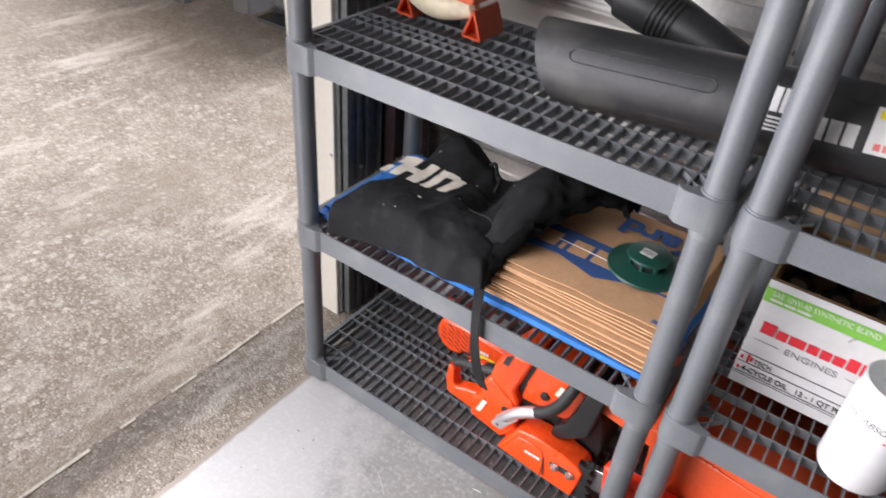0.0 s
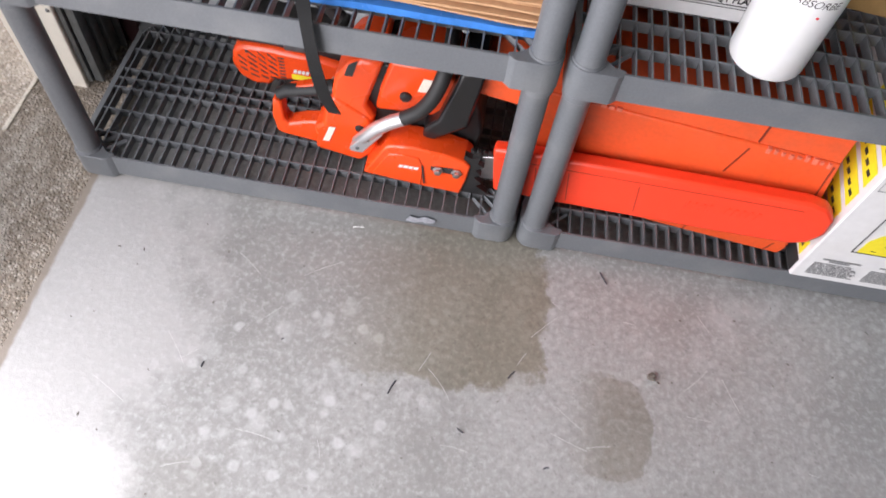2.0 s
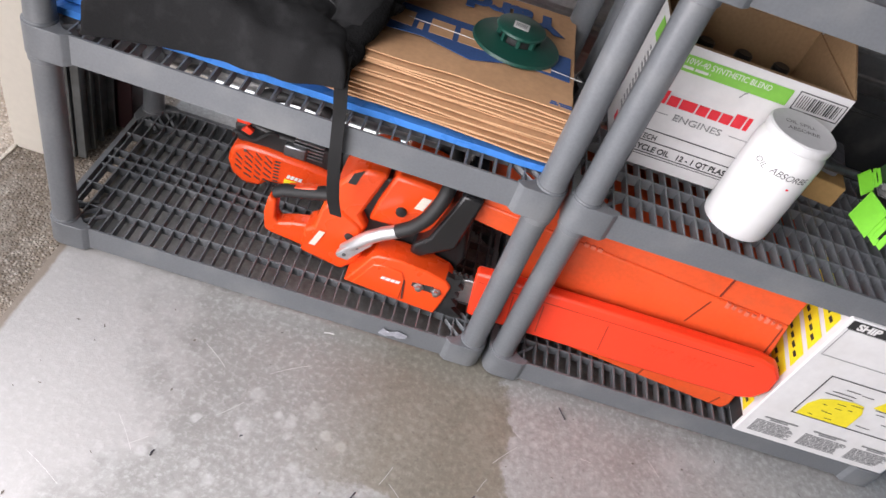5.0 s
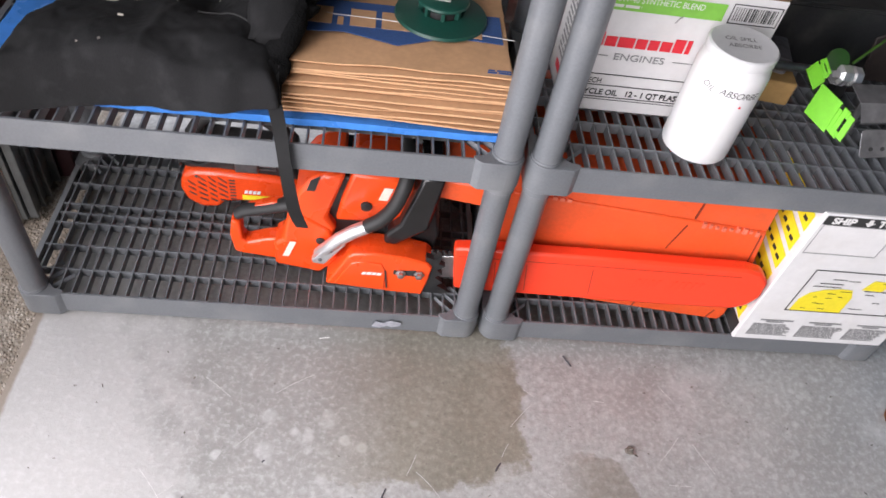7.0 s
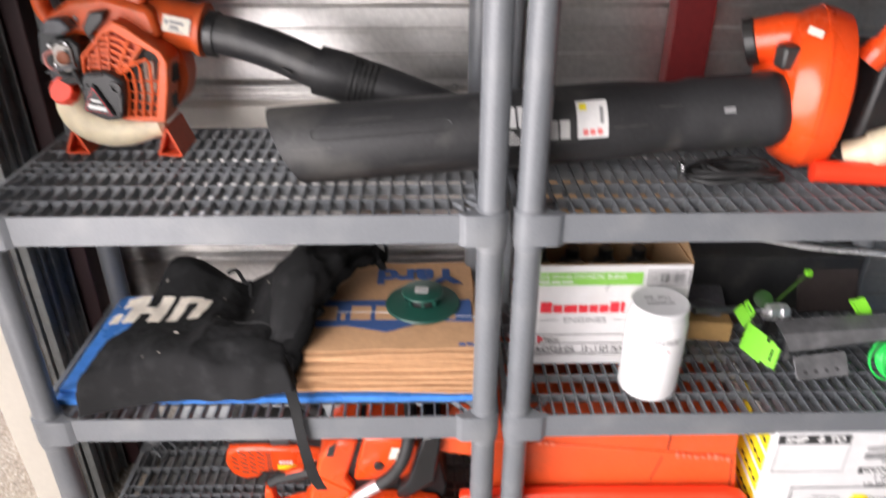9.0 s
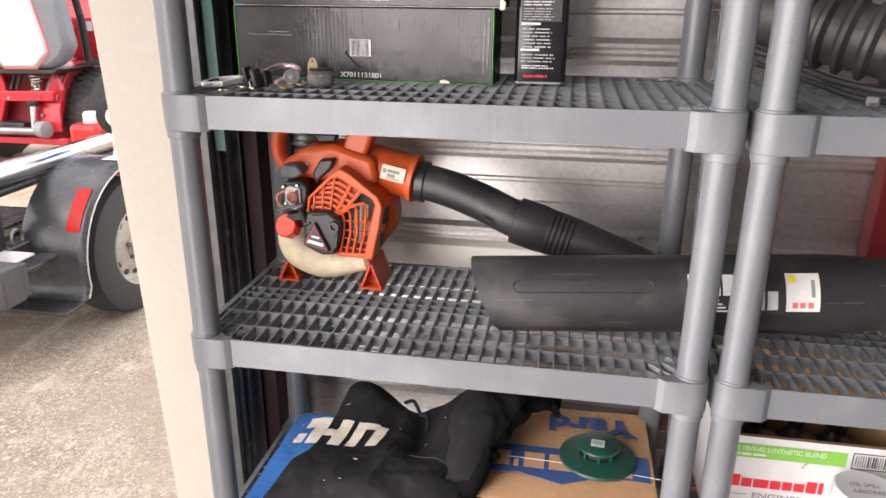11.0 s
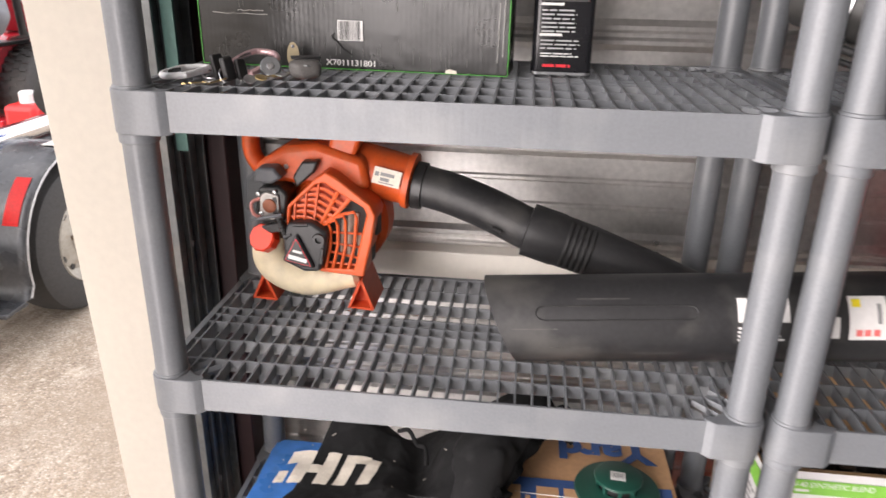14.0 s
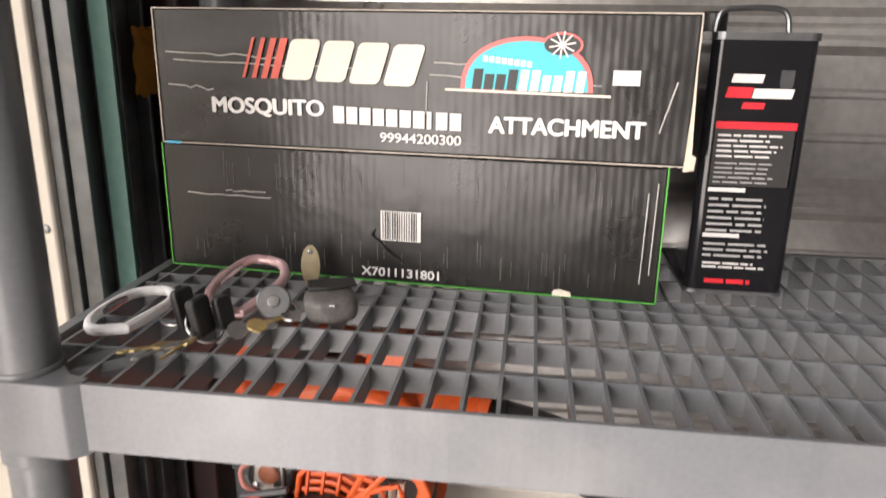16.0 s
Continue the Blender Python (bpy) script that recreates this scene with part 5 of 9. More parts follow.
def oil_carton():
    c = thing("oil_carton", (0.235, 0.30, 0.5125), "open white cardboard carton of engine oil with red and green print", "carton")
    p = world_part(c)
    x0, x1, y0, y1, z0, z1 = 0.072, 0.398, 0.176, 0.425, 0.5135, 0.762
    t = 0.004
    card = [WHITE_CARD, KRAFT]

    def panel(name, a0, a1, b0, b1, c0, c1, inner):
        """One wall: white outside, brown inside."""
        bm = bmesh.new()
        box(bm, a0, a1, b0, b1, c0, c1)
        bm.normal_update()
        for f in bm.faces:
            f.material_index = 0 if f.normal.dot(Vector(inner)) < -0.5 else 1
        return p(name, bm, card, smooth=False)
    panel("front_panel", x0, x1, y0, y0 + t, z0, z1, (0, 1, 0))
    panel("back_panel", x0, x1, y1 - t, y1, z0, z1, (0, -1, 0))
    panel("side_panel", x0, x0 + t, y0 + t, y1 - t, z0, z1, (1, 0, 0))
    panel("side_panel", x1 - t, x1, y0 + t, y1 - t, z0, z1, (-1, 0, 0))
    p("base_panel", nbox(x0 + t, x1 - t, y0 + t, y1 - t, z0, z0 + t), KRAFT, smooth=False)
    # flaps: the back one stands up, a side one leans outwards, the front one is folded in
    def flap(pts, name="flap"):
        bm = bmesh.new()
        vs = [bm.verts.new(q) for q in pts]
        f = bm.faces.new(vs)
        e = bmesh.ops.extrude_face_region(bm, geom=[f])
        nrm = (Vector(pts[1]) - Vector(pts[0])).cross(Vector(pts[3]) - Vector(pts[0])).normalized() * t
        bmesh.ops.translate(bm, verts=[v for v in e["geom"] if isinstance(v, bmesh.types.BMVert)], vec=nrm)
        bmesh.ops.recalc_face_normals(bm, faces=bm.faces)
        p(name, bm, KRAFT, "brown cardboard flap", smooth=False)
    flap([(x0, y1, z1), (x1, y1, z1), (x1 - 0.005, y1 + 0.012, z1 + 0.125), (x0 + 0.01, y1 + 0.012, z1 + 0.125)])
    flap([(x1, y0 + 0.006, z1), (x1, y1 - 0.01, z1), (x1 + 0.012, y1 - 0.02, z1 + 0.10), (x1 + 0.004, y0 + 0.15, z1 + 0.055)])
    flap([(x0 + 0.006, y0 + 0.006, z1 - 0.002), (x1 - 0.006, y0 + 0.006, z1 - 0.002), (x1 - 0.02, y0 + 0.05, z1 - 0.10), (x0 + 0.02, y0 + 0.05, z1 - 0.10)])
    F = lambda x, z: place(c, FRONT(x, y0 - 0.0006, z))
    plates("green_band", [(0, 0.225, 0, 0.030)], GREEN_PRINT, c, F(x0 + 0.001, 0.716), "green band")
    writing("band_text", "SAE 10W-40 SYNTHETIC BLEND", 0.0150, WHITE_PRINT, c, F(x0 + 0.012, 0.7315) @ Matrix.Translation((0, 0, 0.0008)), squeeze=0.84)
    plates("band_text", text_bars(0, 0.075, 0, 0.006, 1, rnd, 0.8), WHITE_PRINT, c, F(x0 + 0.012, 0.7215) @ Matrix.Translation((0, 0, 0.0008)))
    plates("label_frame", [(0, 0.086, 0, 0.0016), (0, 0.086, 0.034, 0.0356), (0, 0.0016, 0, 0.035), (0.0844, 0.086, 0, 0.035)], BLACK_PRINT, c, F(x0 + 0.236, 0.714))
    plates("label_bars", [(0.006 + 0.0042 * k, 0.006 + 0.0042 * k + rnd.choice((0.0012, 0.0026)), 0.006, 0.03) for k in range(18)], BLACK_PRINT, c, F(x0 + 0.236, 0.714))
    # the maker's name as plain red blocks
    x = 0.0
    for w, h in ((0.024, 0.026), (0.019, 0.019), (0.028, 0.019), (0.019, 0.019), (0.018, 0.019), (0.019, 0.019), (0.019, 0.026), (0.008, 0.026)):
        plates("red_block", [(x, x + w, 0, h)], RED_PRINT, c, F(x0 + 0.018, 0.648), "plain red block")
        x += w + 0.0034
    writing("carton_text", "ENGINES", 0.0185, GREY_PRINT, c, F(x0 + 0.068, 0.6225), squeeze=1.25)
    for r in ((0.014, 0.058, 0, 0.0012), (0.175, 0.225, 0, 0.0012)):
        plates("rule", [r], GREY_PRINT, c, F(x0, 0.6285))
    for d0, d1 in ((0, 0.0016), (-0.023, -0.0214), (-0.048, -0.0464), (-0.053, -0.052)):
        plates("rule", [(0, x1 - x0 - 0.002, d0, d1)], BLACK_PRINT, c, F(x0 + 0.001, 0.591))
    writing("carton_text", "TECH", 0.0155, BLACK_PRINT, c, F(x0 + 0.030, 0.5725), squeeze=0.85)
    plates("red_mark", [(0, 0.0045, 0, 0.018), (0.006, 0.010, 0.004, 0.014), (-0.012, -0.007, 0.004, 0.012), (-0.012, -0.007, -0.022, -0.014)], RED_PRINT, c, F(x0 + 0.017, 0.571))
    writing("carton_text", "4-CYCLE OIL   12 - 1 QT PLASTIC", 0.0165, BLACK_PRINT, c, F(x0 + 0.014, 0.5485), squeeze=0.92, bold=0.0003)
    S = place(c, face((x0, y1, z0), (0, -1, 0), (0, 0, 1)))
    plates("side_band", [(0.14, 0.245, 0.20, 0.235)], GREEN_PRINT, c, S)
    plates("side_print", text_bars(0.15, 0.24, 0.06, 0.19, 11, rnd, 0.4), GREY_PRINT, c, S)
    plates("side_mark", [(0.16, 0.235, 0.03, 0.045)], RED_PRINT, c, S)
    plates("tear", [(0, 0.002, 0, 0.012), (0.002, 0.004, 0.010, 0.016)], GREY_PRINT, c, F(x0 + 0.150, 0.703), slant=0.5)


oil_carton()


def bend_round(me, r):
    """Wraps a mesh that lies in x, y round an upright cylinder of radius r, front at -y."""
    for v in me.vertices:
        a = v.co.x / r
        rr = r + 0.0006 + v.co.z
        v.co = (rr * math.sin(a), -rr * math.cos(a), v.co.y)


jar = thing("plastic_jar", (0.315, 0.104, 0.5125), "white plastic jar with a marker-pen scrawl, standing on the shelf", "jar")
JR = 0.0605
part("body", nlathe([(0.0, 0.0), (JR - 0.008, 0.0), (JR - 0.002, 0.003), (JR, 0.010), (JR, 0.168), (JR - 0.002, 0.178), (JR - 0.007, 0.186), (JR - 0.0075, 0.191)], 56, caps=False), WHITE_PLASTIC, jar)
part("lid", nlathe([(JR - 0.0055, 0.190), (JR - 0.003, 0.192), (JR - 0.003, 0.207), (JR - 0.006, 0.2095), (JR - 0.012, 0.2085), (0.0, 0.208)], 56, caps=False), mat("greyish_white_plastic", (0.62, 0.62, 0.62), 0.42, var=0.05, bump=0.05), jar, "greyish screw lid")
INK = mat("marker_ink", (0.09, 0.085, 0.085), 0.6, var=0.3, bump=0)
scrawl = writing("scrawl", "ABSORBE", 0.017, INK, jar, Matrix.Translation((-0.034, 0.146, 0)) @ Matrix.Rotation(radians(-3), 4, "Z"), "marker-pen word", squeeze=0.95, shear=0.25, depth=0.0)
bend_round(scrawl.data, JR)
scrawl = writing("scrawl", "OIL", 0.016, INK, jar, Matrix.Translation((-0.066, 0.150, 0)) @ Matrix.Rotation(radians(-16), 4, "Z"), squeeze=0.9, shear=0.25, depth=0.0)
bend_round(scrawl.data, JR)
writing("scrawl", "OIL SPILL", 0.015, INK, jar, Matrix.Translation((-0.030, 0.008, 0.2088)), squeeze=0.9, shear=0.2, depth=0.0)
writing("scrawl", "ABSORBE", 0.015, INK, jar, Matrix.Translation((-0.030, -0.012, 0.2088)), squeeze=0.9, shear=0.2, depth=0.0)
bm = bmesh.new()
bmesh.ops.create_icosphere(bm, subdivisions=1, radius=0.0028)
bm.transform(Matrix.Translation((0.010, -JR + 0.0006, 0.128)) @ Matrix.Diagonal((1, 0.4, 0.8, 1)))
part("dot", bm, RED_PRINT, jar, "dark red speck")

# guessed contents, added to make the inside of the open carton dark
def oil_bottle():
    b = thing("oil_bottle", (0.111, 0.217, 0.5180), "added black plastic oil bottle that darkens the inside of the open carton", "bottle", "bottles in the oil carton")
    body = nprism(rounded(-0.034, 0.034, -0.033, 0.033, 0.012), 0.0, 0.130)
    part("body", body, BLACK_PLASTIC, b, bevel=0.004)
    part("shoulder", nlathe([(0.032, 0.130), (0.026, 0.146), (0.016, 0.156), (0.014, 0.164)], 18), BLACK_PLASTIC, b)
    part("cap", nlathe([(0.016, 0.162), (0.0168, 0.165), (0.0168, 0.180), (0.014, 0.183)], 18), BLACK_PLASTIC, b)
    return b


bottle = oil_bottle()
for i in range(4):
    for k in range(3):
        if i + k:
            copy_thing(bottle, pose(0.111 + 0.0775 * i, 0.217 + 0.0745 * k, 0.5180))


# ---- loose parts and tools on the second shelf of the other unit ----
small_box = thing("small_cardboard_box", (0.47, 0.32, 0.5125), "small brown cardboard box lying behind the jar", "box", rz=-8)
part("box", nbox(-0.085, 0.085, -0.06, 0.06, 0.0, 0.050), mat("tan_cardboard", (0.36, 0.22, 0.08), 0.75, var=0.12, bump=0.1), small_box, bevel=0.003)
part("flap", nprism([(-0.085, 0.0502), (-0.02, 0.0502), (-0.02, 0.0515), (-0.085, 0.0525)], -0.06, 0.06, "y"), bpy.data.materials["tan_cardboard"], small_box)
lid_ = thing("clear_plastic_lid", (0.485, 0.345, 0.5645), "smoky clear plastic lid lying on a small box", "lid", rz=-14, ry=4)
part("tray", nprism(rounded(-0.065, 0.060, -0.055, 0.055, 0.012), 0.0, 0.020), mat("smoky_plastic", (0.12, 0.12, 0.13), 0.25, var=0.2, bump=0.05), lid_, bevel=0.004)
part("rim", nprism(rounded(-0.070, 0.065, -0.060, 0.060, 0.014), 0.020, 0.024), bpy.data.materials["smoky_plastic"], lid_, bevel=0.0015)

rail = thing("trimmer_guard", (0.72, 0.15, 0.5125), "worn grey bent steel guard with holes, propped on the shelf", "trimmer guard")
p = world_part(rail)
WORN_GREY = mat("worn_grey_painted_steel", (0.165, 0.165, 0.168), 0.36, 0.45, var=0.3, scale=9, fine=50, bump=0.08, tint=(0.30, 0.30, 0.30), tintamt=0.5)
bm = bmesh.new()
sec = [(0.136, 0.0), (0.147, 0.034), (0.190, 0.044), (0.190, 0.047), (0.145, 0.038), (0.1335, 0.0)]
rows_ = []
for k in range(9):
    f = k / 8
    x, z, pinch = 0.622 + 0.226 * f, 0.569 + 0.034 * f, 1 - 0.42 * f
    rows_.append([bm.verts.new((x - 0.022 * (zz / 0.047) * (1 - f) + 0.010 * f, yy, z + zz * pinch)) for yy, zz in sec])
for r0, r1 in zip(rows_, rows_[1:]):
    for j in range(6):
        bm.faces.new((r0[j], r0[(j + 1) % 6], r1[(j + 1) % 6], r1[j]))
bm.faces.new(rows_[0][::-1])
bm.faces.new(rows_[-1])
bmesh.ops.recalc_face_normals(bm, faces=bm.faces)
p("rail", bm, WORN_GREY, bevel=0.0012)
p("worn_edge", ntube([(0.623, 0.1342, 0.5695), (0.735, 0.1342, 0.5865), (0.857, 0.1342, 0.6035)], 0.0022, 6), DULL_STEEL, "bare bright edge")
p("end_cap", nprism([(0.136, 0.602), (0.147, 0.621), (0.188, 0.628), (0.180, 0.606)], 0.852, 0.864, "x"), mat("pinkish_worn_plastic", (0.25, 0.17, 0.16), 0.5, var=0.2, bump=0.1), bevel=0.004)
p("back_leg", nprism([(0.640, 0.5130), (0.652, 0.5130), (0.640, 0.612), (0.628, 0.612)], 0.178, 0.182, "y"), WORN_GREY)
p("back_leg", nprism([(0.830, 0.5130), (0.842, 0.5130), (0.850, 0.622), (0.838, 0.622)], 0.178, 0.182, "y"), WORN_GREY)
for x, z in ((0.640, 0.592), (0.700, 0.598), (0.800, 0.609)):
    p("rivet", nlathe([(0.0045, 0), (0.003, 0.002)], 10, along((x, 0.1432, z), (x, 0.0, z + 0.04))), BLACK_PRINT)
bm = bmesh.new()
prism(bm, rounded(0.0, 0.108, 0.0, 0.052, 0.007), 0, 0.0032)
bm.transform(face((0.637, 0.1065, 0.5135), (1, -0.03, 0.17), (0, 0.50, 0.80)))
hp = p("hole_plate", bm, WORN_GREY, "grey plate with a row of holes", bevel=0.001)
for k in range(4):
    p("hole", nlathe([(0.0042, 0.0033), (0.0040, 0.0040)], 12, face((0.637, 0.1065, 0.5135), (1, -0.03, 0.17), (0, 0.50, 0.80)) @ Matrix.Translation((0.020 + 0.0215 * k, 0.016, 0))), BLACK_PRINT, parent=hp)


def clip(corner, along_v, across_v, t, label):
    """Slotted clip: plate, notched neck and a head with a slot."""
    c = thing("green_clip", corner, label, "clip", "lime green clips")
    u, v = Vector(along_v), Vector(across_v)
    n = u.cross(v).normalized()
    if n.y > 0:
        n = -n
    bm = bmesh.new()
    for s0, s1, t0, t1 in ((0.0, 0.60, 0.0, 1.0), (0.60, 0.69, 0.10, 0.88), (0.69, 0.80, -0.04, 0.90), (0.80, 0.86, -0.04, 0.22), (0.80, 0.86, 0.66, 0.90), (0.86, 1.0, 0.02, 0.84)):
        ring = [u * a + v * b for a, b in ((s0, t0), (s1, t0), (s1, t1), (s0, t1))]
        lo, hi = [bm.verts.new(q) for q in ring], [bm.verts.new(q + n * t) for q in ring]
        for f in (lo, hi[::-1], *[(lo[k], hi[k], hi[(k + 1) % 4], lo[(k + 1) % 4]) for k in range(4)]):
            bm.faces.new(f)
    bmesh.ops.recalc_face_normals(bm, faces=bm.faces)
    part("plate", bm, LIME, c, bevel=0.0008)
    bm = bmesh.new()
    tube(bm, [v * -0.02 + n * t * 0.5, u * 0.60 + v * -0.03 + n * t * 0.5], t * 0.7, 6)
    part("rib", bm, LIME, c)
    return c


clip((0.550, 0.194, 0.603), (0.041, -0.078, -0.012), (-0.022, -0.028, -0.043), 0.004, "lime green slotted plastic clip lying against a steel guard")
clip((0.535, 0.235, 0.603), (0.030, 0.012, 0.026), (0.012, -0.030, -0.020), 0.004, "lime green clip half hidden behind another")
clip((0.771, 0.212, 0.650), (0.040, 0.0, -0.052), (0.024, -0.004, 0.011), 0.007, "lime green clip standing on the edge of a steel guard")

shaft = thing("trimmer_head_coupling", (0.60, 0.285, 0.5135), "shiny metal coupling on a grey shaft, with a dark green disc", "coupling")
p = world_part(shaft)
p("shaft", ntube([(0.455, 0.262, 0.592), (0.625, 0.285, 0.578)], 0.0085, 12), DULL_STEEL, "dull grey tube")
m = along((0.620, 0.270, 0.582), (0.70, 0.292, 0.568))
p("coupling", nlathe([(0.013, 0), (0.021, 0.004), (0.022, 0.022), (0.017, 0.026), (0.017, 0.034), (0.021, 0.038), (0.020, 0.058), (0.012, 0.064)], 8, m), mat("bright_alloy", (0.78, 0.78, 0.78), 0.28, 0.7, var=0.25, fine=60, bump=0.1), "shiny metal coupling", smooth=False)
p("disc", nlathe([(0.010, 0), (0.021, 0.002), (0.021, 0.008), (0.010, 0.010)], 24, along((0.622, 0.292, 0.600), (0.60, 0.22, 0.66))), mat("dark_green_plastic", (0.02, 0.075, 0.012), 0.45, bump=0.05), "dark green plastic disc")
# lime stem given a dark olive colour for the shade it lies in
p("stem", ntube([(0.652, 0.285, 0.600), (0.726, 0.322, 0.650)], 0.0030, 8), mat("shaded_lime_plastic", (0.04, 0.10, 0.012), 0.45, bump=0.05), "thin olive stem")
p("tip", nbox(0.722, 0.737, 0.316, 0.330, 0.645, 0.660), LIME, "lime green tip", bevel=0.002)
p("rest", nprism([(0.640, 0.5135), (0.668, 0.5135), (0.664, 0.560), (0.644, 0.560)], 0.275, 0.300, "y"), BLACK_PLASTIC)
flap_ = thing("mud_flap", (0.82, 0.372, 0.513), "dark brown rubber flap leaning on the wall", "flap", rx=-7)
part("sheet", nprism([(-0.062, 0.0), (0.085, 0.0), (0.062, 0.148), (0.034, 0.158), (-0.078, 0.094)], -0.004, 0.004, "y"), mat("dark_brown_rubber", (0.035, 0.025, 0.022), 0.55, var=0.25, bump=0.15), flap_, bevel=0.003)
coil = thing("trimmer_line_coil", (0.842, 0.102, 0.5135), "tight coil of bright green nylon trimmer line standing on edge", "line coil")
bm = bmesh.new()
pts = []
wind = random.Random(31)
tilt = Matrix.Rotation(radians(66), 3, "X")
r, lift = 0.036, 0.0
for k in range(24 * 26):
    a = 2 * math.pi * k / 26
    if k % 13 == 0:
        r_to, l_to = wind.uniform(0.022, 0.0445), wind.uniform(-0.012, 0.012)
    r += (r_to - r) * 0.12
    lift += (l_to - lift) * 0.12
    q = tilt @ Vector((r * math.cos(a), r * math.sin(a), lift))
    pts.append((q.x - 0.10 * lift, q.y + 0.010, q.z + 0.0455))
tube(bm, pts, 0.0030, 6)
part("line", bm, GREEN_CORD, coil)
loop_ = [tilt @ Vector((0.040 * math.cos(a) - 0.010, 0.043 * math.sin(a), -0.012)) for a in [2 * math.pi * k / 40 for k in range(41)]]
part("outer_turn", ntube([(q.x, q.y + 0.012, q.z + 0.0455) for q in loop_], 0.0026, 6), GREEN_CORD, coil)
part("loose_end", ntube(spline([(0.040, 0.022, 0.075), (0.058, 0.030, 0.060), (0.095, 0.040, 0.052)]), 0.0026, 7), GREEN_CORD, coil)
rod = thing("bent_rod", (0.925, 0.17, 0.513), "shiny bent steel rod leaning up under the shelf above", "rod")
p = world_part(rod)
p("rod", ntube(spline([(0.37, 0.235, 0.850), (0.456, 0.20, 0.829), (0.548, 0.20, 0.806), (0.654, 0.20, 0.786), (0.808, 0.20, 0.769), (0.868, 0.20, 0.750), (0.905, 0.198, 0.728), (0.921, 0.19, 0.68), (0.925, 0.17, 0.515)]), 0.0065, 12), bpy.data.materials["bright_alloy"], "bright steel rod")
p("fork", ntube(spline([(0.456, 0.20, 0.829), (0.56, 0.21, 0.814), (0.70, 0.215, 0.786), (0.80, 0.205, 0.772)]), 0.0040, 10), DULL_STEEL, "thinner rod welded alongside")
# long dark block filling the black stretch at the back
back_block = thing("dark_back_block", (0.66, 0.400, 0.5125), "long dark block with a rim at the back of the shelf", "tray")
part("tray", nprism(rounded(-0.22, 0.24, -0.018, 0.05, 0.012), 0, 0.145), BLACK_PLASTIC, back_block, bevel=0.004)
part("rim", nprism(rounded(-0.225, 0.245, -0.021, 0.055, 0.014), 0.145, 0.153), BLACK_PLASTIC, back_block, bevel=0.002)


# ---- things on the third shelves ----
def hand_blower():
    b = thing("leaf_blower", (-0.75, 0.34, 0.9605), "worn orange handheld petrol leaf blower with a long black tube", "leaf blower")
    p = world_part(b)
    y = 0.268
    rim_out = [(-0.790, 1.132), (-0.785, 1.167), (-0.735, 1.216), (-0.714, 1.231), (-0.696, 1.222), (-0.636, 1.175), (-0.627, 1.154), (-0.635, 1.107), (-0.651, 1.038), (-0.731, 1.044)]
    rim_in = [(-0.784, 1.134), (-0.779, 1.164), (-0.732, 1.208), (-0.717, 1.212), (-0.688, 1.193), (-0.648, 1.170), (-0.643, 1.158), (-0.654, 1.113), (-0.668, 1.051), (-0.727, 1.051)]
    dark = mat("interior_shade", (0.022, 0.018, 0.016), 0.6, bump=0.1)
    p("volute", nlathe([(0.050, 0.02), (0.086, 0.0), (0.097, 0.012), (0.099, 0.06), (0.090, 0.08), (0.05, 0.085)], 40, along((-0.716, 0.330, 1.118), (-0.716, 0.45, 1.118))), ORANGE_OLD)
    # solid near-black fill, coloured for the shade inside the open grille
    p("inner_shroud", nprism([(cx * 0.96 - 0.0285, cz * 0.96 + 0.0455) for cx, cz in rim_out], y + 0.022, 0.345, "y"), dark, "dark interior behind the grille", bevel=0.004)
    bm = bmesh.new()
    n = len(rim_out)
    for k in range(n):
        o0, o1, i0, i1 = rim_out[k], rim_out[(k + 1) % n], rim_in[k], rim_in[(k + 1) % n]
        prism(bm, [o0, o1, i1, i0], y - 0.006, 0.338, "y")
    bmesh.ops.remove_doubles(bm, verts=bm.verts, dist=0.0001)
    bmesh.ops.delete(bm, geom=[f for f in bm.faces if all(len(e.link_faces) > 2 for e in f.edges) and abs(f.normal.y) < 0.5 and sum(1 for v in f.verts if any((Vector((v.co.x, v.co.z)) - Vector(q)).length < 1e-4 for q in rim_out)) == 2 and sum(1 for v in f.verts if any((Vector((v.co.x, v.co.z)) - Vector(q)).length < 1e-4 for q in rim_in)) == 2], context="FACES_ONLY")
    grille = p("guard_rim", bm, ORANGE_OLD, bevel=0.004)
    # side openings of the shroud as dark panels, the shade inside put into their colour
    for z0, z1 in ((1.112, 1.146), (1.060, 1.106)):
        p("side_opening", nprism([(0.286, z0), (0.318, z0 - 0.004), (0.324, z1 - 0.004), (0.290, z1)], -0.640, -0.6285 + (z0 - 1.112) * 0.22, "x"), dark, parent=grille, smooth=False)
    # solid fan of slats above the starter
    # backing in a darker orange, the shade between the slats put into it
    p("slat_backing", nprism([(-0.784, 1.136), (-0.779, 1.164), (-0.732, 1.208), (-0.717, 1.212), (-0.688, 1.193), (-0.673, 1.184), (-0.713, 1.137), (-0.729, 1.130)], y + 0.010, y + 0.028, "y"), mat("shaded_orange_plastic", (0.50, 0.07, 0.02), 0.55, var=0.15, bump=0.06), "orange plastic behind the slats", parent=grille)
    for k in range(6):
        f = (k + 0.6) / 6.4
        a, c = Vector((-0.783 + 0.046 * f ** 1.3, y + 0.001, 1.138 + 0.068 * f)), Vector((-0.730 + 0.036 * f, y + 0.001, 1.126 + 0.070 * f))
        mid = (a + c) / 2 + Vector((0.003, 0, 0.0065))
        p("guard_slat", ntube(spline([a, mid, c], 5), 0.0019, 6, flat=1.8), ORANGE_OLD, parent=grille)
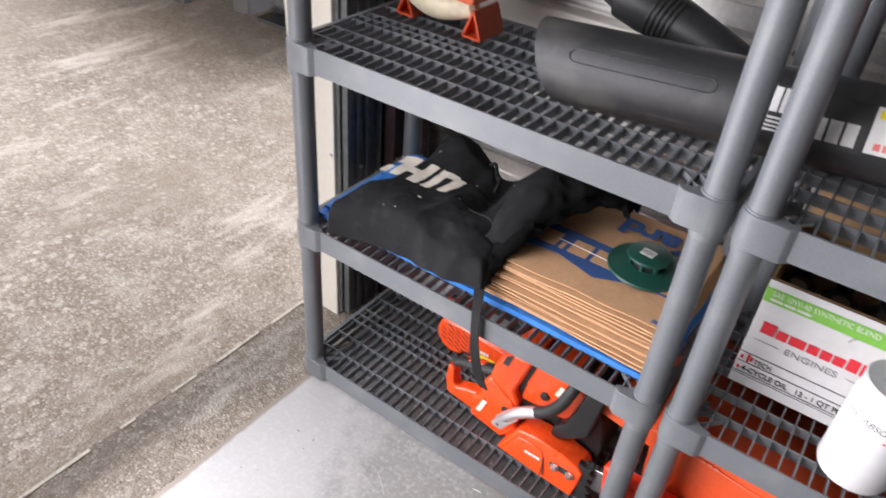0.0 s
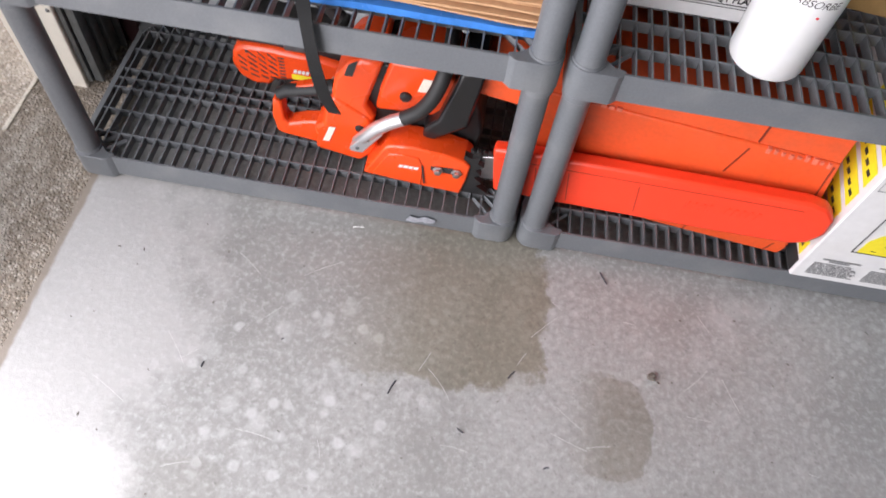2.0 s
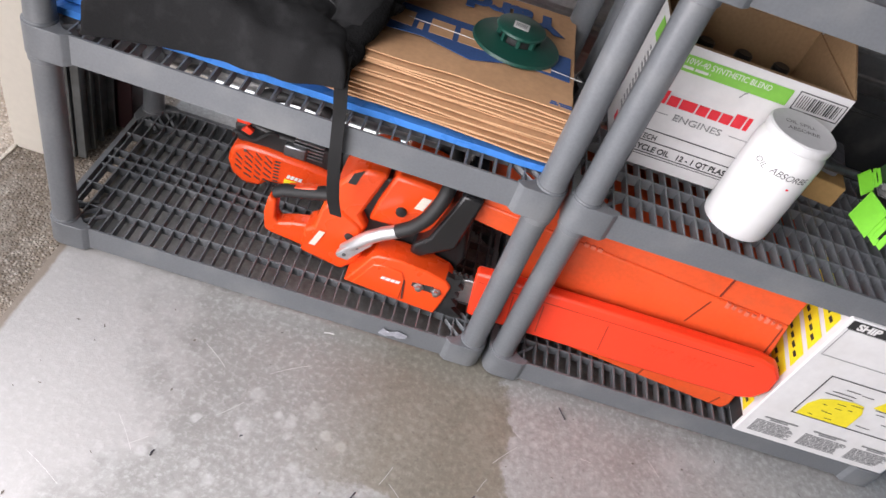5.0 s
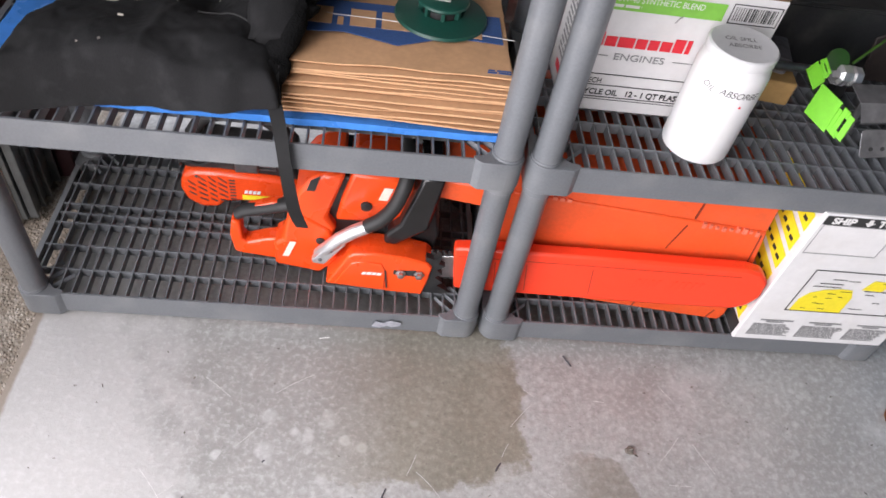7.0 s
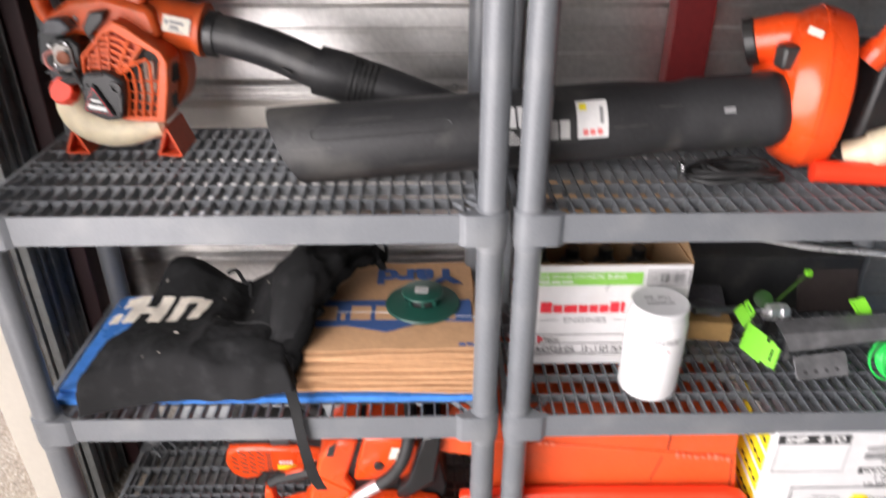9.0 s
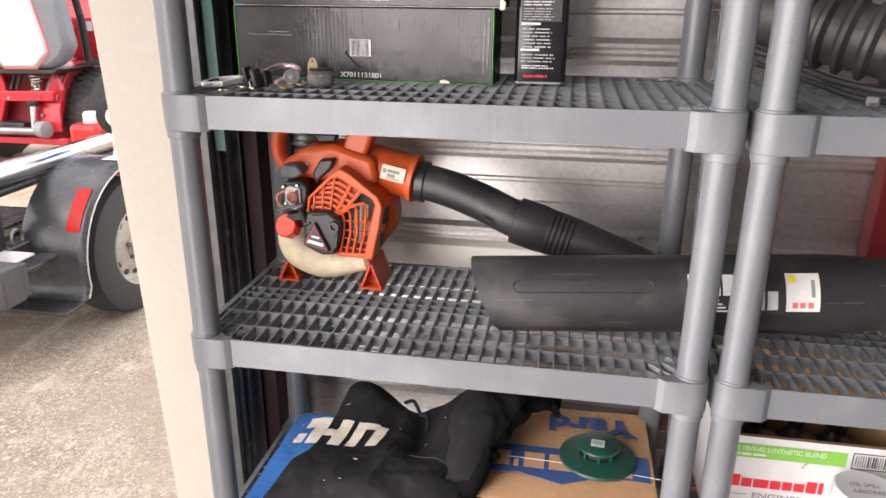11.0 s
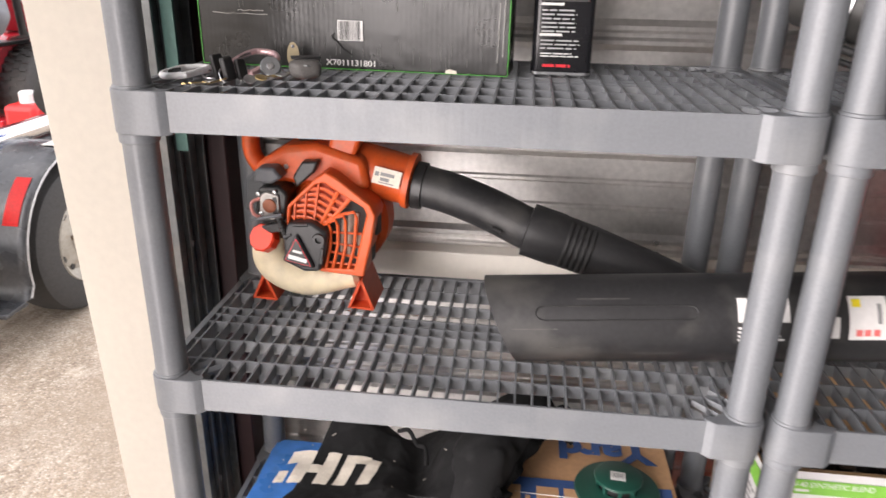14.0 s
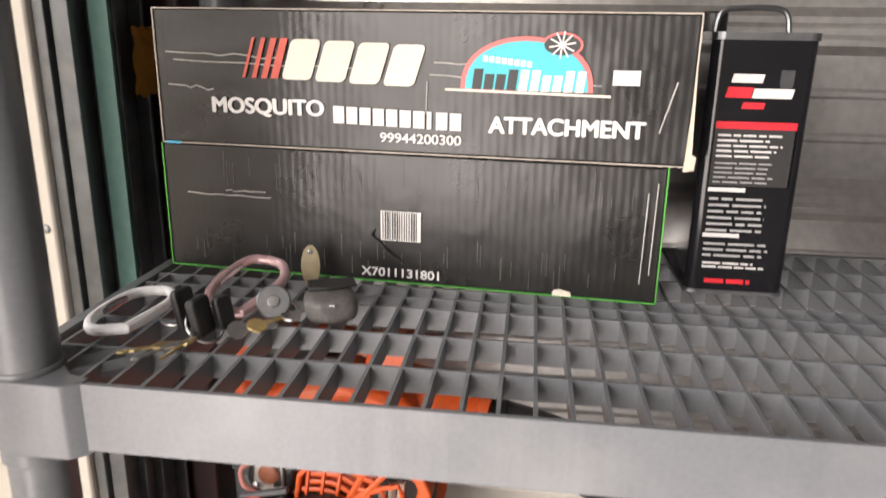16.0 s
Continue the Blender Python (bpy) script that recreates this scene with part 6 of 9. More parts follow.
    for a, c in (((-0.776, 1.136), (-0.771, 1.172)), ((-0.757, 1.139), (-0.750, 1.192)), ((-0.739, 1.139), (-0.727, 1.211)), ((-0.729, 1.130), (-0.694, 1.196)), ((-0.713, 1.137), (-0.673, 1.184))):
        p("guard_slat", ntube([(a[0], y, a[1]), (c[0], y, c[1])], 0.0027, 6, flat=1.5), ORANGE_OLD, parent=grille)
    for f in (0.12, 0.34, 0.56, 0.78):
        a, c = Vector((-0.729 + 0.035 * f, y, 1.130 + 0.066 * f)), Vector((-0.713 + 0.040 * f, y, 1.137 + 0.047 * f - 0.004))
        p("guard_slat", ntube([a, c], 0.0019, 6, flat=1.8), ORANGE_OLD, parent=grille)
    # pale cylinder fins and the bars in front of them
    fin = mat("dusty_cylinder_metal", (0.46, 0.38, 0.32), 0.55, 0.2, var=0.35, fine=60, bump=0.15)
    for k, (x, z0, z1) in enumerate(((-0.694, 1.075, 1.138), (-0.682, 1.066, 1.150), (-0.671, 1.094, 1.152), (-0.664, 1.060, 1.110))):
        p("cooling_fin", ntube([(x, y + 0.020, z0), (x + 0.005, y + 0.020, z1)], 0.0048, 8), fin, parent=grille)
    for (x0, z0), (x1, z1), (x2, z2), (x3, z3) in (((-0.722, 1.047), (-0.711, 1.096), (-0.711, 1.136), (-0.728, 1.129)), ((-0.709, 1.047), (-0.697, 1.097), (-0.697, 1.143), (-0.724, 1.137)), ((-0.695, 1.046), (-0.683, 1.095), (-0.683, 1.153), (-0.716, 1.142)), ((-0.681, 1.046), (-0.667, 1.095), (-0.663, 1.160), (-0.710, 1.148))):
        p("guard_bar", ntube([(x0, y, z0), (x1, y - 0.002, z1), (x2 + 0.001, y - 0.002, z2 - 0.010), (x2 - 0.003, y - 0.001, z2), (x3, y + 0.002, z3)], 0.0030, 7), ORANGE_OLD, parent=grille)
    for z0, z1 in ((1.118, 1.118), (1.099, 1.092), (1.082, 1.070), (1.060, 1.056)):
        p("guard_bar", ntube([(-0.721, y + 0.004, z0), (-0.655, y + 0.004, z1)], 0.0022, 6), ORANGE_OLD, parent=grille)
    st = p("starter", nprism([(-0.793, 1.119), (-0.782, 1.139), (-0.739, 1.143), (-0.710, 1.124), (-0.716, 1.082), (-0.728, 1.049), (-0.756, 1.047), (-0.792, 1.064)], 0.247, 0.290, "y"), DUSTY_BLACK, "dusty black starter cover", bevel=0.006)
    tri = [(-0.765, 1.121), (-0.792, 1.071), (-0.735, 1.059)]
    cx, cz = sum(q[0] for q in tri) / 3, sum(q[1] for q in tri) / 3

    def blunt(k, cut=0.16):
        pts = []
        for j in range(3):
            q, before, after = Vector(tri[j]), Vector(tri[j - 1]), Vector(tri[(j + 1) % 3])
            pts += [q.lerp(before, cut), q.lerp(before, cut * 0.3).lerp(q.lerp(after, cut * 0.3), 0.5), q.lerp(after, cut)]
        return [(cx + (q[0] - cx) * k, cz + (q[1] - cz) * k) for q in pts]
    p("boss", nprism(blunt(1.08), 0.2385, 0.250, "y"), DUSTY_BLACK, parent=st, bevel=0.003)
    p("emblem", nprism(blunt(0.86, 0.10), 0.2376, 0.2392, "y"), RED_PRINT, "thin red outline of a triangular emblem", parent=st, smooth=False)
    p("emblem_field", nprism(blunt(0.80, 0.10), 0.2370, 0.2384, "y"), BLACK_PLASTIC, parent=st, smooth=False)
    p("emblem_bar", nprism([(-0.7725, 1.090), (-0.7555, 1.0865), (-0.7545, 1.0905), (-0.7710, 1.0940)], 0.2362, 0.2374, "y"), WHITE_PRINT, parent=st, smooth=False)
    p("emblem_bar", nprism([(-0.7815, 1.0775), (-0.7480, 1.0700), (-0.7465, 1.0765), (-0.7790, 1.0845)], 0.2362, 0.2374, "y"), WHITE_PRINT, parent=st, smooth=False)
    p("rope_guide", nlathe([(0.010, 0), (0.012, 0.003), (0.011, 0.006), (0.006, 0.006), (0.005, 0.001)], 18, along((-0.726, 0.2475, 1.112), (-0.726, 0.2, 1.112)), caps=False), BLACK_PLASTIC, parent=st)
    for q0, q1 in (((-0.790, 1.112), (-0.776, 1.118)), ((-0.772, 1.136), (-0.745, 1.138)), ((-0.720, 1.095), (-0.724, 1.066))):
        p("cover_ridge", ntube([(q0[0], 0.2465, q0[1]), (q1[0], 0.2465, q1[1])], 0.0030, 6), BLACK_PLASTIC, parent=st)
    p("upper_body", nprism([(-0.862, 1.205), (-0.850, 1.232), (-0.80, 1.262), (-0.74, 1.270), (-0.655, 1.245), (-0.645, 1.19), (-0.72, 1.19), (-0.80, 1.196), (-0.845, 1.19)], 0.300, 0.385, "y"), ORANGE_OLD, bevel=0.012)
    p("handle", ntube(spline([(-0.852, 0.342, 1.205), (-0.872, 0.342, 1.240), (-0.868, 0.342, 1.285), (-0.835, 0.342, 1.304), (-0.78, 0.342, 1.306), (-0.72, 0.342, 1.302), (-0.672, 0.342, 1.302)]), 0.0195, 16, flat=0.8), ORANGE_OLD, "orange looped handle")
    p("handle_strut", nprism([(-0.735, 1.212), (-0.690, 1.200), (-0.650, 1.312), (-0.708, 1.314)], 0.312, 0.372, "y"), ORANGE_OLD, bevel=0.008)
    p("trigger", nprism([(-0.79, 1.285), (-0.74, 1.285), (-0.745, 1.270), (-0.78, 1.268)], 0.33, 0.355, "y"), BLACK_PLASTIC, bevel=0.003)
    p("screw", nlathe([(0.005, 0), (0.004, 0.002)], 10, along((-0.795, 0.2995, 1.228), (-0.795, 0.2, 1.228))), STEEL)
    p("spark_cap", nprism([(-0.772, 1.195), (-0.738, 1.225), (-0.730, 1.245), (-0.760, 1.243), (-0.778, 1.215)], 0.278, 0.302, "y"), BLACK_PLASTIC, bevel=0.004)
    ca = p("carburettor", nprism([(-0.848, 1.150), (-0.838, 1.195), (-0.80, 1.200), (-0.785, 1.185), (-0.792, 1.135), (-0.835, 1.128)], 0.268, 0.325, "y"), BLACK_PLASTIC, "black carburettor block", bevel=0.005)
    p("muffler_guard", nprism([(-0.878, 1.145), (-0.868, 1.205), (-0.845, 1.225), (-0.815, 1.222), (-0.83, 1.195), (-0.848, 1.135)], 0.29, 0.38, "y"), mat("dark_grey_plastic", (0.06, 0.065, 0.07), 0.5, bump=0.1), bevel=0.006)
    p("carburettor_flange", nprism([(-0.838, 1.146), (-0.834, 1.184), (-0.822, 1.190), (-0.800, 1.184), (-0.800, 1.146), (-0.815, 1.137)], 0.2625, 0.270, "y"), mat("cast_alloy", (0.42, 0.40, 0.38), 0.45, 0.8, var=0.3, fine=70, bump=0.15), "oily cast alloy flange", parent=ca, bevel=0.002)
    p("choke_plate", nlathe([(0.0125, 0), (0.0125, 0.003), (0.010, 0.0045), (0.003, 0.005)], 20, along((-0.817, 0.2630, 1.165), (-0.817, 0.2, 1.165))), mat("rusty_brown_plate", (0.24, 0.075, 0.035), 0.5, 0.2, var=0.3, bump=0.15), parent=ca)
    p("intake_opening", nprism([(-0.812, 1.148), (-0.803, 1.150), (-0.804, 1.182), (-0.811, 1.180)], 0.2612, 0.264, "y"), BLACK_PLASTIC, parent=ca, smooth=False)
    p("fuel_line", ntube(spline([(-0.836, 0.270, 1.176), (-0.850, 0.262, 1.168), (-0.846, 0.258, 1.150), (-0.832, 0.262, 1.140)], 4), 0.0032, 8), mat("clear_pink_line", (0.62, 0.25, 0.22), 0.35, bump=0), parent=ca)
    for q in ((-0.833, 1.150), (-0.806, 1.190), (-0.836, 1.186)):
        p("screw", nlathe([(0.0042, 0), (0.0040, 0.003), (0.002, 0.004)], 8, along((q[0], 0.2625, q[1]), (q[0], 0.2, q[1]))), STEEL, parent=ca)
    p("top_cover", nprism([(-0.845, 1.206), (-0.838, 1.232), (-0.806, 1.234), (-0.792, 1.216), (-0.812, 1.204)], 0.262, 0.300, "y"), mat("grey_weathered_plastic", (0.10, 0.105, 0.115), 0.5, bump=0.15), "weathered grey cover", bevel=0.005)
    p("choke_lever", ntube([(-0.850, 0.255, 1.138), (-0.826, 0.250, 1.146), (-0.792, 0.252, 1.153)], [0.003, 0.0055, 0.006], 8, flat=0.6), bpy.data.materials["grey_weathered_plastic"], "grey choke lever")
    bm = bmesh.new()
    hp_ = spline([(-0.800, 0.255, 1.144), (-0.792, 0.250, 1.128), (-0.786, 0.252, 1.108)], 8)
    tube(bm, hp_, [0.0052 + 0.0012 * (k % 2) for k in range(len(hp_))], 10)
    p("bellows", bm, BLACK_RUBBER, "short ribbed rubber boot")
    p("primer", nprism([(-0.838, 1.123), (-0.80, 1.135), (-0.775, 1.120), (-0.82, 1.112)], 0.262, 0.278, "y"), BLACK_PLASTIC, bevel=0.003)
    p("tank", ntube(spline([(-0.828, 0.300, 1.100), (-0.838, 0.300, 1.065), (-0.822, 0.305, 1.030), (-0.775, 0.310, 1.008), (-0.72, 0.312, 1.010), (-0.672, 0.315, 1.020)], 6), [0.024 + 0.013 * math.sin(math.pi * min(1.0, k / 26)) - (0.012 if k == 30 else 0) for k in range(31)], 24, flat=0.85), TANK, "translucent yellowed fuel tank")
    bm = bmesh.new()
    m = along((-0.832, 0.290, 1.090), (-0.845, 0.235, 1.118))
    lathe(bm, [(0.025, 0.006), (0.0265, 0.010), (0.0265, 0.027), (0.023, 0.031), (0.0, 0.031)], 20, m)
    for v in bm.verts:
        q = m.inverted() @ v.co
        if q.xy.length > 0.024 and round(math.atan2(q.y, q.x) / (math.pi / 10)) % 2:
            v.co = m @ Vector((q.x * 0.94, q.y * 0.94, q.z))
    p("fuel_cap", bm, RED_PLASTIC, "red knurled fuel cap", smooth=False)
    for x0, z0, y0 in ((-0.853, 1.012, 0.300), (-0.662, 1.020, 0.285)):
        bm = bmesh.new()
        for a, c in (((x0 - 0.024, 0.9612), (x0, z0)), ((x0 + 0.022, 0.9612), (x0, z0)), ((x0 - 0.024, 0.9622), (x0 + 0.022, 0.9622))):
            d = Vector((c[0] - a[0], c[1] - a[1])).normalized() * 0.0025
            nrm = (-d.y, d.x)
            prism(bm, [(a[0] - nrm[0], a[1] - min(0, nrm[1])), (c[0] - nrm[0], c[1] - nrm[1]), (c[0] + nrm[0], c[1] + nrm[1]), (a[0] + nrm[0], a[1] + max(0, nrm[1]))], y0, y0 + 0.095, "y")
        prism(bm, [(x0 - 0.022, 0.9615), (x0, z0), (x0 + 0.020, 0.9615)], y0 + 0.03, y0 + 0.034, "y")
        p("foot", bm, mat("red_orange_foot", (0.60, 0.075, 0.02), 0.45, var=0.1, bump=0.05) if x0 < -0.8 else bpy.data.materials["red_orange_foot"], "triangular orange foot", smooth=False)
    p("outlet", nlathe([(0.050, -0.03), (0.048, 0.04), (0.0455, 0.086), (0.052, 0.088), (0.0525, 0.099), (0.044, 0.101)], 32, along((-0.672, 0.368, 1.212), (-0.575, 0.360, 1.194))), ORANGE_OLD, "orange outlet neck")
    m = place(b, face((-0.643, 0.3105, 1.2035), (1, 0.03, -0.22), (0.22, 0.25, 1)))
    plates("warning_label", [(0, 0.050, 0, 0.030)], CREAM_PRINT, b, m @ Matrix.Translation((0, 0, 0.004)), "cream warning label", t=0.002)
    plates("label_marks", [(0.003, 0.010, 0.014, 0.022), (0.013, 0.038, 0.016, 0.022), (0.014, 0.030, 0.007, 0.013), (0.012, 0.039, 0.003, 0.005)], GREY_PRINT, b, m @ Matrix.Translation((0, 0, 0.0062)))
    p("tube_collar", nlathe([(0.040, 0), (0.044, 0.003), (0.044, 0.020), (0.038, 0.022)], 32, along((-0.574, 0.362, 1.188), (-0.545, 0.360, 1.184))), BLACK_PLASTIC, "black tube clamp")
    tp = spline([(-0.556, 0.360, 1.187), (-0.50, 0.356, 1.174), (-0.43, 0.350, 1.150), (-0.37, 0.343, 1.124), (-0.335, 0.338, 1.112)], 6)
    p("tube", ntube(tp, [0.0385 + 0.001 * k / len(tp) for k in range(len(tp))], 28), DUSTY_BLACK, "curved black blower tube")
    a, c = Vector((-0.362, 0.342, 1.120)), Vector((-0.02, 0.300, 1.030))
    nz = p("nozzle", nlathe([(0.040, 0), (0.049, 0.002), (0.049, 0.060), (0.0475, 0.064), (0.046, 0.12), (0.036, 0.24), (0.026, 0.345), (0.022, 0.345), (0.03, 0.25)], 28, along(a, c), caps=False), DUSTY_BLACK, "tapered black nozzle")
    ax = (c - a).normalized()
    across = ax.cross(Vector((0, 0, 1))).normalized()
    if across.y > 0:
        across = -across
    over = across.cross(ax).normalized()
    if over.z < 0:
        over = -over
    for k in range(5):
        # ridges moulded round the near side only
        o = a + ax * (0.076 + 0.0105 * k)
        p("grip_ridge", ntube([o + 0.0465 * (math.cos(radians(w)) * across + math.sin(radians(w)) * over) for w in range(-50, 75, 8)], [0.0032 + 0.0012 * (q % 4 != 0) for q in range(16)], 8), BLACK_RUBBER, parent=nz)
    p("latch", ntube([(-0.425, 0.306, 1.130), (-0.408, 0.303, 1.123)], 0.004, 6), BLACK_PLASTIC)


hand_blower()


def shred_vac():
    v = thing("blower_vacuum", (0.2, 0.17, 0.9605), "orange blower vacuum with a wide scuffed black suction tube", "blower vacuum")
    p = world_part(v)
    a, c = Vector((-0.40, 0.150, 1.032)), Vector((0.505, 0.185, 1.088))
    ax = (c - a).normalized()
    m = along(a, c)
    prof = [(0.0705, 0.0), (0.0705, 0.40), (0.0710, 0.59), (0.0700, 0.62), (0.0655, 0.665), (0.063, 0.70), (0.063, 0.715), (0.0675, 0.735), (0.0675, 0.865), (0.0695, 0.870), (0.0695, 0.886), (0.064, 0.902)]
    bm = bmesh.new()
    n = 48
    lathe(bm, prof, n, m, caps=False)
    for q in bm.verts:
        d = (q.co - a).dot(ax)
        if d < 0.02:
            # mouth cut on the slant
            q.co -= ax * (0.028 * ((q.co.z - 1.032) / 0.07) - 0.005)
    ring = [q for q in bm.verts if (q.co - a).dot(ax) < 0.06]
    inner = [bm.verts.new(a + ((q.co - a).dot(ax)) * ax + (q.co - a - (q.co - a).dot(ax) * ax) * 0.95) for q in ring[:n]]
    deep = [bm.verts.new(q.co + ax * 0.45) for q in inner]
    for k in range(n):
        bm.faces.new((ring[k], inner[k], inner[(k + 1) % n], ring[(k + 1) % n]))
        bm.faces.new((inner[k], deep[k], deep[(k + 1) % n], inner[(k + 1) % n]))
    bmesh.ops.recalc_face_normals(bm, faces=bm.faces)
    tb = p("suction_tube", bm, DUSTY_BLACK, "scuffed wide black plastic tube")

    def skin(u0, u1, w0, w1, lift, nu=10, nw=6):
        """A patch of the tube's wall: along u metres, round w degrees from the front, w up."""
        b2 = bmesh.new()
        vs = {}
        side = Vector((0, -1, 0))
        upv = ax.cross(side).normalized() * -1
        if upv.z < 0:
            upv = -upv
        side = upv.cross(ax).normalized()
        if side.y > 0:
            side = -side
        for i in range(nu + 1):
            for k in range(nw + 1):
                u, w = u0 + (u1 - u0) * i / nu, radians(w0 + (w1 - w0) * k / nw)
                vs[i, k] = b2.verts.new(a + ax * u + (0.0708 + lift) * (math.cos(w) * side + math.sin(w) * upv))
        for i in range(nu):
            for k in range(nw):
                b2.faces.new((vs[i, k], vs[i + 1, k], vs[i + 1, k + 1], vs[i, k + 1]))
        return b2
    # long raised rib with round ends
    loop = [(0.070 + 0.014 * math.cos(radians(q)), 32.5 + 9 * math.sin(radians(q))) for q in range(90, 271, 20)] + [(0.286 + 0.014 * math.cos(radians(q)), 32.5 + 9 * math.sin(radians(q))) for q in range(-90, 91, 20)]
    rail_pts = []
    for i in range(len(loop)):
        (u0, w0), (u1, w1) = loop[i], loop[(i + 1) % len(loop)]
        steps = 14 if abs(u1 - u0) > 0.05 else 1
        for k in range(steps):
            u, w = u0 + (u1 - u0) * k / steps, radians(w0 + (w1 - w0) * k / steps)
            side = Vector((0, -1, 0))
            upv = ax.cross(side).normalized()
            upv = -upv if upv.z < 0 else upv
            side = upv.cross(ax).normalized()
            side = -side if side.y > 0 else side
            rail_pts.append(a + ax * u + 0.0709 * (math.cos(w) * side + math.sin(w) * upv))
    p("rib_edge", ntube(rail_pts, 0.0011, 6, closed=True), BLACK_PLASTIC, parent=tb)
    p("rib_edge", skin(0.06, 0.31, -42, -40.5, 0.0011, 16, 1), DUSTY_BLACK, parent=tb)
    for u0, u1, w in ((0.02, 0.09, 12), (0.12, 0.20, 50), (0.05, 0.14, -14), (0.20, 0.27, -24), (0.58, 0.64, 10), (0.66, 0.70, 34)):
        p("scuff", skin(u0, u1, w, w + 1.1, 0.0003, 8, 1), mat("pale_dust", (0.075, 0.072, 0.068), 0.8, var=0.5, scale=60, bump=0.1) if u0 == 0.02 else bpy.data.materials["pale_dust"], "pale scuff", parent=tb)
    p("label_field", skin(0.350, 0.512, -6, 54, 0.0006), BLACK_PRINT, "black label field", parent=tb)
    for u0, u1, w0, w1 in ((0.357, 0.372, 20, 50), (0.375, 0.392, 20, 50), (0.395, 0.410, 20, 50), (0.414, 0.432, 20, 50), (0.444, 0.461, 0, 26), (0.465, 0.482, 0, 26), (0.486, 0.503, 0, 26)):
        p("label_block", skin(u0, u1, w0, w1, 0.0010, 2, 3), WHITE_PRINT, parent=tb)
    for k in range(4):
        p("label_stripe", skin(0.357, 0.425 - 0.006 * k, -3 + 5 * k, -0.5 + 5 * k, 0.0010, 4, 1), WHITE_PRINT, parent=tb)
    p("warning_label", skin(0.516, 0.570, -2, 52, 0.0010), WHITE_PRINT, "white warning label", parent=tb)
    p("warning_sign", skin(0.521, 0.533, 38, 48, 0.0014, 1, 1), YELLOW_PRINT, parent=tb)
    for u in (0.526, 0.538, 0.551):
        p("label_mark", skin(u, u + 0.009, 3, 11, 0.0014, 1, 1), PINK_PRINT, parent=tb)
    p("label_mark", skin(0.556, 0.562, 18, 42, 0.0014, 2, 2), GREY_PRINT, parent=tb)
    p("tab", skin(0.775, 0.795, 18, 27, -0.0030, 1, 2), ALU, parent=tb)
    # fan housing
    fc = Vector((0.570, 0.235, 1.112))
    fx = Vector((1, -0.28, 0)).normalized()
    p("fan_housing", nlathe([(0.05, -0.062), (0.10, -0.058), (0.130, -0.045), (0.146, -0.018), (0.148, 0.0), (0.146, 0.018), (0.136, 0.045), (0.10, 0.058), (0.04, 0.062)], 48, along(fc, fc + fx)), ORANGE, "bright orange fan housing")
    p("housing_seam", nlathe([(0.1475, -0.004), (0.1505, -0.003), (0.1505, 0.003), (0.1475, 0.004)], 48, along(fc, fc + fx), caps=False), ORANGE)
    p("inlet_neck", nlathe([(0.063, 0), (0.066, 0.01), (0.072, 0.05), (0.085, 0.075)], 32, along(c - ax * 0.008, fc - fx * 0.02)), ORANGE)
    p("upper_outlet", ntube([fc + Vector((0.0, 0.0, 0.085)), fc + Vector((-0.055, 0.020, 0.090)), fc + Vector((-0.098, 0.040, 0.078))], [0.050, 0.044, 0.040], 20), ORANGE)
    p("outlet_band", nlathe([(0.040, 0), (0.044, 0.003), (0.044, 0.02), (0.036, 0.022)], 24, along(fc + Vector((-0.095, 0.039, 0.079)), fc + Vector((-0.135, 0.056, 0.064)))), BLACK_PLASTIC)
    p("air_filter", nbox(0.475, 0.525, 0.155, 0.195, 1.165, 1.205), BLACK_PLASTIC, bevel=0.006)
    p("housing_label", nprism([(0.500, 1.232), (0.527, 1.223), (0.529, 1.235), (0.503, 1.244)], 0.143, 0.1455, "y"), CREAM_PRINT, smooth=False)
    p("handle", ntube(spline([(0.635, 0.175, 1.175), (0.665, 0.165, 1.225), (0.672, 0.165, 1.275), (0.655, 0.18, 1.310), (0.60, 0.22, 1.320)]), [0.026] * 4 + [0.022] * 21, 16), ORANGE, "orange curved handle")
    p("stand_bar", ntube([(0.568, 0.140, 0.983), (0.695, 0.118, 0.983)], 0.0215, 20), RED_PLASTIC, "red-orange tubular stand")
    p("engine", nprism([(0.64, 1.00), (0.80, 1.00), (0.82, 1.18), (0.66, 1.19)], 0.16, 0.33, "y"), BLACK_PLASTIC, "black engine housing", bevel=0.012)
    p("tank", ntube(spline([(0.640, 0.165, 1.005), (0.67, 0.14, 1.025), (0.72, 0.13, 1.045), (0.77, 0.14, 1.05)]), [0.026] * 6 + [0.034] * 13, 18), TANK, "whitish fuel tank")
    p("tank_cap", nlathe([(0.018, 0), (0.019, 0.004), (0.019, 0.018), (0.015, 0.02)], 16, along((0.735, 0.105, 1.06), (0.735, 0.07, 1.085))), RED_PLASTIC, "red fuel cap")


shred_vac()
bm = bmesh.new()
pts = []
for k in range(90):
    a = k * 0.42
    pts.append((0.085 * math.cos(a) * (0.8 + 0.25 * math.sin(k * 0.31)), 0.035 * math.sin(a) + 0.01 * math.sin(k * 0.7), 0.012 + 0.010 * (1 + math.sin(k * 0.53))))
tube(bm, spline(pts, 3), 0.0045, 7)
cord = thing("tangled_cable", (0.425, 0.14, 0.9605), "tangled black cord with a metal buckle lying under the tube", "cord")
part("cord", bm, BLACK_RUBBER, cord)
part("buckle", nbox(-0.105, -0.096, -0.012, 0.012, 0.012, 0.040), STEEL, cord, "small metal buckle", bevel=0.002)

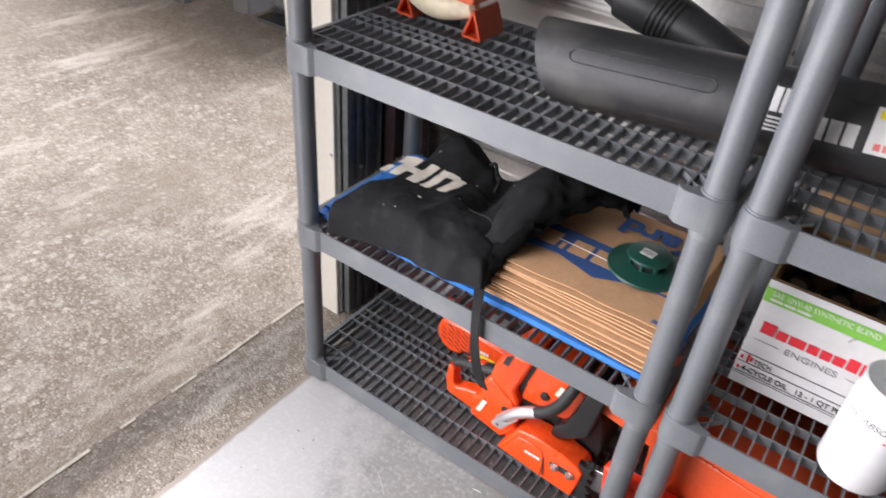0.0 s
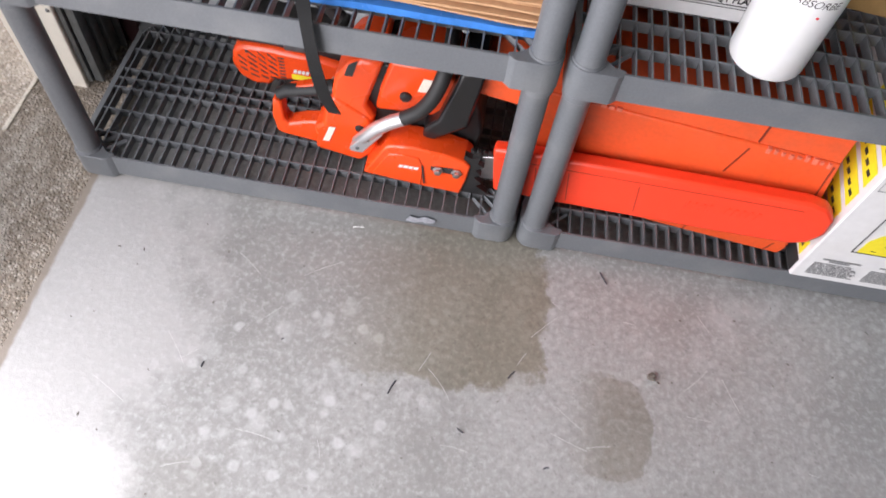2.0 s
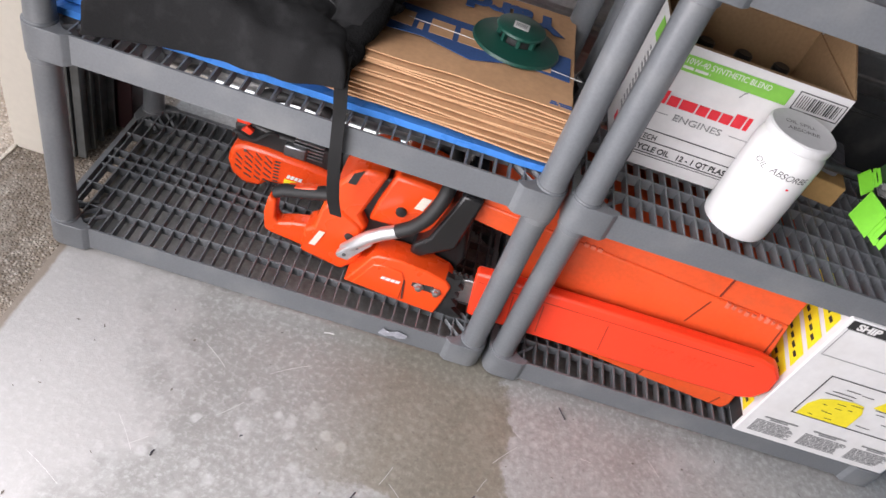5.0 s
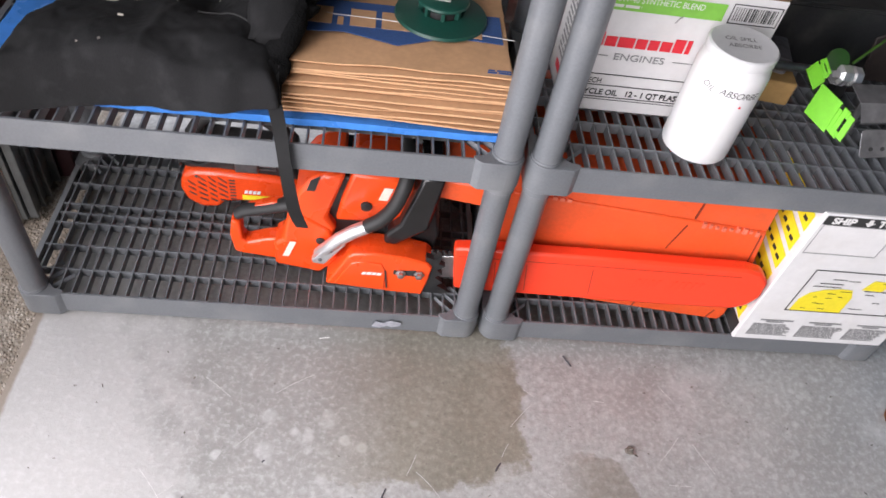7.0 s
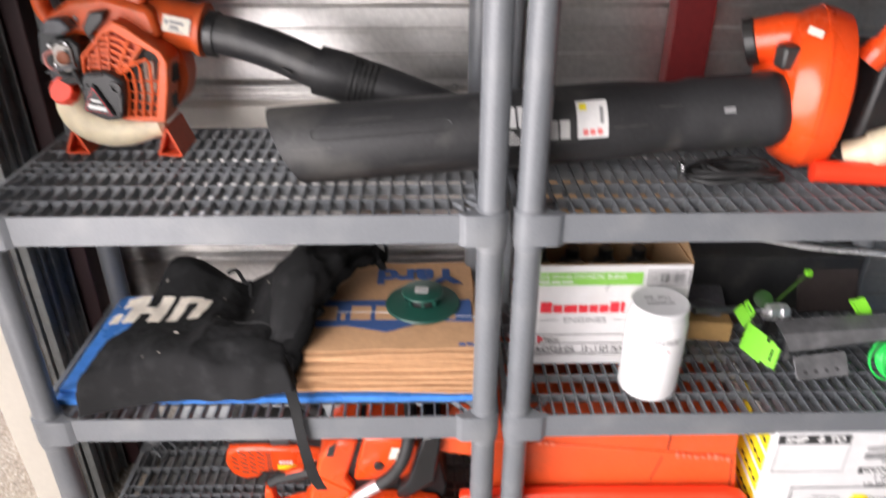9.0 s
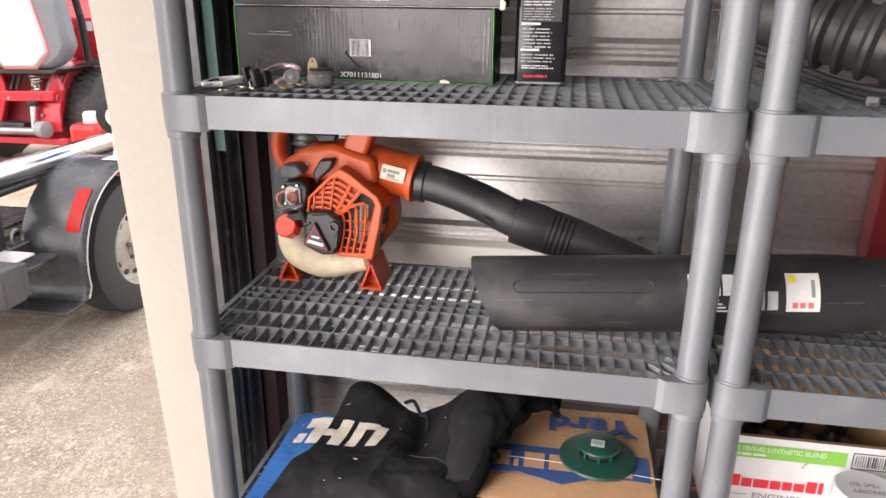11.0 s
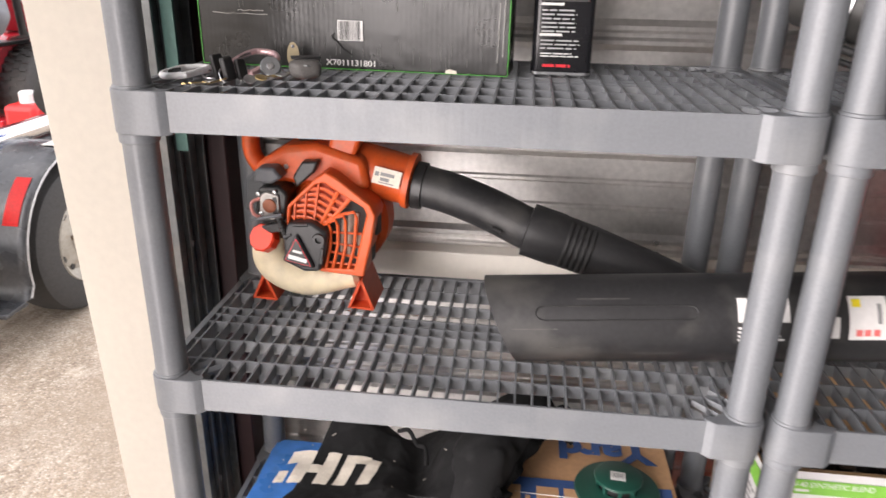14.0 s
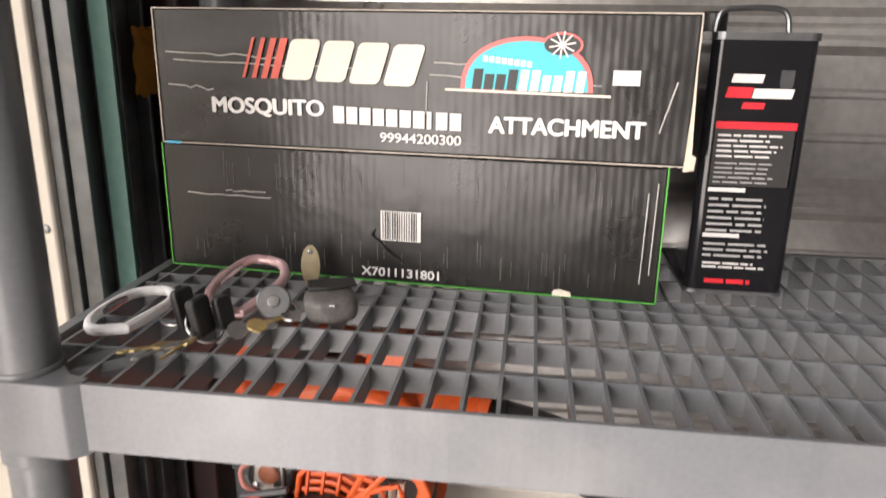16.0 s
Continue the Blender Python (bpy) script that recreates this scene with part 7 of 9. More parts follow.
# ---- things on the fourth shelves ----
def flat_box(name, loc, w, d, h, label, edge_mat, yaw):
    b = thing(name, loc, label, "box", rz=yaw)
    part("box", nbox(0, w, 0, d, 0, h), BLACK_CARD, b, bevel=0.0025)
    e = 0.0010
    bm = bmesh.new()
    for x0, x1, z0, z1 in ((0, w, -0.0004, e), (0, w, h - e, h + 0.0004), (-0.0004, e, 0, h), (w - e, w + 0.0004, 0, h))[::1 if "worn" in label else 2] + (() if "worn" in label else ((w - e, w + 0.0004, 0, h),)):
        box(bm, x0, x1, -0.0011, 0.002, z0, z1)
    part("edge", bm, edge_mat, b, smooth=False)
    return b


card_tree = BLACK_CARD.node_tree
wave = card_tree.nodes.new("ShaderNodeTexWave")
wave.wave_type, wave.bands_direction = "BANDS", "X"
wave.inputs["Scale"].default_value, wave.inputs["Distortion"].default_value = 38.0, 1.5
wave.inputs["Detail"].default_value, wave.inputs["Detail Scale"].default_value = 2.0, 0.6
card_co = card_tree.nodes.new("ShaderNodeTexCoord")
card_tree.links.new(card_co.outputs["Object"], wave.inputs["Vector"])
dent = card_tree.nodes.new("ShaderNodeTexNoise")
dent.inputs["Scale"].default_value, dent.inputs["Detail"].default_value = 14.0, 3.0
card_tree.links.new(card_co.outputs["Object"], dent.inputs["Vector"])
flute = card_tree.nodes.new("ShaderNodeBump")
flute.inputs["Strength"].default_value, flute.inputs["Distance"].default_value = 0.05, 0.002
card_tree.links.new(wave.outputs["Fac"], flute.inputs["Height"])
dents = card_tree.nodes.new("ShaderNodeBump")
dents.inputs["Strength"].default_value, dents.inputs["Distance"].default_value = 0.35, 0.008
card_tree.links.new(dent.outputs["Fac"], dents.inputs["Height"])
card_tree.links.new(flute.outputs["Normal"], dents.inputs["Normal"])
card_tree.links.new(dents.outputs["Normal"], card_tree.nodes["Principled BSDF"].inputs["Normal"])

YAW = -4.7
F0 = lambda x, z: face((x, -0.0012, z), (1, 0, 0), (0, 0, 1))
low = flat_box("flat_black_box", (-0.924, 0.290, 1.4055), 0.517, 0.080, 0.1345, "flat glossy black carton with bright green edges on the top shelf", mat("bright_green_edge", (0.07, 0.33, 0.05), 0.5, bump=0), YAW)
lettering("part_number", "X7011131801", (0.219, 0.302, 0.0060, 0.0155), WHITE_PRINT, low, F0(0, 0))
plates("barcode_field", [(0, 0.042, 0, 0.031)], WHITE_PRINT, low, F0(0.2405, 0.0455))
for k in range(15):
    plates("code_bar", [(0.002 + 0.0025 * k, 0.002 + 0.0025 * k + rnd.choice((0.0008, 0.0014)), 0.001, 0.030)], BLACK_PRINT, low, F0(0.2405, 0.0455) @ Matrix.Translation((0, 0, 0.0008)))
SCRATCH = mat("pale_scratch", (0.42, 0.41, 0.39), 0.6, var=0.3, bump=0.1)
for x0, z0, dx in ((0.026, 0.082, 0.095), (0.070, 0.087, 0.045), (0.500, 0.02, 0.001), (0.508, 0.03, 0.001)):
    pts = [(x0 + dx * k / 8, -0.0012, z0 + 0.0022 * noise.noise((k * 0.8, x0 * 50, 0)) + (0.09 * k / 8 if dx < 0.01 else 0)) for k in range(9)]
    part("scratch", ntube(pts, 0.0007, 4), SCRATCH, low, "pale scuff")
# faint pale corrugation streaks worn into the gloss
streak_mat = mat("worn_black_card", (0.09, 0.09, 0.085), 0.5, var=0.3, bump=0.1)
for k in range(70):
    x = rnd.uniform(0.02, 0.50)
    z = rnd.choice((rnd.uniform(0.002, 0.03), rnd.uniform(0.09, 0.105)))
    part("streak", nbox(x, x + 0.0007, -0.0006, 0.001, z, z + rnd.uniform(0.01, 0.028)), streak_mat, low, smooth=False)
part("chip", nprism([(0.417, 0.001), (0.436, 0.0005), (0.435, 0.005), (0.425, 0.0075), (0.418, 0.006)], -0.0014, 0.0015, "y"), CREAM_PRINT, low, "torn pale chip", smooth=False)
part("strip_tape", ntube(spline([(0.234, -0.0012, 0.056), (0.231, -0.003, 0.050), (0.240, -0.002, 0.042), (0.247, -0.003, 0.034), (0.256, -0.002, 0.027), (0.264, -0.001, 0.023)]), 0.0014, 6), BLACK_RUBBER, low, "curl of black strip")

top_box = flat_box("printed_black_box", (-0.920, 0.2865, 1.5412), 0.527, 0.080, 0.134, "worn black carton with white lettering, stacked on a flatter box", mat("worn_card_edge", (0.40, 0.36, 0.31), 0.7, var=0.3, bump=0.1), YAW)
FT = F0(0, 0)
lettering("box_text", "MOSQUITO", (0.0595, 0.1800, 0.0300, 0.0490), WHITE_PRINT, top_box, FT, bold=0.045)
lettering("box_text", "ATTACHMENT", (0.3435, 0.4880, 0.0236, 0.0400), WHITE_PRINT, top_box, FT, bold=0.045)
for k in range(10):
    # the product name as plain blocks
    w = 0.0045 if k == 7 else 0.0112
    plates("name_block", [(0, w, 0, 0.0165)], WHITE_PRINT, top_box, F0(0.1895 + 0.0135 * k - (0.0045 if k > 7 else 0), 0.0272 - 0.0003 * k), "plain white block")
lettering("part_number", "99944200300", (0.2370, 0.3180, 0.0105, 0.0200), WHITE_PRINT, top_box, FT)
for k in range(4):
    bm = nprism([(x + 0.32 * y, y) for x, y in rounded(0, 0.0305, 0, 0.0385, 0.005)], 0, 0.0006)
    bm.transform(F0(0.1365 + 0.0345 * k, 0.0678 - 0.0010 * k))
    part("logo_block", bm, CREAM_PRINT, top_box, "plain cream slanted block", smooth=False)
FADED_RED = mat("faded_red_print", (0.55, 0.085, 0.055), 0.5, var=0.15, bump=0.02)
for k in range(4):
    plates("logo_bar", [(0, 0.0030 + 0.0016 * k, 0, 0.0385)], FADED_RED, top_box, F0(0.0950 + 0.0100 * k, 0.0684), "faded red slanted bar", slant=0.32)
EM = F0(0.316, 0.0640)
bm = bmesh.new()
prism(bm, [(0.0612 + 0.0612 * math.cos(radians(a)), 0.0485 * max(0.0, math.sin(radians(a))) ** 0.8) for a in range(0, 181, 9)], 0, 0.0006)
prism(bm, [(0.0925 + 0.0187 * math.cos(radians(a)), 0.0415 + 0.0112 * math.sin(radians(a))) for a in range(0, 360, 20)], 0.0, 0.0007)
bm.transform(EM)
part("emblem_border", bm, PINK_PRINT, top_box, "pink border of a round emblem", smooth=False)
bm = bmesh.new()
prism(bm, [(0.0612 + 0.0565 * math.cos(radians(a)), 0.0005 + 0.0440 * max(0.0, math.sin(radians(a))) ** 0.8) for a in range(0, 181, 9)], 0.0008, 0.0012)
bm.transform(EM)
part("emblem", bm, TEAL_PRINT, top_box, "teal domed emblem", smooth=False)
bm = nprism([(0.0925 + 0.0162 * math.cos(radians(a)), 0.0415 + 0.0090 * math.sin(radians(a))) for a in range(0, 360, 20)], 0.0012, 0.0016)
bm.transform(EM)
part("emblem_spot", bm, BLACK_PRINT, top_box, "dark oval", smooth=False)
for a in range(0, 180, 36):
    q = Matrix.Translation((0.0925, 0.0415, 0.0017)) @ Matrix.Rotation(radians(a + 10), 4, "Z")
    plates("emblem_ray", [(-0.012, 0.012, -0.0007, 0.0007)], WHITE_PRINT, top_box, EM @ q)
X1 = EM @ Matrix.Translation((0, 0, 0.0014))
for k in range(4):
    plates("emblem_bar", [(0.0110 + 0.0108 * k, 0.0194 + 0.0108 * k, 0.0005, 0.0190 if k in (0, 3) else 0.0145)], BLACK_PRINT, top_box, X1, slant=0.12)
for k in range(6):
    plates("emblem_bar", [(0.0545 + 0.0103 * k, 0.0622 + 0.0103 * k, 0.0, 0.0190 if k in (0, 1, 4, 5) else 0.0145)], WHITE_PRINT, top_box, X1, slant=0.12)
plates("emblem_bar", [(0.0210 + 0.0058 * k, 0.0255 + 0.0058 * k, 0.0255 - 0.0006 * k, 0.0310 - 0.0006 * k) for k in range(8)], WHITE_PRINT, top_box, X1)
plates("rule", [(0.0, 0.153, 0.0, 0.0022)], CREAM_PRINT, top_box, F0(0.3015, 0.0622) @ Matrix.Rotation(radians(-0.8), 4, "Z"))
plates("sticker", [(0, 0.0238, 0, 0.0130)], WHITE_PRINT, top_box, F0(0.4552, 0.0715), "white sticker")
for x0, z0, dx in ((0.012, 0.092, 0.12), (0.020, 0.084, 0.20), (0.012, 0.060, 0.05), (0.29, 0.088, 0.10), (0.286, 0.075, 0.16), (0.50, 0.03, 0.012)):
    part("scuff", ntube([(x0 + dx * k / 8, -0.0013, z0 + 0.003 * noise.noise((k * 0.9, x0 * 90, 3)) - 0.004 * k / 8 + (0.05 * k / 8 if dx < 0.02 else 0)) for k in range(9)], 0.0008, 4), SCRATCH, top_box, "pale tape scuff")
part("crease", ntube([(0.284, -0.0012, 0.070), (0.283, -0.0012, 0.040)], 0.0007, 4), SCRATCH, top_box)
part("torn_corner", nprism([(0.524, -0.004), (0.533, -0.002), (0.534, 0.010), (0.530, 0.012), (0.5285, 0.05), (0.527, 0.09), (0.526, 0.05)], -0.003, 0.004, "y"), mat("pale_torn_card", (0.60, 0.52, 0.42), 0.85, var=0.15, bump=0.2), top_box, "torn pale cardboard corner", smooth=False)
part("blue_tape", nbox(0.004, 0.020, -0.0012, 0.02, -0.001, 0.0015), mat("blue_tape", (0.05, 0.35, 0.55), 0.5, bump=0.02), top_box, "scrap of blue tape", smooth=False)


def oil_can():
    c = thing("fuel_can", (-0.3255, 0.368, 1.4055), "tall black rectangular fuel tin with printed label and wire handle", "tin")
    # narrow rectangular tin
    w, d, h = 0.0475, 0.078, 0.2525
    bm = bmesh.new()
    prism(bm, rounded(-w, w, -d, d, 0.010), 0.0, h)
    part("body", bm, mat("black_gloss_tin", (0.012, 0.012, 0.014), 0.18, var=0.15, fine=30, bump=0.02), c, bevel=0.002)
    for o, z0, z1 in ((0.0018, h - 0.004, h + 0.003), (0.0014, 0.0, 0.004)):
        bm = bmesh.new()
        prism(bm, rounded(-w - o, w + o, -d - o, d + o, 0.011), z0, z1)
        part("rim", bm, DULL_STEEL, c, "folded tin rim", smooth=False)
    part("handle", ntube(spline([(-0.035, -0.02, h + 0.002), (-0.030, -0.02, h + 0.022), (-0.01, -0.02, h + 0.026), (0.02, -0.02, h + 0.026), (0.032, -0.02, h + 0.02), (0.036, -0.02, h + 0.002)]), 0.0028, 8), DULL_STEEL, c, "wire handle")
    part("spout", nlathe([(0.014, 0), (0.014, 0.022), (0.012, 0.024)], 20, Matrix.Translation((-0.026, 0.03, h))), BLACK_PLASTIC, c, "black spout cap")
    f = lambda x, z: face((x, -d - 0.0004, z), (1, 0, 0), (0, 0, 1))
    plates("name_bar", [(0.004, 0.027, 0, 0.010)], RED_PRINT, c, f(-0.036, 0.196), "red name bar", slant=0.2)
    plates("name_bar", [(0, 0.036, 0, 0.009)], WHITE_PRINT, c, f(-0.008, 0.196), slant=0.2)
    plates("name_mark", [(0, 0.028, 0, 0.008)], WHITE_PRINT, c, f(-0.028, 0.210), slant=0.2)
    plates("name_mark", [(0, 0.020, 0, 0.006)], RED_PRINT, c, f(-0.016, 0.186), slant=0.2)
    bm = bmesh.new()
    prism(bm, [(0.016, 0.222), (0.028, 0.222), (0.028, 0.208), (0.022, 0.198), (0.016, 0.208)], 0, 0.0004)
    bm.transform(Matrix.Translation((0, -d - 0.0004, 0)) @ Matrix.Rotation(radians(90), 4, "X"))
    part("shield", bm, DULL_STEEL, c, "silver shield", smooth=False)
    plates("panel", [(0, 0.074, 0, 0.055)], BLACK_PRINT, c, f(-0.037, 0.112))
    plates("panel_edge", [(0, 0.074, 0.055, 0.062), (0.0730, 0.074, 0, 0.055)], RED_PRINT, c, f(-0.037, 0.112))
    plates("panel_text", text_bars(0.003, 0.066, 0.028, 0.053, 5, rnd, 0.38), WHITE_PRINT, c, f(-0.037, 0.112) @ Matrix.Translation((0, 0, 0.0008)))
    plates("panel_text", text_bars(0.003, 0.068, 0.003, 0.026, 5, rnd, 0.3), mat("dim_print", (0.4, 0.4, 0.4), 0.5, bump=0), c, f(-0.037, 0.112) @ Matrix.Translation((0, 0, 0.0008)))
    for z, hh, nl in ((0.066, 0.038, 6), (0.040, 0.018, 3)):
        plates("heading", [(0, 0.035, hh + 0.002, hh + 0.006)], WHITE_PRINT, c, f(-0.037, z))
        plates("small_print", text_bars(0.002, 0.066, 0, hh, nl, rnd, 0.36), bpy.data.materials["dim_print"], c, f(-0.037, z))
    plates("maker_text", text_bars(0, 0.062, 0.0, 0.008, 2, rnd, 0.5), WHITE_PRINT, c, f(-0.034, 0.028))
    plates("red_text", text_bars(0, 0.046, 0.0, 0.005, 1, rnd, 0.9), RED_PRINT, c, f(-0.030, 0.012))


oil_can()


def carabiner(name, loc, col_mat, label, s, rz, rx=0, ry=0):
    c = thing(name, loc, label, "carabiner", "carabiners", rz=rz, rx=rx, ry=ry)
    pts = [(0.0, -0.015), (0.045, -0.020), (0.066, -0.010), (0.068, 0.006), (0.058, 0.017), (0.02, 0.018), (-0.002, 0.006)]
    pts = [Vector((x * s, y * s, 0.005 * s)) for x, y in pts]
    full = spline(pts + [pts[0]], 6)[:-1]
    part("frame", ntube(full, 0.0048, 10, closed=True), col_mat, c)
    part("gate", ntube([pts[4], pts[5]], 0.0040, 8), STEEL, c)
    return c


carabiner("carabiner", (-0.884, 0.090, 1.4068), mat("white_metal", (0.86, 0.86, 0.87), 0.35, 0.0, bump=0.02), "silver-white carabiner lying on the shelf grid", 1.36, 90, -3)
carabiner("carabiner", (-0.806, 0.146, 1.4095), mat("pink_anodised", (0.66, 0.45, 0.46), 0.3, 0.45, bump=0.02), "worn pink anodised carabiner clipped to keys", 1.36, 80, 8, -10)
for loc, rz, w, h, t in (((-0.822, 0.118, 1.4066), 74, 0.011, 0.036, 0.0035), ((-0.802, 0.106, 1.4066), 84, 0.012, 0.034, 0.0045), ((-0.790, 0.122, 1.4066), 70, 0.009, 0.030, 0.004)):
    fob = thing("key_fob", loc, "black plastic key fob standing in the key bunch", "key fob", "key fobs", rz=rz, rx=78)
    part("body", nprism(rounded(-w, w, 0, h, 0.005), -t, t, "z"), BLACK_PLASTIC, fob, bevel=0.0018)
BRASS = mat("brass", (0.55, 0.42, 0.20), 0.35, 0.9, bump=0.02)
for k, (x, y, rz, rx) in enumerate(((-0.828, 0.074, 215, 8), (-0.818, 0.070, 240, 12), (-0.806, 0.075, 262, 20), (-0.775, 0.118, 30, 35), (-0.762, 0.128, 55, 20), (-0.740, 0.150, 75, 10))):
    key = thing("key", (x, y, 1.4075 + 0.0015 * (k % 3)), "small brass key on the bunch" if k % 2 == 0 else "small steel key on the bunch", "key", "keys", rz=rz, rx=rx)
    bm = bmesh.new()
    prism(bm, [(0.009 * math.cos(a * 0.6283) - 0.004, 0.009 * math.sin(a * 0.6283)) for a in range(10)], 0, 0.002)
    prism(bm, [(0.003, -0.003), (0.028, -0.003), (0.031, 0), (0.027, 0.003), (0.022, 0.0015), (0.018, 0.003), (0.013, 0.001), (0.003, 0.003)], 0.0001, 0.0019)
    part("blade", bm, BRASS if k % 2 == 0 else STEEL, key, smooth=False)
for x, y, r, rz, rx in ((-0.842, 0.135, 0.015, 20, 15), (-0.808, 0.118, 0.017, 60, 50), (-0.752, 0.160, 0.012, 10, 20)):
    ring = thing("key_ring", (x, y, 1.4105), "bright split steel key ring", "key ring", "key rings", rz=rz, rx=rx)
    part("ring", ntube([(r * math.cos(radians(a)), r * math.sin(radians(a)), 0.0) for a in range(0, 360, 20)], 0.0012, 6, closed=True), STEEL, ring)
padlock = thing("padlock", (-0.757, 0.148, 1.4066), "small round steel lock on the key bunch", "padlock", rz=20, rx=62)
part("body", nlathe([(0.014, -0.007), (0.0155, -0.005), (0.0155, 0.005), (0.014, 0.007)], 24, Matrix.Translation((0, 0.0155, 0))), DULL_STEEL, padlock)
part("keyway", nlathe([(0.006, 0.007), (0.005, 0.009), (0.002, 0.0092)], 14, Matrix.Translation((0, 0.0155, 0))), STEEL, padlock)
tag = thing("brass_tag", (-0.750, 0.236, 1.4066), "dull brass tag standing up from a ring", "tag", rz=15, rx=80)
part("tag", nprism([(0.0095 * math.cos(radians(a)), 0.022 + 0.021 * math.sin(radians(a))) for a in range(0, 360, 20)], -0.001, 0.001, "z"), mat("dull_brass", (0.45, 0.38, 0.25), 0.4, 0.8, bump=0.02), tag)
part("rivet", nlathe([(0.003, 0.001), (0.002, 0.002)], 10, Matrix.Translation((0, 0.036, 0))), STEEL, tag)
pouch = thing("leather_pouch", (-0.708, 0.160, 1.4064), "small grey leather coin pouch with a black flap", "pouch", rz=24)
bm = bmesh.new()
bmesh.ops.create_uvsphere(bm, u_segments=36, v_segments=20, radius=1.0)
for v in bm.verts:
    # boxy cushion, flat underneath
    c = v.co
    for i in range(3):
        c[i] = math.copysign(abs(c[i]) ** 0.62, c[i])
    v.co = Vector((0.029 * c.x, 0.023 * c.y, 0.0165 + 0.0165 * c.z))
    v.co += Vector((1, 1, 0.6)) * (0.0016 * noise.noise(v.co * 60) + 0.0008 * noise.noise(v.co * 160))
    v.co.z = max(v.co.z, 0.0005)
part("body", bm, mat("grey_leather", (0.105, 0.10, 0.095), 0.5, var=0.25, scale=40, fine=300, bump=0.4), pouch, angle=80)
part("flap", nprism([(-0.024, 0.002), (0.0, -0.002), (0.030, 0.002), (0.031, 0.024), (-0.022, 0.025)], 0.0325, 0.0365, "z"), BLACK_RUBBER, pouch, "black flap", bevel=0.0015)
part("zip", ntube([(-0.028, -0.010, 0.024), (0.0, -0.024, 0.025), (0.028, -0.012, 0.024)], 0.0011, 6), DULL_STEEL, pouch)

for ob in pouch.children:
    ob.data.transform(Matrix.Diagonal((0.82, 1.0, 0.82, 1.0)))

# backpack blower hose on the other unit
hose = thing("blower_hose", (0.28, 0.22, 1.4055), "fat black corrugated blower hose with a metal clamp", "hose")
put = world_part(hose)
path = spline([(0.045, 0.345, 1.535), (0.10, 0.30, 1.525), (0.17, 0.25, 1.508), (0.26, 0.205, 1.488), (0.37, 0.170, 1.474), (0.48, 0.155, 1.472), (0.60, 0.16, 1.474)], 14)
rad = []
for k in range(len(path)):
    u = k / (len(path) - 1)
    if u < 0.24:
        rad.append(0.048 + 0.03 * u)
    else:
        rad.append(0.060 + 0.0055 * (1 if (k % 5) in (0, 1) else -1))
put("corrugated_hose", ntube(path, rad, 36), mat("grey_black_rubber", (0.045, 0.044, 0.042), 0.45, var=0.2, scale=9, fine=90, bump=0.1, tint=(0.10, 0.09, 0.08), tintamt=0.5))
k = 15
put("hose_clamp", nlathe([(0.0565, 0), (0.058, 0.001), (0.058, 0.013), (0.0565, 0.014)], 36, along(path[k], path[k + 1]), caps=False), STEEL, "steel hose clamp")
cable = thing("control_cable", (0.28, 0.13, 1.4055), "black ribbed control cable drooping beside the hose", "cable")
put = world_part(cable)
put("cable", ntube(spline([(0.03, 0.27, 1.48), (0.10, 0.22, 1.455), (0.16, 0.165, 1.435), (0.24, 0.115, 1.425), (0.34, 0.09, 1.425), (0.5, 0.075, 1.430)], 14), 0.006, 10), BLACK_RUBBER)
put("cable", ntube(spline([(0.06, 0.30, 1.45), (0.13, 0.20, 1.43), (0.19, 0.14, 1.413), (0.27, 0.12, 1.4125)], 10), 0.005, 8), BLACK_RUBBER)
put("nut", nlathe([(0.008, 0), (0.008, 0.016), (0.006, 0.018)], 6, along((0.185, 0.120, 1.4135), (0.205, 0.11, 1.4135))), STEEL, "steel cable nut", smooth=False)

tag = thing("orange_rag", (-0.985, 0.385, 1.58), "torn orange paper tag hanging on the dark column", "tag")
bm = bmesh.new()
top, n = [], 10
vs = {}
for i in range(n + 1):
    for k in range(n + 1):
        u, v = i / n, k / n
        vs[i, k] = bm.verts.new((0.004 + 0.006 * noise.noise((u * 3, v * 3, 1)), -0.035 + 0.075 * u + 0.006 * noise.noise((0, v * 5, 2)), 0.075 * v + 0.007 * noise.noise((u * 6, 1, v * 0.3))))
for i in range(n):
    for k in range(n):
        bm.faces.new((vs[i, k], vs[i + 1, k], vs[i + 1, k + 1], vs[i, k + 1]))
bmesh.ops.solidify(bm, geom=bm.faces[:], thickness=0.0012)
part("paper", bm, mat("orange_paper", (0.72, 0.36, 0.06), 0.8, var=0.12, bump=0.15), tag)

# ---- small things on the floor ----
leaf = thing("dry_leaf", (0.935, -0.135, 0.0005), "curled dry brown leaf on the concrete floor", "leaf", rz=30)
bm = bmesh.new()
vs = {}
for i in range(9):
    for k in range(5):
        u, v = i / 8 * 2 - 1, k / 4 * 2 - 1
        w = 0.020 * (1 - u * u) ** 0.7 + 0.001
        vs[i, k] = bm.verts.new((0.042 * u, w * v, 0.002 + 0.012 * v * v * (0.6 + 0.4 * u) + 0.006 * u * u + 0.003 * noise.noise((u * 3, v * 3, 0))))
for i in range(8):
    for k in range(4):
        bm.faces.new((vs[i, k], vs[i + 1, k], vs[i + 1, k + 1], vs[i, k + 1]))
bmesh.ops.solidify(bm, geom=bm.faces[:], thickness=0.0006)
part("blade", bm, mat("dry_leaf", (0.42, 0.20, 0.10), 0.8, var=0.25, fine=120, bump=0.3), leaf)
wad = thing("paper_wad", (0.297, -0.248, 0.0), "tiny crumpled bit of debris on the floor", "debris")
bm = bmesh.new()
bmesh.ops.create_icosphere(bm, subdivisions=2, radius=0.008)
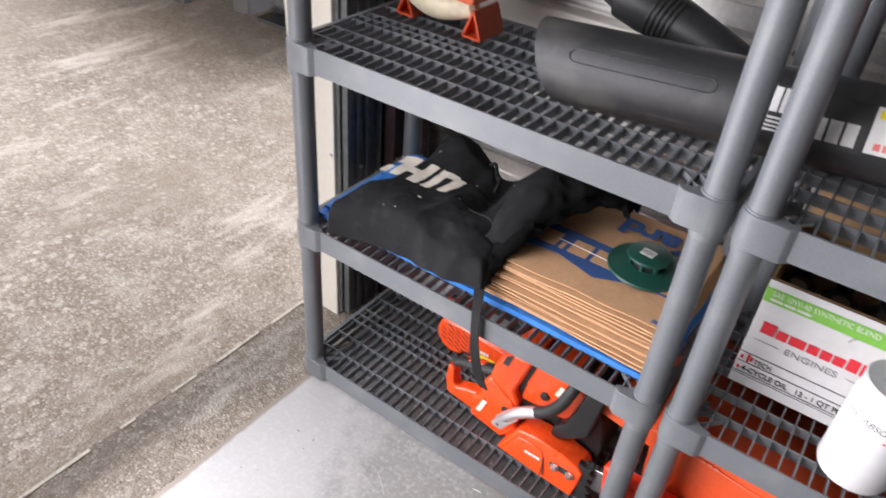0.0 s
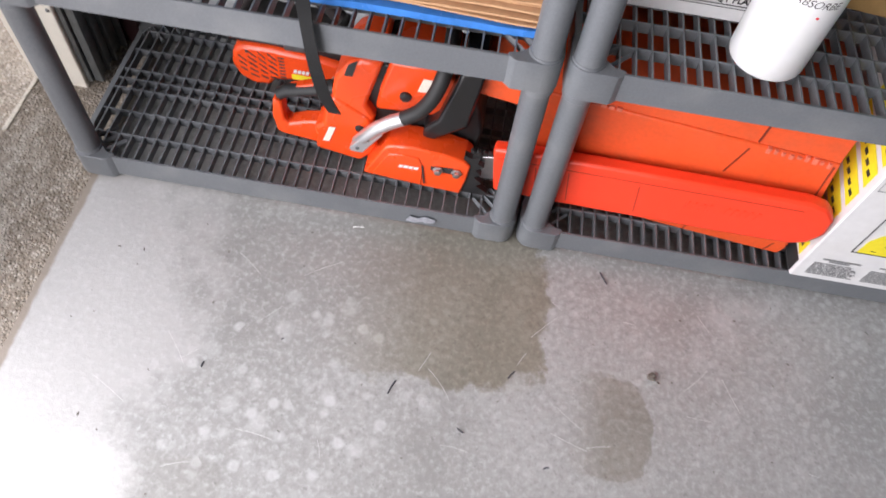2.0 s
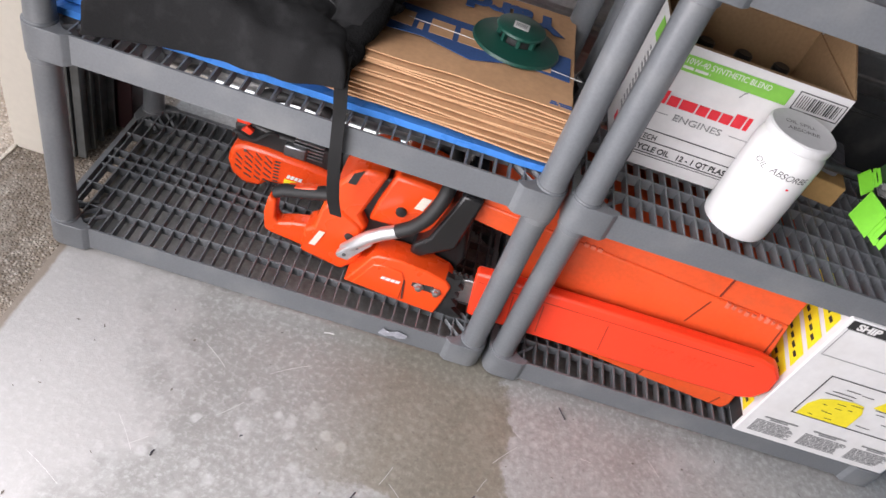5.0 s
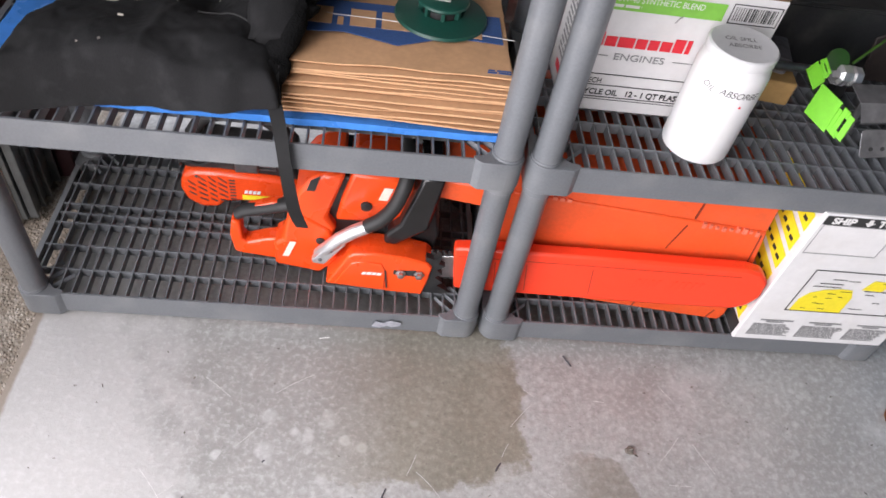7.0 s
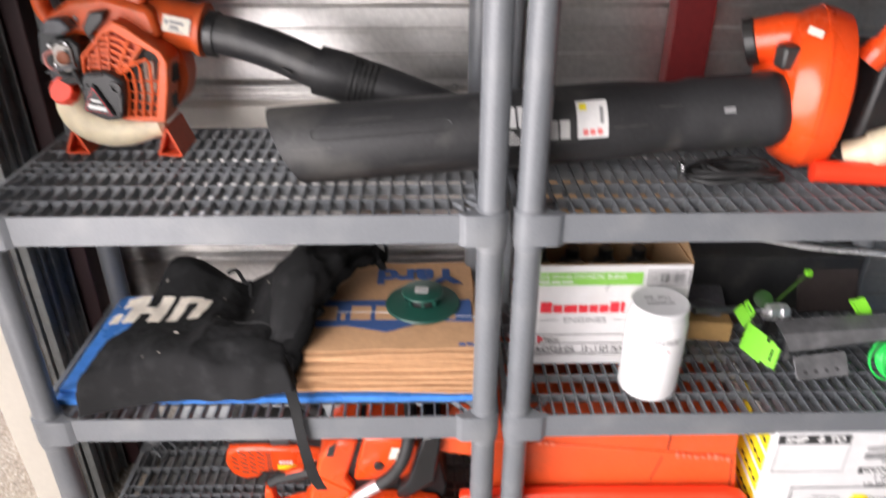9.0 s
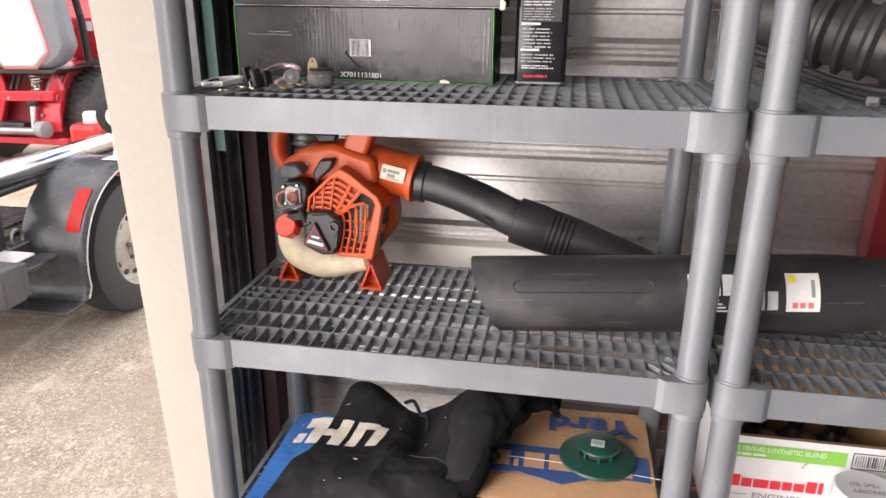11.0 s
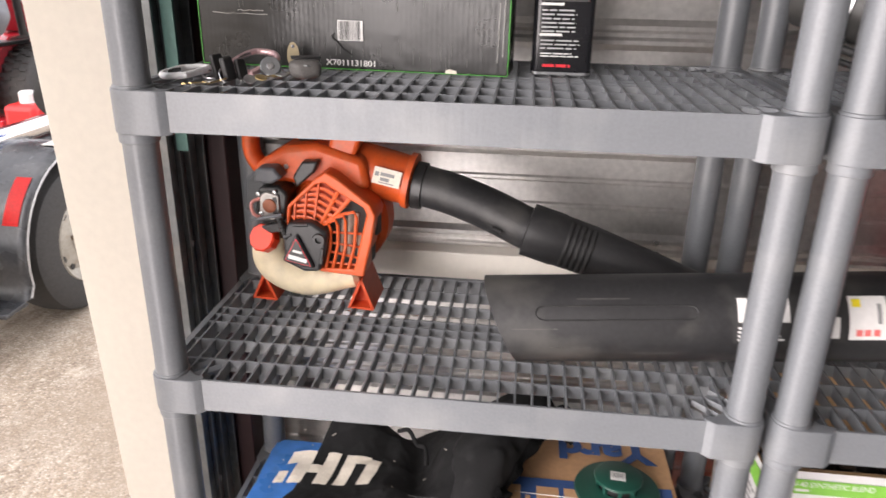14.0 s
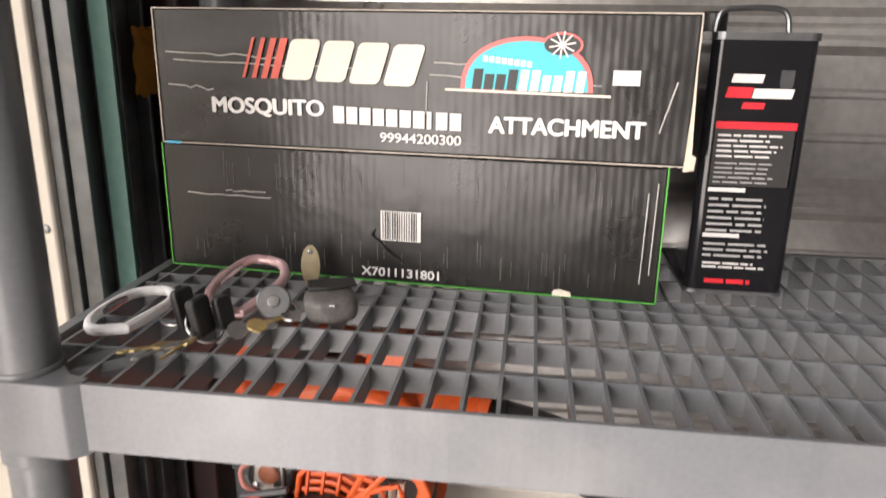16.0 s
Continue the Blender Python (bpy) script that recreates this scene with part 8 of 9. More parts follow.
for v in bm.verts:
    v.co = v.co * (1 + 0.7 * noise.noise(v.co * 220)) + Vector((0, 0, 0.006))
    v.co.z = max(0, v.co.z)
part("bit", bm, mat("debris", (0.14, 0.12, 0.10), 0.8, var=0.4, bump=0.2), wad)
twig_mat = mat("twig", (0.05, 0.045, 0.06), 0.8, bump=0)
for x, y, a, l in ((0.205, -0.055, 120, 0.03), (-0.42, -0.30, 40, 0.006), (-0.20, -0.37, 70, 0.03), (0.02, -0.30, 55, 0.02), (-0.34, -0.02, 10, 0.022), (-0.55, -0.38, 80, 0.012), (0.10, -0.46, 20, 0.012), (-0.05, -0.42, 150, 0.015)):
    tw = thing("twig", (x, y, 0.0), "short thin dark twig on the concrete floor", "twig", "twigs on the floor", rz=a)
    part("stem", ntube([(0, 0, 0.0015), (l * 0.5, 0.001, 0.0022), (l, 0, 0.0015)], 0.0013, 5), twig_mat if abs(x + 0.34) > 0.01 else WHITE_PRINT, tw)
chip = thing("paint_chip", (-0.202, 0.0035, 0.022), "pale scuff of dried paint on the shelf edge", "paint mark")
bm = bmesh.new()
prism(bm, [(-0.030, 0.004), (-0.022, 0.022), (-0.006, 0.016), (0.010, 0.026), (0.032, 0.020), (0.030, 0.010), (0.012, 0.004), (0.004, 0.008), (-0.014, 0.0)], -0.0004, 0.0006, "y")
part("mark", bm, mat("pale_paint", (0.33, 0.335, 0.37), 0.6, var=0.3, bump=0.1), chip, smooth=False)

# grit, chips and scratches on the concrete
grit_rnd = random.Random(21)
bm = bmesh.new()
for _ in range(70):
    x, y = grit_rnd.uniform(-0.85, 0.85), grit_rnd.uniform(-0.75, -0.02)
    l, w, a = grit_rnd.uniform(0.001, 0.0045), grit_rnd.uniform(0.0006, 0.002), grit_rnd.uniform(0, 6.28)
    pts = [(x + math.cos(a + q) * (l if k % 2 == 0 else w), y + math.sin(a + q) * (l if k % 2 == 0 else w)) for k, q in enumerate((0, 1.3, 3.0, 4.6))]
    prism(bm, pts, 0.0003, 0.0003 + grit_rnd.uniform(0.0004, 0.0016))
grit = part("floor_grit", bm, mat("dark_grit", (0.13, 0.115, 0.095), 0.8, var=0.5, scale=30, bump=0.1), None, "", smooth=False)
tagged(grit, "scattered dark grit and chaff on the concrete floor", "grit", kind="stuff")
bm = bmesh.new()
for _ in range(26):
    x, y = grit_rnd.uniform(-0.75, 0.6), grit_rnd.uniform(-0.6, -0.03)
    a, l, bend = grit_rnd.uniform(-1.2, 1.2), grit_rnd.uniform(0.02, 0.09), grit_rnd.uniform(-0.2, 0.2)
    pts = [(x + l * k / 5 * math.cos(a + bend * k / 5), y + l * k / 5 * math.sin(a + bend * k / 5)) for k in range(6)]
    for p0, p1 in zip(pts, pts[1:]):
        n = Vector((p0[1] - p1[1], p1[0] - p0[0])).normalized() * 0.0005
        prism(bm, [(p0[0] - n.x, p0[1] - n.y), (p1[0] - n.x, p1[1] - n.y), (p1[0] + n.x, p1[1] + n.y), (p0[0] + n.x, p0[1] + n.y)], 0.0002, 0.0005)
scratches = part("floor_scratches", bm, mat("pale_scratched_concrete", (0.52, 0.515, 0.50), 0.8, var=0.2, bump=0.1), None, "", smooth=False)
tagged(scratches, "fine pale scratches on the concrete floor", "scratches", kind="stuff")

# ---- outside: a loaded trailer on the driveway ----
FENDER = mat("black_painted_steel", (0.055, 0.058, 0.063), 0.27, 0.3, var=0.25, scale=5, fine=60, bump=0.05, tint=(0.16, 0.16, 0.16), tintamt=0.3)
TYRE = mat("tyre_rubber", (0.045, 0.044, 0.043), 0.75, var=0.2, fine=80, bump=0.2)
RIM = mat("dusty_white_rim", (0.40, 0.375, 0.325), 0.5, 0.1, var=0.15, scale=12, fine=60, bump=0.1, tint=(0.30, 0.24, 0.18), tintamt=0.5)
MOWER_RED = mat("mower_red_paint", (0.52, 0.016, 0.030), 0.3, var=0.06, fine=40, bump=0.02, coat=0.3)
DECK = mat("weathered_planks", (0.46, 0.38, 0.28), 0.8, var=0.2, scale=4, fine=40, bump=0.2)
CHROME = mat("polished_tube", (0.72, 0.72, 0.73), 0.18, 1.0, var=0.1, fine=30, bump=0.02)
SEAT = mat("grey_vinyl", (0.50, 0.50, 0.52), 0.45, var=0.06, fine=60, bump=0.1)

trailer = thing("utility_trailer", (-2.505, 2.065, -0.02), "black utility trailer with steel fender and polished rail", "trailer", rz=-90)
# wheel
wheel = part("wheel", nlathe([(0.20, -0.10), (0.30, -0.105), (0.338, -0.085), (0.348, -0.04), (0.348, 0.04), (0.338, 0.085), (0.30, 0.105), (0.20, 0.10), (0.195, 0.06)], 64, along((0, 0.0, 0.348), (0, 1, 0.348)), caps=False), TYRE, trailer, "dusty black trailer tyre")
bm = bmesh.new()
m = along((0, 0.0, 0.348), (0, 1, 0.348))
lathe(bm, [(0.205, 0.098), (0.200, 0.106), (0.190, 0.098), (0.178, 0.060), (0.150, 0.048), (0.120, 0.062), (0.080, 0.070), (0.062, 0.070), (0.058, 0.082), (0.0, 0.082)], 48, m, caps=False)
rim = part("rim", bm, RIM, wheel, "dusty off-white steel rim")
for k in range(12):
    a = 2 * math.pi * k / 12
    part("rim_hole", nlathe([(0.018, 0.0), (0.016, 0.003)], 12, m @ Matrix.Translation((0.140 * math.cos(a), 0.140 * math.sin(a), 0.0545))), BLACK_PRINT, rim)
bm = bmesh.new()
lathe(bm, [(0.040, 0.08), (0.038, 0.12), (0.030, 0.128), (0.0, 0.128)], 20, m)
for k in range(5):
    a = 2 * math.pi * k / 5 + 0.3
    lathe(bm, [(0.012, 0.068), (0.012, 0.092), (0.006, 0.095)], 6, m @ Matrix.Translation((0.062 * math.cos(a), 0.062 * math.sin(a), 0)))
part("hub", bm, mat("rusty_hub", (0.22, 0.17, 0.13), 0.6, 0.4, var=0.3, bump=0.2), rim, "rusty hub and nuts")
# fender: rolled arch sheet with a side flange and bright lip
ARC = [(0.452 * math.cos(radians(q)), 0.348 + 0.452 * math.sin(radians(q))) for q in range(-8, 190, 9)]
ARC = [(0.475, 0.235)] + ARC
bm = bmesh.new()
prof = [(1.0, -0.21), (1.0, 0.075), (0.992, 0.096), (0.975, 0.108), (0.945, 0.112), (0.945, 0.106), (0.970, 0.100), (0.984, 0.090), (0.990, 0.072), (0.990, -0.21)]
rings = []
for x, z in ARC:
    rings.append([bm.verts.new((x * s, y, 0.348 + (z - 0.348) * s)) for s, y in prof])
for ra, rb in zip(rings, rings[1:]):
    for j in range(len(prof)):
        k = (j + 1) % len(prof)
        bm.faces.new((ra[j], ra[k], rb[k], rb[j]))
bm.faces.new(rings[0])
bm.faces.new(rings[-1][::-1])
bmesh.ops.recalc_face_normals(bm, faces=bm.faces)
fender = part("fender", bm, FENDER, trailer, "black painted steel fender", angle=40)
part("lip", ntube([(x * 0.943, 0.110, 0.348 + (z - 0.348) * 0.943) for x, z in ARC], 0.005, 8), mat("bright_fender_edge", (0.50, 0.50, 0.50), 0.4, 0.4, bump=0.05), fender, "bright fender lip")
bm = bmesh.new()
rr = [[bm.verts.new((0.455 * math.cos(radians(q)), y, 0.348 + 0.455 * math.sin(radians(q)))) for y in (0.015, 0.085)] for q in range(26, 56, 4)]
for p0, p1 in zip(rr, rr[1:]):
    bm.faces.new((p0[0], p1[0], p1[1], p0[1]))
bmesh.ops.solidify(bm, geom=bm.faces, thickness=-0.003)
part("reflector", bm, mat("red_reflector", (0.72, 0.02, 0.02), 0.25, bump=0.05), fender, "red reflector strip")
part("mud_plate", nprism([(0.455, 0.215), (0.60, 0.215), (0.60, 0.232), (0.47, 0.236)], -0.20, 0.10, "y"), FENDER, trailer, bevel=0.003)
STEP_STEEL = mat("worn_step_steel", (0.075, 0.075, 0.078), 0.45, 0.2, var=0.3, bump=0.1)
part("step_block", nbox(0.715, 0.835, -0.08, 0.03, 0.345, 0.515), STEP_STEEL, trailer, "dark steel block on the step", bevel=0.010)
part("step_block", nbox(0.655, 0.711, -0.09, 0.0, 0.340, 0.490), STEP_STEEL, trailer, bevel=0.006)
part("step_plate", nbox(0.575, 0.740, -0.17, -0.02, 0.493, 0.503), mat("bright_worn_steel", (0.66, 0.66, 0.66), 0.35, 0.5, var=0.2, bump=0.05), trailer, "bright worn step plate", bevel=0.002)
part("step_bracket", nprism([(0.42, -0.18), (0.82, -0.18), (0.82, -0.06), (0.60, -0.01), (0.42, -0.02)], 0.425, 0.448), FENDER, trailer, "black welded step bracket", bevel=0.004)
part("frame_beam", nbox(-2.6, 1.04, -0.26, -0.16, 0.40, 0.50), FENDER, trailer, "black frame beam", bevel=0.006)
part("frame_beam", nbox(-2.6, 1.04, -1.95, -1.85, 0.40, 0.50), FENDER, trailer, bevel=0.006)
part("cross_beam", nbox(0.94, 1.04, -1.85, -0.26, 0.40, 0.50), FENDER, trailer, bevel=0.006)
for k in range(9):
    part("deck_board", nbox(-2.6, 1.0, -0.30 - 0.175 * (k + 1) + 0.006, -0.30 - 0.175 * k, 0.502, 0.54), DECK, trailer, bevel=0.004)
part("rail", ntube([(1.0, -0.24, 0.805), (-2.6, -0.24, 0.805)], 0.048, 20), CHROME, trailer, "polished steel side rail")
part("rail_sleeve", ntube([(0.50, -0.24, 0.805), (0.30, -0.24, 0.805)], 0.052, 20), CHROME, trailer)
part("lower_rail", ntube([(1.0, -0.25, 0.728), (-0.4, -0.25, 0.728)], 0.022, 12), FENDER, trailer, "black lower side rail")
part("rail_post", nprism([(0.505, 0.45), (0.575, 0.45), (0.535, 0.775), (0.490, 0.775)], -0.27, -0.22, "y"), FENDER, trailer, bevel=0.003)
part("rail_post", nbox(-0.92, -0.88, -0.26, -0.22, 0.50, 0.78), FENDER, trailer, bevel=0.003)
part("tie_ring", ntube([(0.455 + 0.035 * math.cos(radians(a)), -0.20, 0.520 + 0.04 * math.sin(radians(a))) for a in range(0, 360, 30)], 0.007, 8, closed=True), DULL_STEEL, trailer, "steel tie-down ring")
part("hub_axle", nlathe([(0.03, 0), (0.03, 2.0)], 12, along((0, -0.09, 0.348), (0, -2.0, 0.348))), FENDER, trailer)
part("wheel", nlathe([(0.20, -0.10), (0.338, -0.085), (0.348, 0.0), (0.338, 0.085), (0.20, 0.10)], 40, along((0, -2.1, 0.348), (0, -1, 0.348))), TYRE, trailer)
# grating ramp laid by the deck edge
bm = bmesh.new()
for k in range(26):
    box(bm, 0.10 + k * 0.035, 0.108 + k * 0.035, -0.95, -0.27, 0.545, 0.56)
for k in range(8):
    box(bm, 0.10, 1.0, -0.95 + k * 0.095, -0.944 + k * 0.095, 0.543, 0.557)
ramp = thing("ramp_grating", (-2.505, 2.03, -0.02), "dark steel mesh ramp lying on the trailer deck", "ramp", rz=-90)
part("mesh", bm, FENDER, ramp, smooth=False)


def mower():
    mo = thing("ride_on_mower", (-3.55, 3.0, 0.52), "red ride-on mower with pale grey seat on the trailer deck", "mower")
    p = world_part(mo)
    grey_rubber = mat("grey_rubber", (0.26, 0.26, 0.27), 0.6, var=0.12, bump=0.1)
    bolster = mat("slate_vinyl", (0.17, 0.18, 0.20), 0.45, var=0.08, fine=60, bump=0.1)
    block_me = None
    for wx, side in ((-3.155, 1), (-3.95, -1)):
        c, r = Vector((wx, 3.02, 0.815)), 0.285
        m = along(c, c + Vector((1, 0, 0)))
        w = p("wheel", nlathe([(0.155, -0.095), (0.175, -0.105), (0.245, -0.112), (0.272, -0.100), (r, -0.080), (r, 0.080), (0.272, 0.100), (0.245, 0.112), (0.175, 0.105), (0.155, 0.095)], 56, m, caps=False), TYRE, "treaded black mower tyre")
        p("hub", nlathe([(0.158, 0.100), (0.150, 0.092), (0.140, 0.050), (0.070, 0.040), (0.060, 0.075), (0.0, 0.078)], 32, m @ Matrix.Rotation(0 if side > 0 else math.pi, 4, "X"), caps=False), RIM, "pale wheel rim", parent=w)
        if block_me is None:
            bm = nprism([(-0.012, -0.019), (0.010, -0.019), (0.015, 0.019), (-0.007, 0.019)], 0.0, 0.010)
            block_me = bpy.data.meshes.new("tread_block")
            bm.to_mesh(block_me)
            bm.free()
            block_me.materials.append(TYRE)
        rows = 36 if side > 0 else 18
        for k in range(rows):
            a = 2 * math.pi * k / rows
            for j in range(4):
                ob = new("tread_block", block_me)
                ob.parent = w
                u = a + (0.06 if j % 2 else 0.0)
                out = Vector((0, math.cos(u), math.sin(u)))
                fwd = Vector((0, -math.sin(u), math.cos(u)))
                mm = Matrix((fwd, Vector((1, 0, 0)), out)).transposed().to_4x4()
                mm.translation = c - mo.matrix_basis.translation + out * (r - 0.003) + Vector((-0.063 + 0.042 * j, 0, 0))
                ob.matrix_basis = mm
        # fender sheet that follows the tyre from its foot to its top
        prof = [(2.640, 0.775), (2.655, 0.90), (2.690, 1.00), (2.755, 1.09), (2.86, 1.150), (3.02, 1.165), (3.02, 1.153), (2.865, 1.138), (2.765, 1.080), (2.702, 0.994), (2.668, 0.90), (2.653, 0.775)]
        x0, x1 = (wx - 0.20, wx - 0.035) if side > 0 else (wx + 0.02, wx + 0.20)
        fe = p("fender", nprism(prof, x0, x1, "x"), MOWER_RED, "red curved fender", bevel=0.004)
        if side > 0:
            for q0, q1, z0, z1 in ((2.752, 2.684, 1.085, 1.0), (2.682, 2.664, 0.985, 0.955)):
                p("flash", nprism([(q0, z0), (q1, z1), (q1 - 0.003, z1), (q0 - 0.003, z0 + 0.001)], x1 - 0.10, x1 - 0.015, "x"), WHITE_PRINT, "white flash", parent=fe, smooth=False)
            p("bolt", nlathe([(0.010, 0), (0.008, 0.004)], 8, along((x1 - 0.10, 2.640, 0.82), (x1 - 0.10, 2.5, 0.82))), DULL_STEEL, parent=fe)
            p("bolt", nlathe([(0.010, 0), (0.008, 0.004)], 8, along((x1 - 0.11, 2.642, 0.87), (x1 - 0.11, 2.5, 0.87))), DULL_STEEL, parent=fe)
        else:
            p("flash", nprism([(2.752, 1.085), (2.684, 1.0), (2.681, 1.0), (2.749, 1.086)], x1 - 0.09, x1 - 0.01, "x"), WHITE_PRINT, "white flash", parent=fe, smooth=False)
    # chassis: cheeks, cross plate, recess, base
    p("cheek", nprism([(-3.70, 0.78), (-3.60, 0.80), (-3.52, 0.99), (-3.545, 1.14), (-3.72, 1.12)], 2.66, 2.70, "y"), MOWER_RED, bevel=0.008)
    p("cheek", nprism([(-3.36, 0.79), (-3.24, 0.79), (-3.18, 1.01), (-3.22, 1.12), (-3.26, 1.02)], 2.68, 2.72, "y"), MOWER_RED, bevel=0.006)
    plate = p("cross_plate", nprism([(-3.545, 0.945), (-3.20, 0.955), (-3.19, 1.012), (-3.54, 1.005)], 2.625, 2.655, "y"), MOWER_RED, bevel=0.005)
    p("bolt", nlathe([(0.010, 0), (0.008, 0.005)], 8, along((-3.485, 2.625, 0.965), (-3.485, 2.5, 0.965))), STEEL, parent=plate)
    # mower red darkened to carry the shade of the recess
    p("recess", nbox(-3.70, -3.22, 2.74, 3.25, 0.72, 1.10), mat("shaded_mower_red", (0.22, 0.010, 0.016), 0.45, var=0.1, bump=0.05), "dark red frame behind the plate", bevel=0.01)
    p("base_plate", nbox(-3.80, -3.16, 2.64, 3.3, 0.695, 0.735), MOWER_RED, bevel=0.006)
    p("tow_pan", nbox(-3.68, -3.40, 2.60, 2.68, 0.80, 0.825), BLACK_PLASTIC, "black pan", bevel=0.004)
    # seat springs and damper
    for x in (-3.315, -3.60):
        bm = bmesh.new()
        tube(bm, [(x + 0.026 * math.cos(k * 0.8), 2.66 + 0.026 * math.sin(k * 0.8), 1.005 + 0.0019 * k) for k in range(44)], 0.0075, 7)
        p("spring", bm, CHROME, "bright coil spring")
        p("spring_cap", nlathe([(0.034, 0), (0.036, 0.006), (0.034, 0.012)], 16, Matrix.Translation((x, 2.66, 1.088))), DULL_STEEL)
    p("damper", ntube([(-3.335, 2.63, 0.945), (-3.345, 2.615, 0.80)], [0.020, 0.017], 12), CHROME, "steel damper rod")
    p("damper_head", nlathe([(0.030, 0), (0.034, 0.008), (0.034, 0.022), (0.022, 0.030)], 14, along((-3.333, 2.63, 0.925), (-3.330, 2.63, 0.96))), BLACK_PLASTIC)
    for x in (-3.46, -3.50):
        p("linkage", ntube([(x, 2.67, 1.01), (x + 0.025, 2.70, 1.10)], 0.010, 8), BLACK_PLASTIC)
    # bumper bar between two grey rollers
    p("bumper_bar", ntube([(-3.74, 2.60, 0.775), (-3.30, 2.60, 0.783)], 0.021, 14), DULL_STEEL, "worn grey bumper tube")
    for x in (-3.275, -3.755):
        p("roller", nlathe([(0.030, -0.034), (0.046, -0.028), (0.048, 0.0), (0.046, 0.028), (0.030, 0.034)], 24, along((x, 2.60, 0.795), (x + 0.7, 2.45, 0.795))), grey_rubber, "grey rubber roller")
    # seat: dark side bolsters round a pale middle
    p("seat_base", nprism([(-3.56, 1.105), (-3.15, 1.110), (-3.12, 1.135), (-3.59, 1.130)], 2.60, 2.95, "y"), BLACK_PLASTIC, bevel=0.006)
    shell = p("seat", nprism([(-3.545, 1.132), (-3.165, 1.136), (-3.085, 1.185), (-3.030, 1.262), (-3.045, 1.34), (-3.075, 1.62), (-3.57, 1.62), (-3.60, 1.34), (-3.625, 1.255), (-3.60, 1.18)], 2.60, 2.72, "y"), bolster, "slate grey seat bolsters", bevel=0.035)
    p("seat_panel", nprism([(-3.45, 1.139), (-3.245, 1.142), (-3.155, 1.225), (-3.165, 1.30), (-3.235, 1.62), (-3.45, 1.62), (-3.515, 1.30), (-3.52, 1.225)], 2.585, 2.64, "y"), SEAT, "pale grey seat panel", parent=shell, bevel=0.018)
    p("piping", ntube([(-3.45, 2.598, 1.137), (-3.245, 2.598, 1.140), (-3.152, 2.598, 1.225), (-3.162, 2.598, 1.30), (-3.232, 2.598, 1.62)], 0.004, 6), PINK_PRINT, "pink piping", parent=shell)
    p("piping", ntube([(-3.45, 2.598, 1.137), (-3.523, 2.598, 1.225), (-3.518, 2.598, 1.30), (-3.453, 2.598, 1.62)], 0.004, 6), PINK_PRINT, parent=shell)
    # side pod and hood behind the wheel
    pod = p("side_pod", nprism([(2.95, 1.168), (3.32, 1.168), (3.55, 1.25), (3.55, 1.52), (3.05, 1.56), (2.93, 1.40)], -3.30, -3.06, "x"), MOWER_RED, "red side pod", bevel=0.015)
    p("slanted_mark", nprism([(3.16, 1.36), (3.26, 1.36), (3.19, 1.42), (3.27, 1.42), (3.27, 1.435), (3.15, 1.435), (3.15, 1.42), (3.23, 1.375), (3.16, 1.375)], -3.061, -3.056, "x"), WHITE_PRINT, "white slanted mark", parent=pod, smooth=False)
    p("sticker", nbox(-3.145, -3.095, 2.926, 2.935, 1.33, 1.385), WHITE_PRINT, "white sticker", parent=pod, smooth=False)
    p("engine_cover", nbox(-3.75, -3.32, 3.35, 3.95, 0.95, 1.38), BLACK_PLASTIC, "dark engine cover", bevel=0.03)
    p("tank", nbox(-3.30, -3.07, 3.56, 3.95, 1.15, 1.42), mat("charcoal_plastic", (0.085, 0.088, 0.092), 0.5, var=0.1, bump=0.08), "charcoal plastic tank", bevel=0.025)
    p("arm_post", ntube([(-3.13, 2.90, 1.16), (-3.11, 2.86, 1.40), (-3.10, 2.80, 1.60)], 0.022, 12), BLACK_PLASTIC, "black arm-rest post")


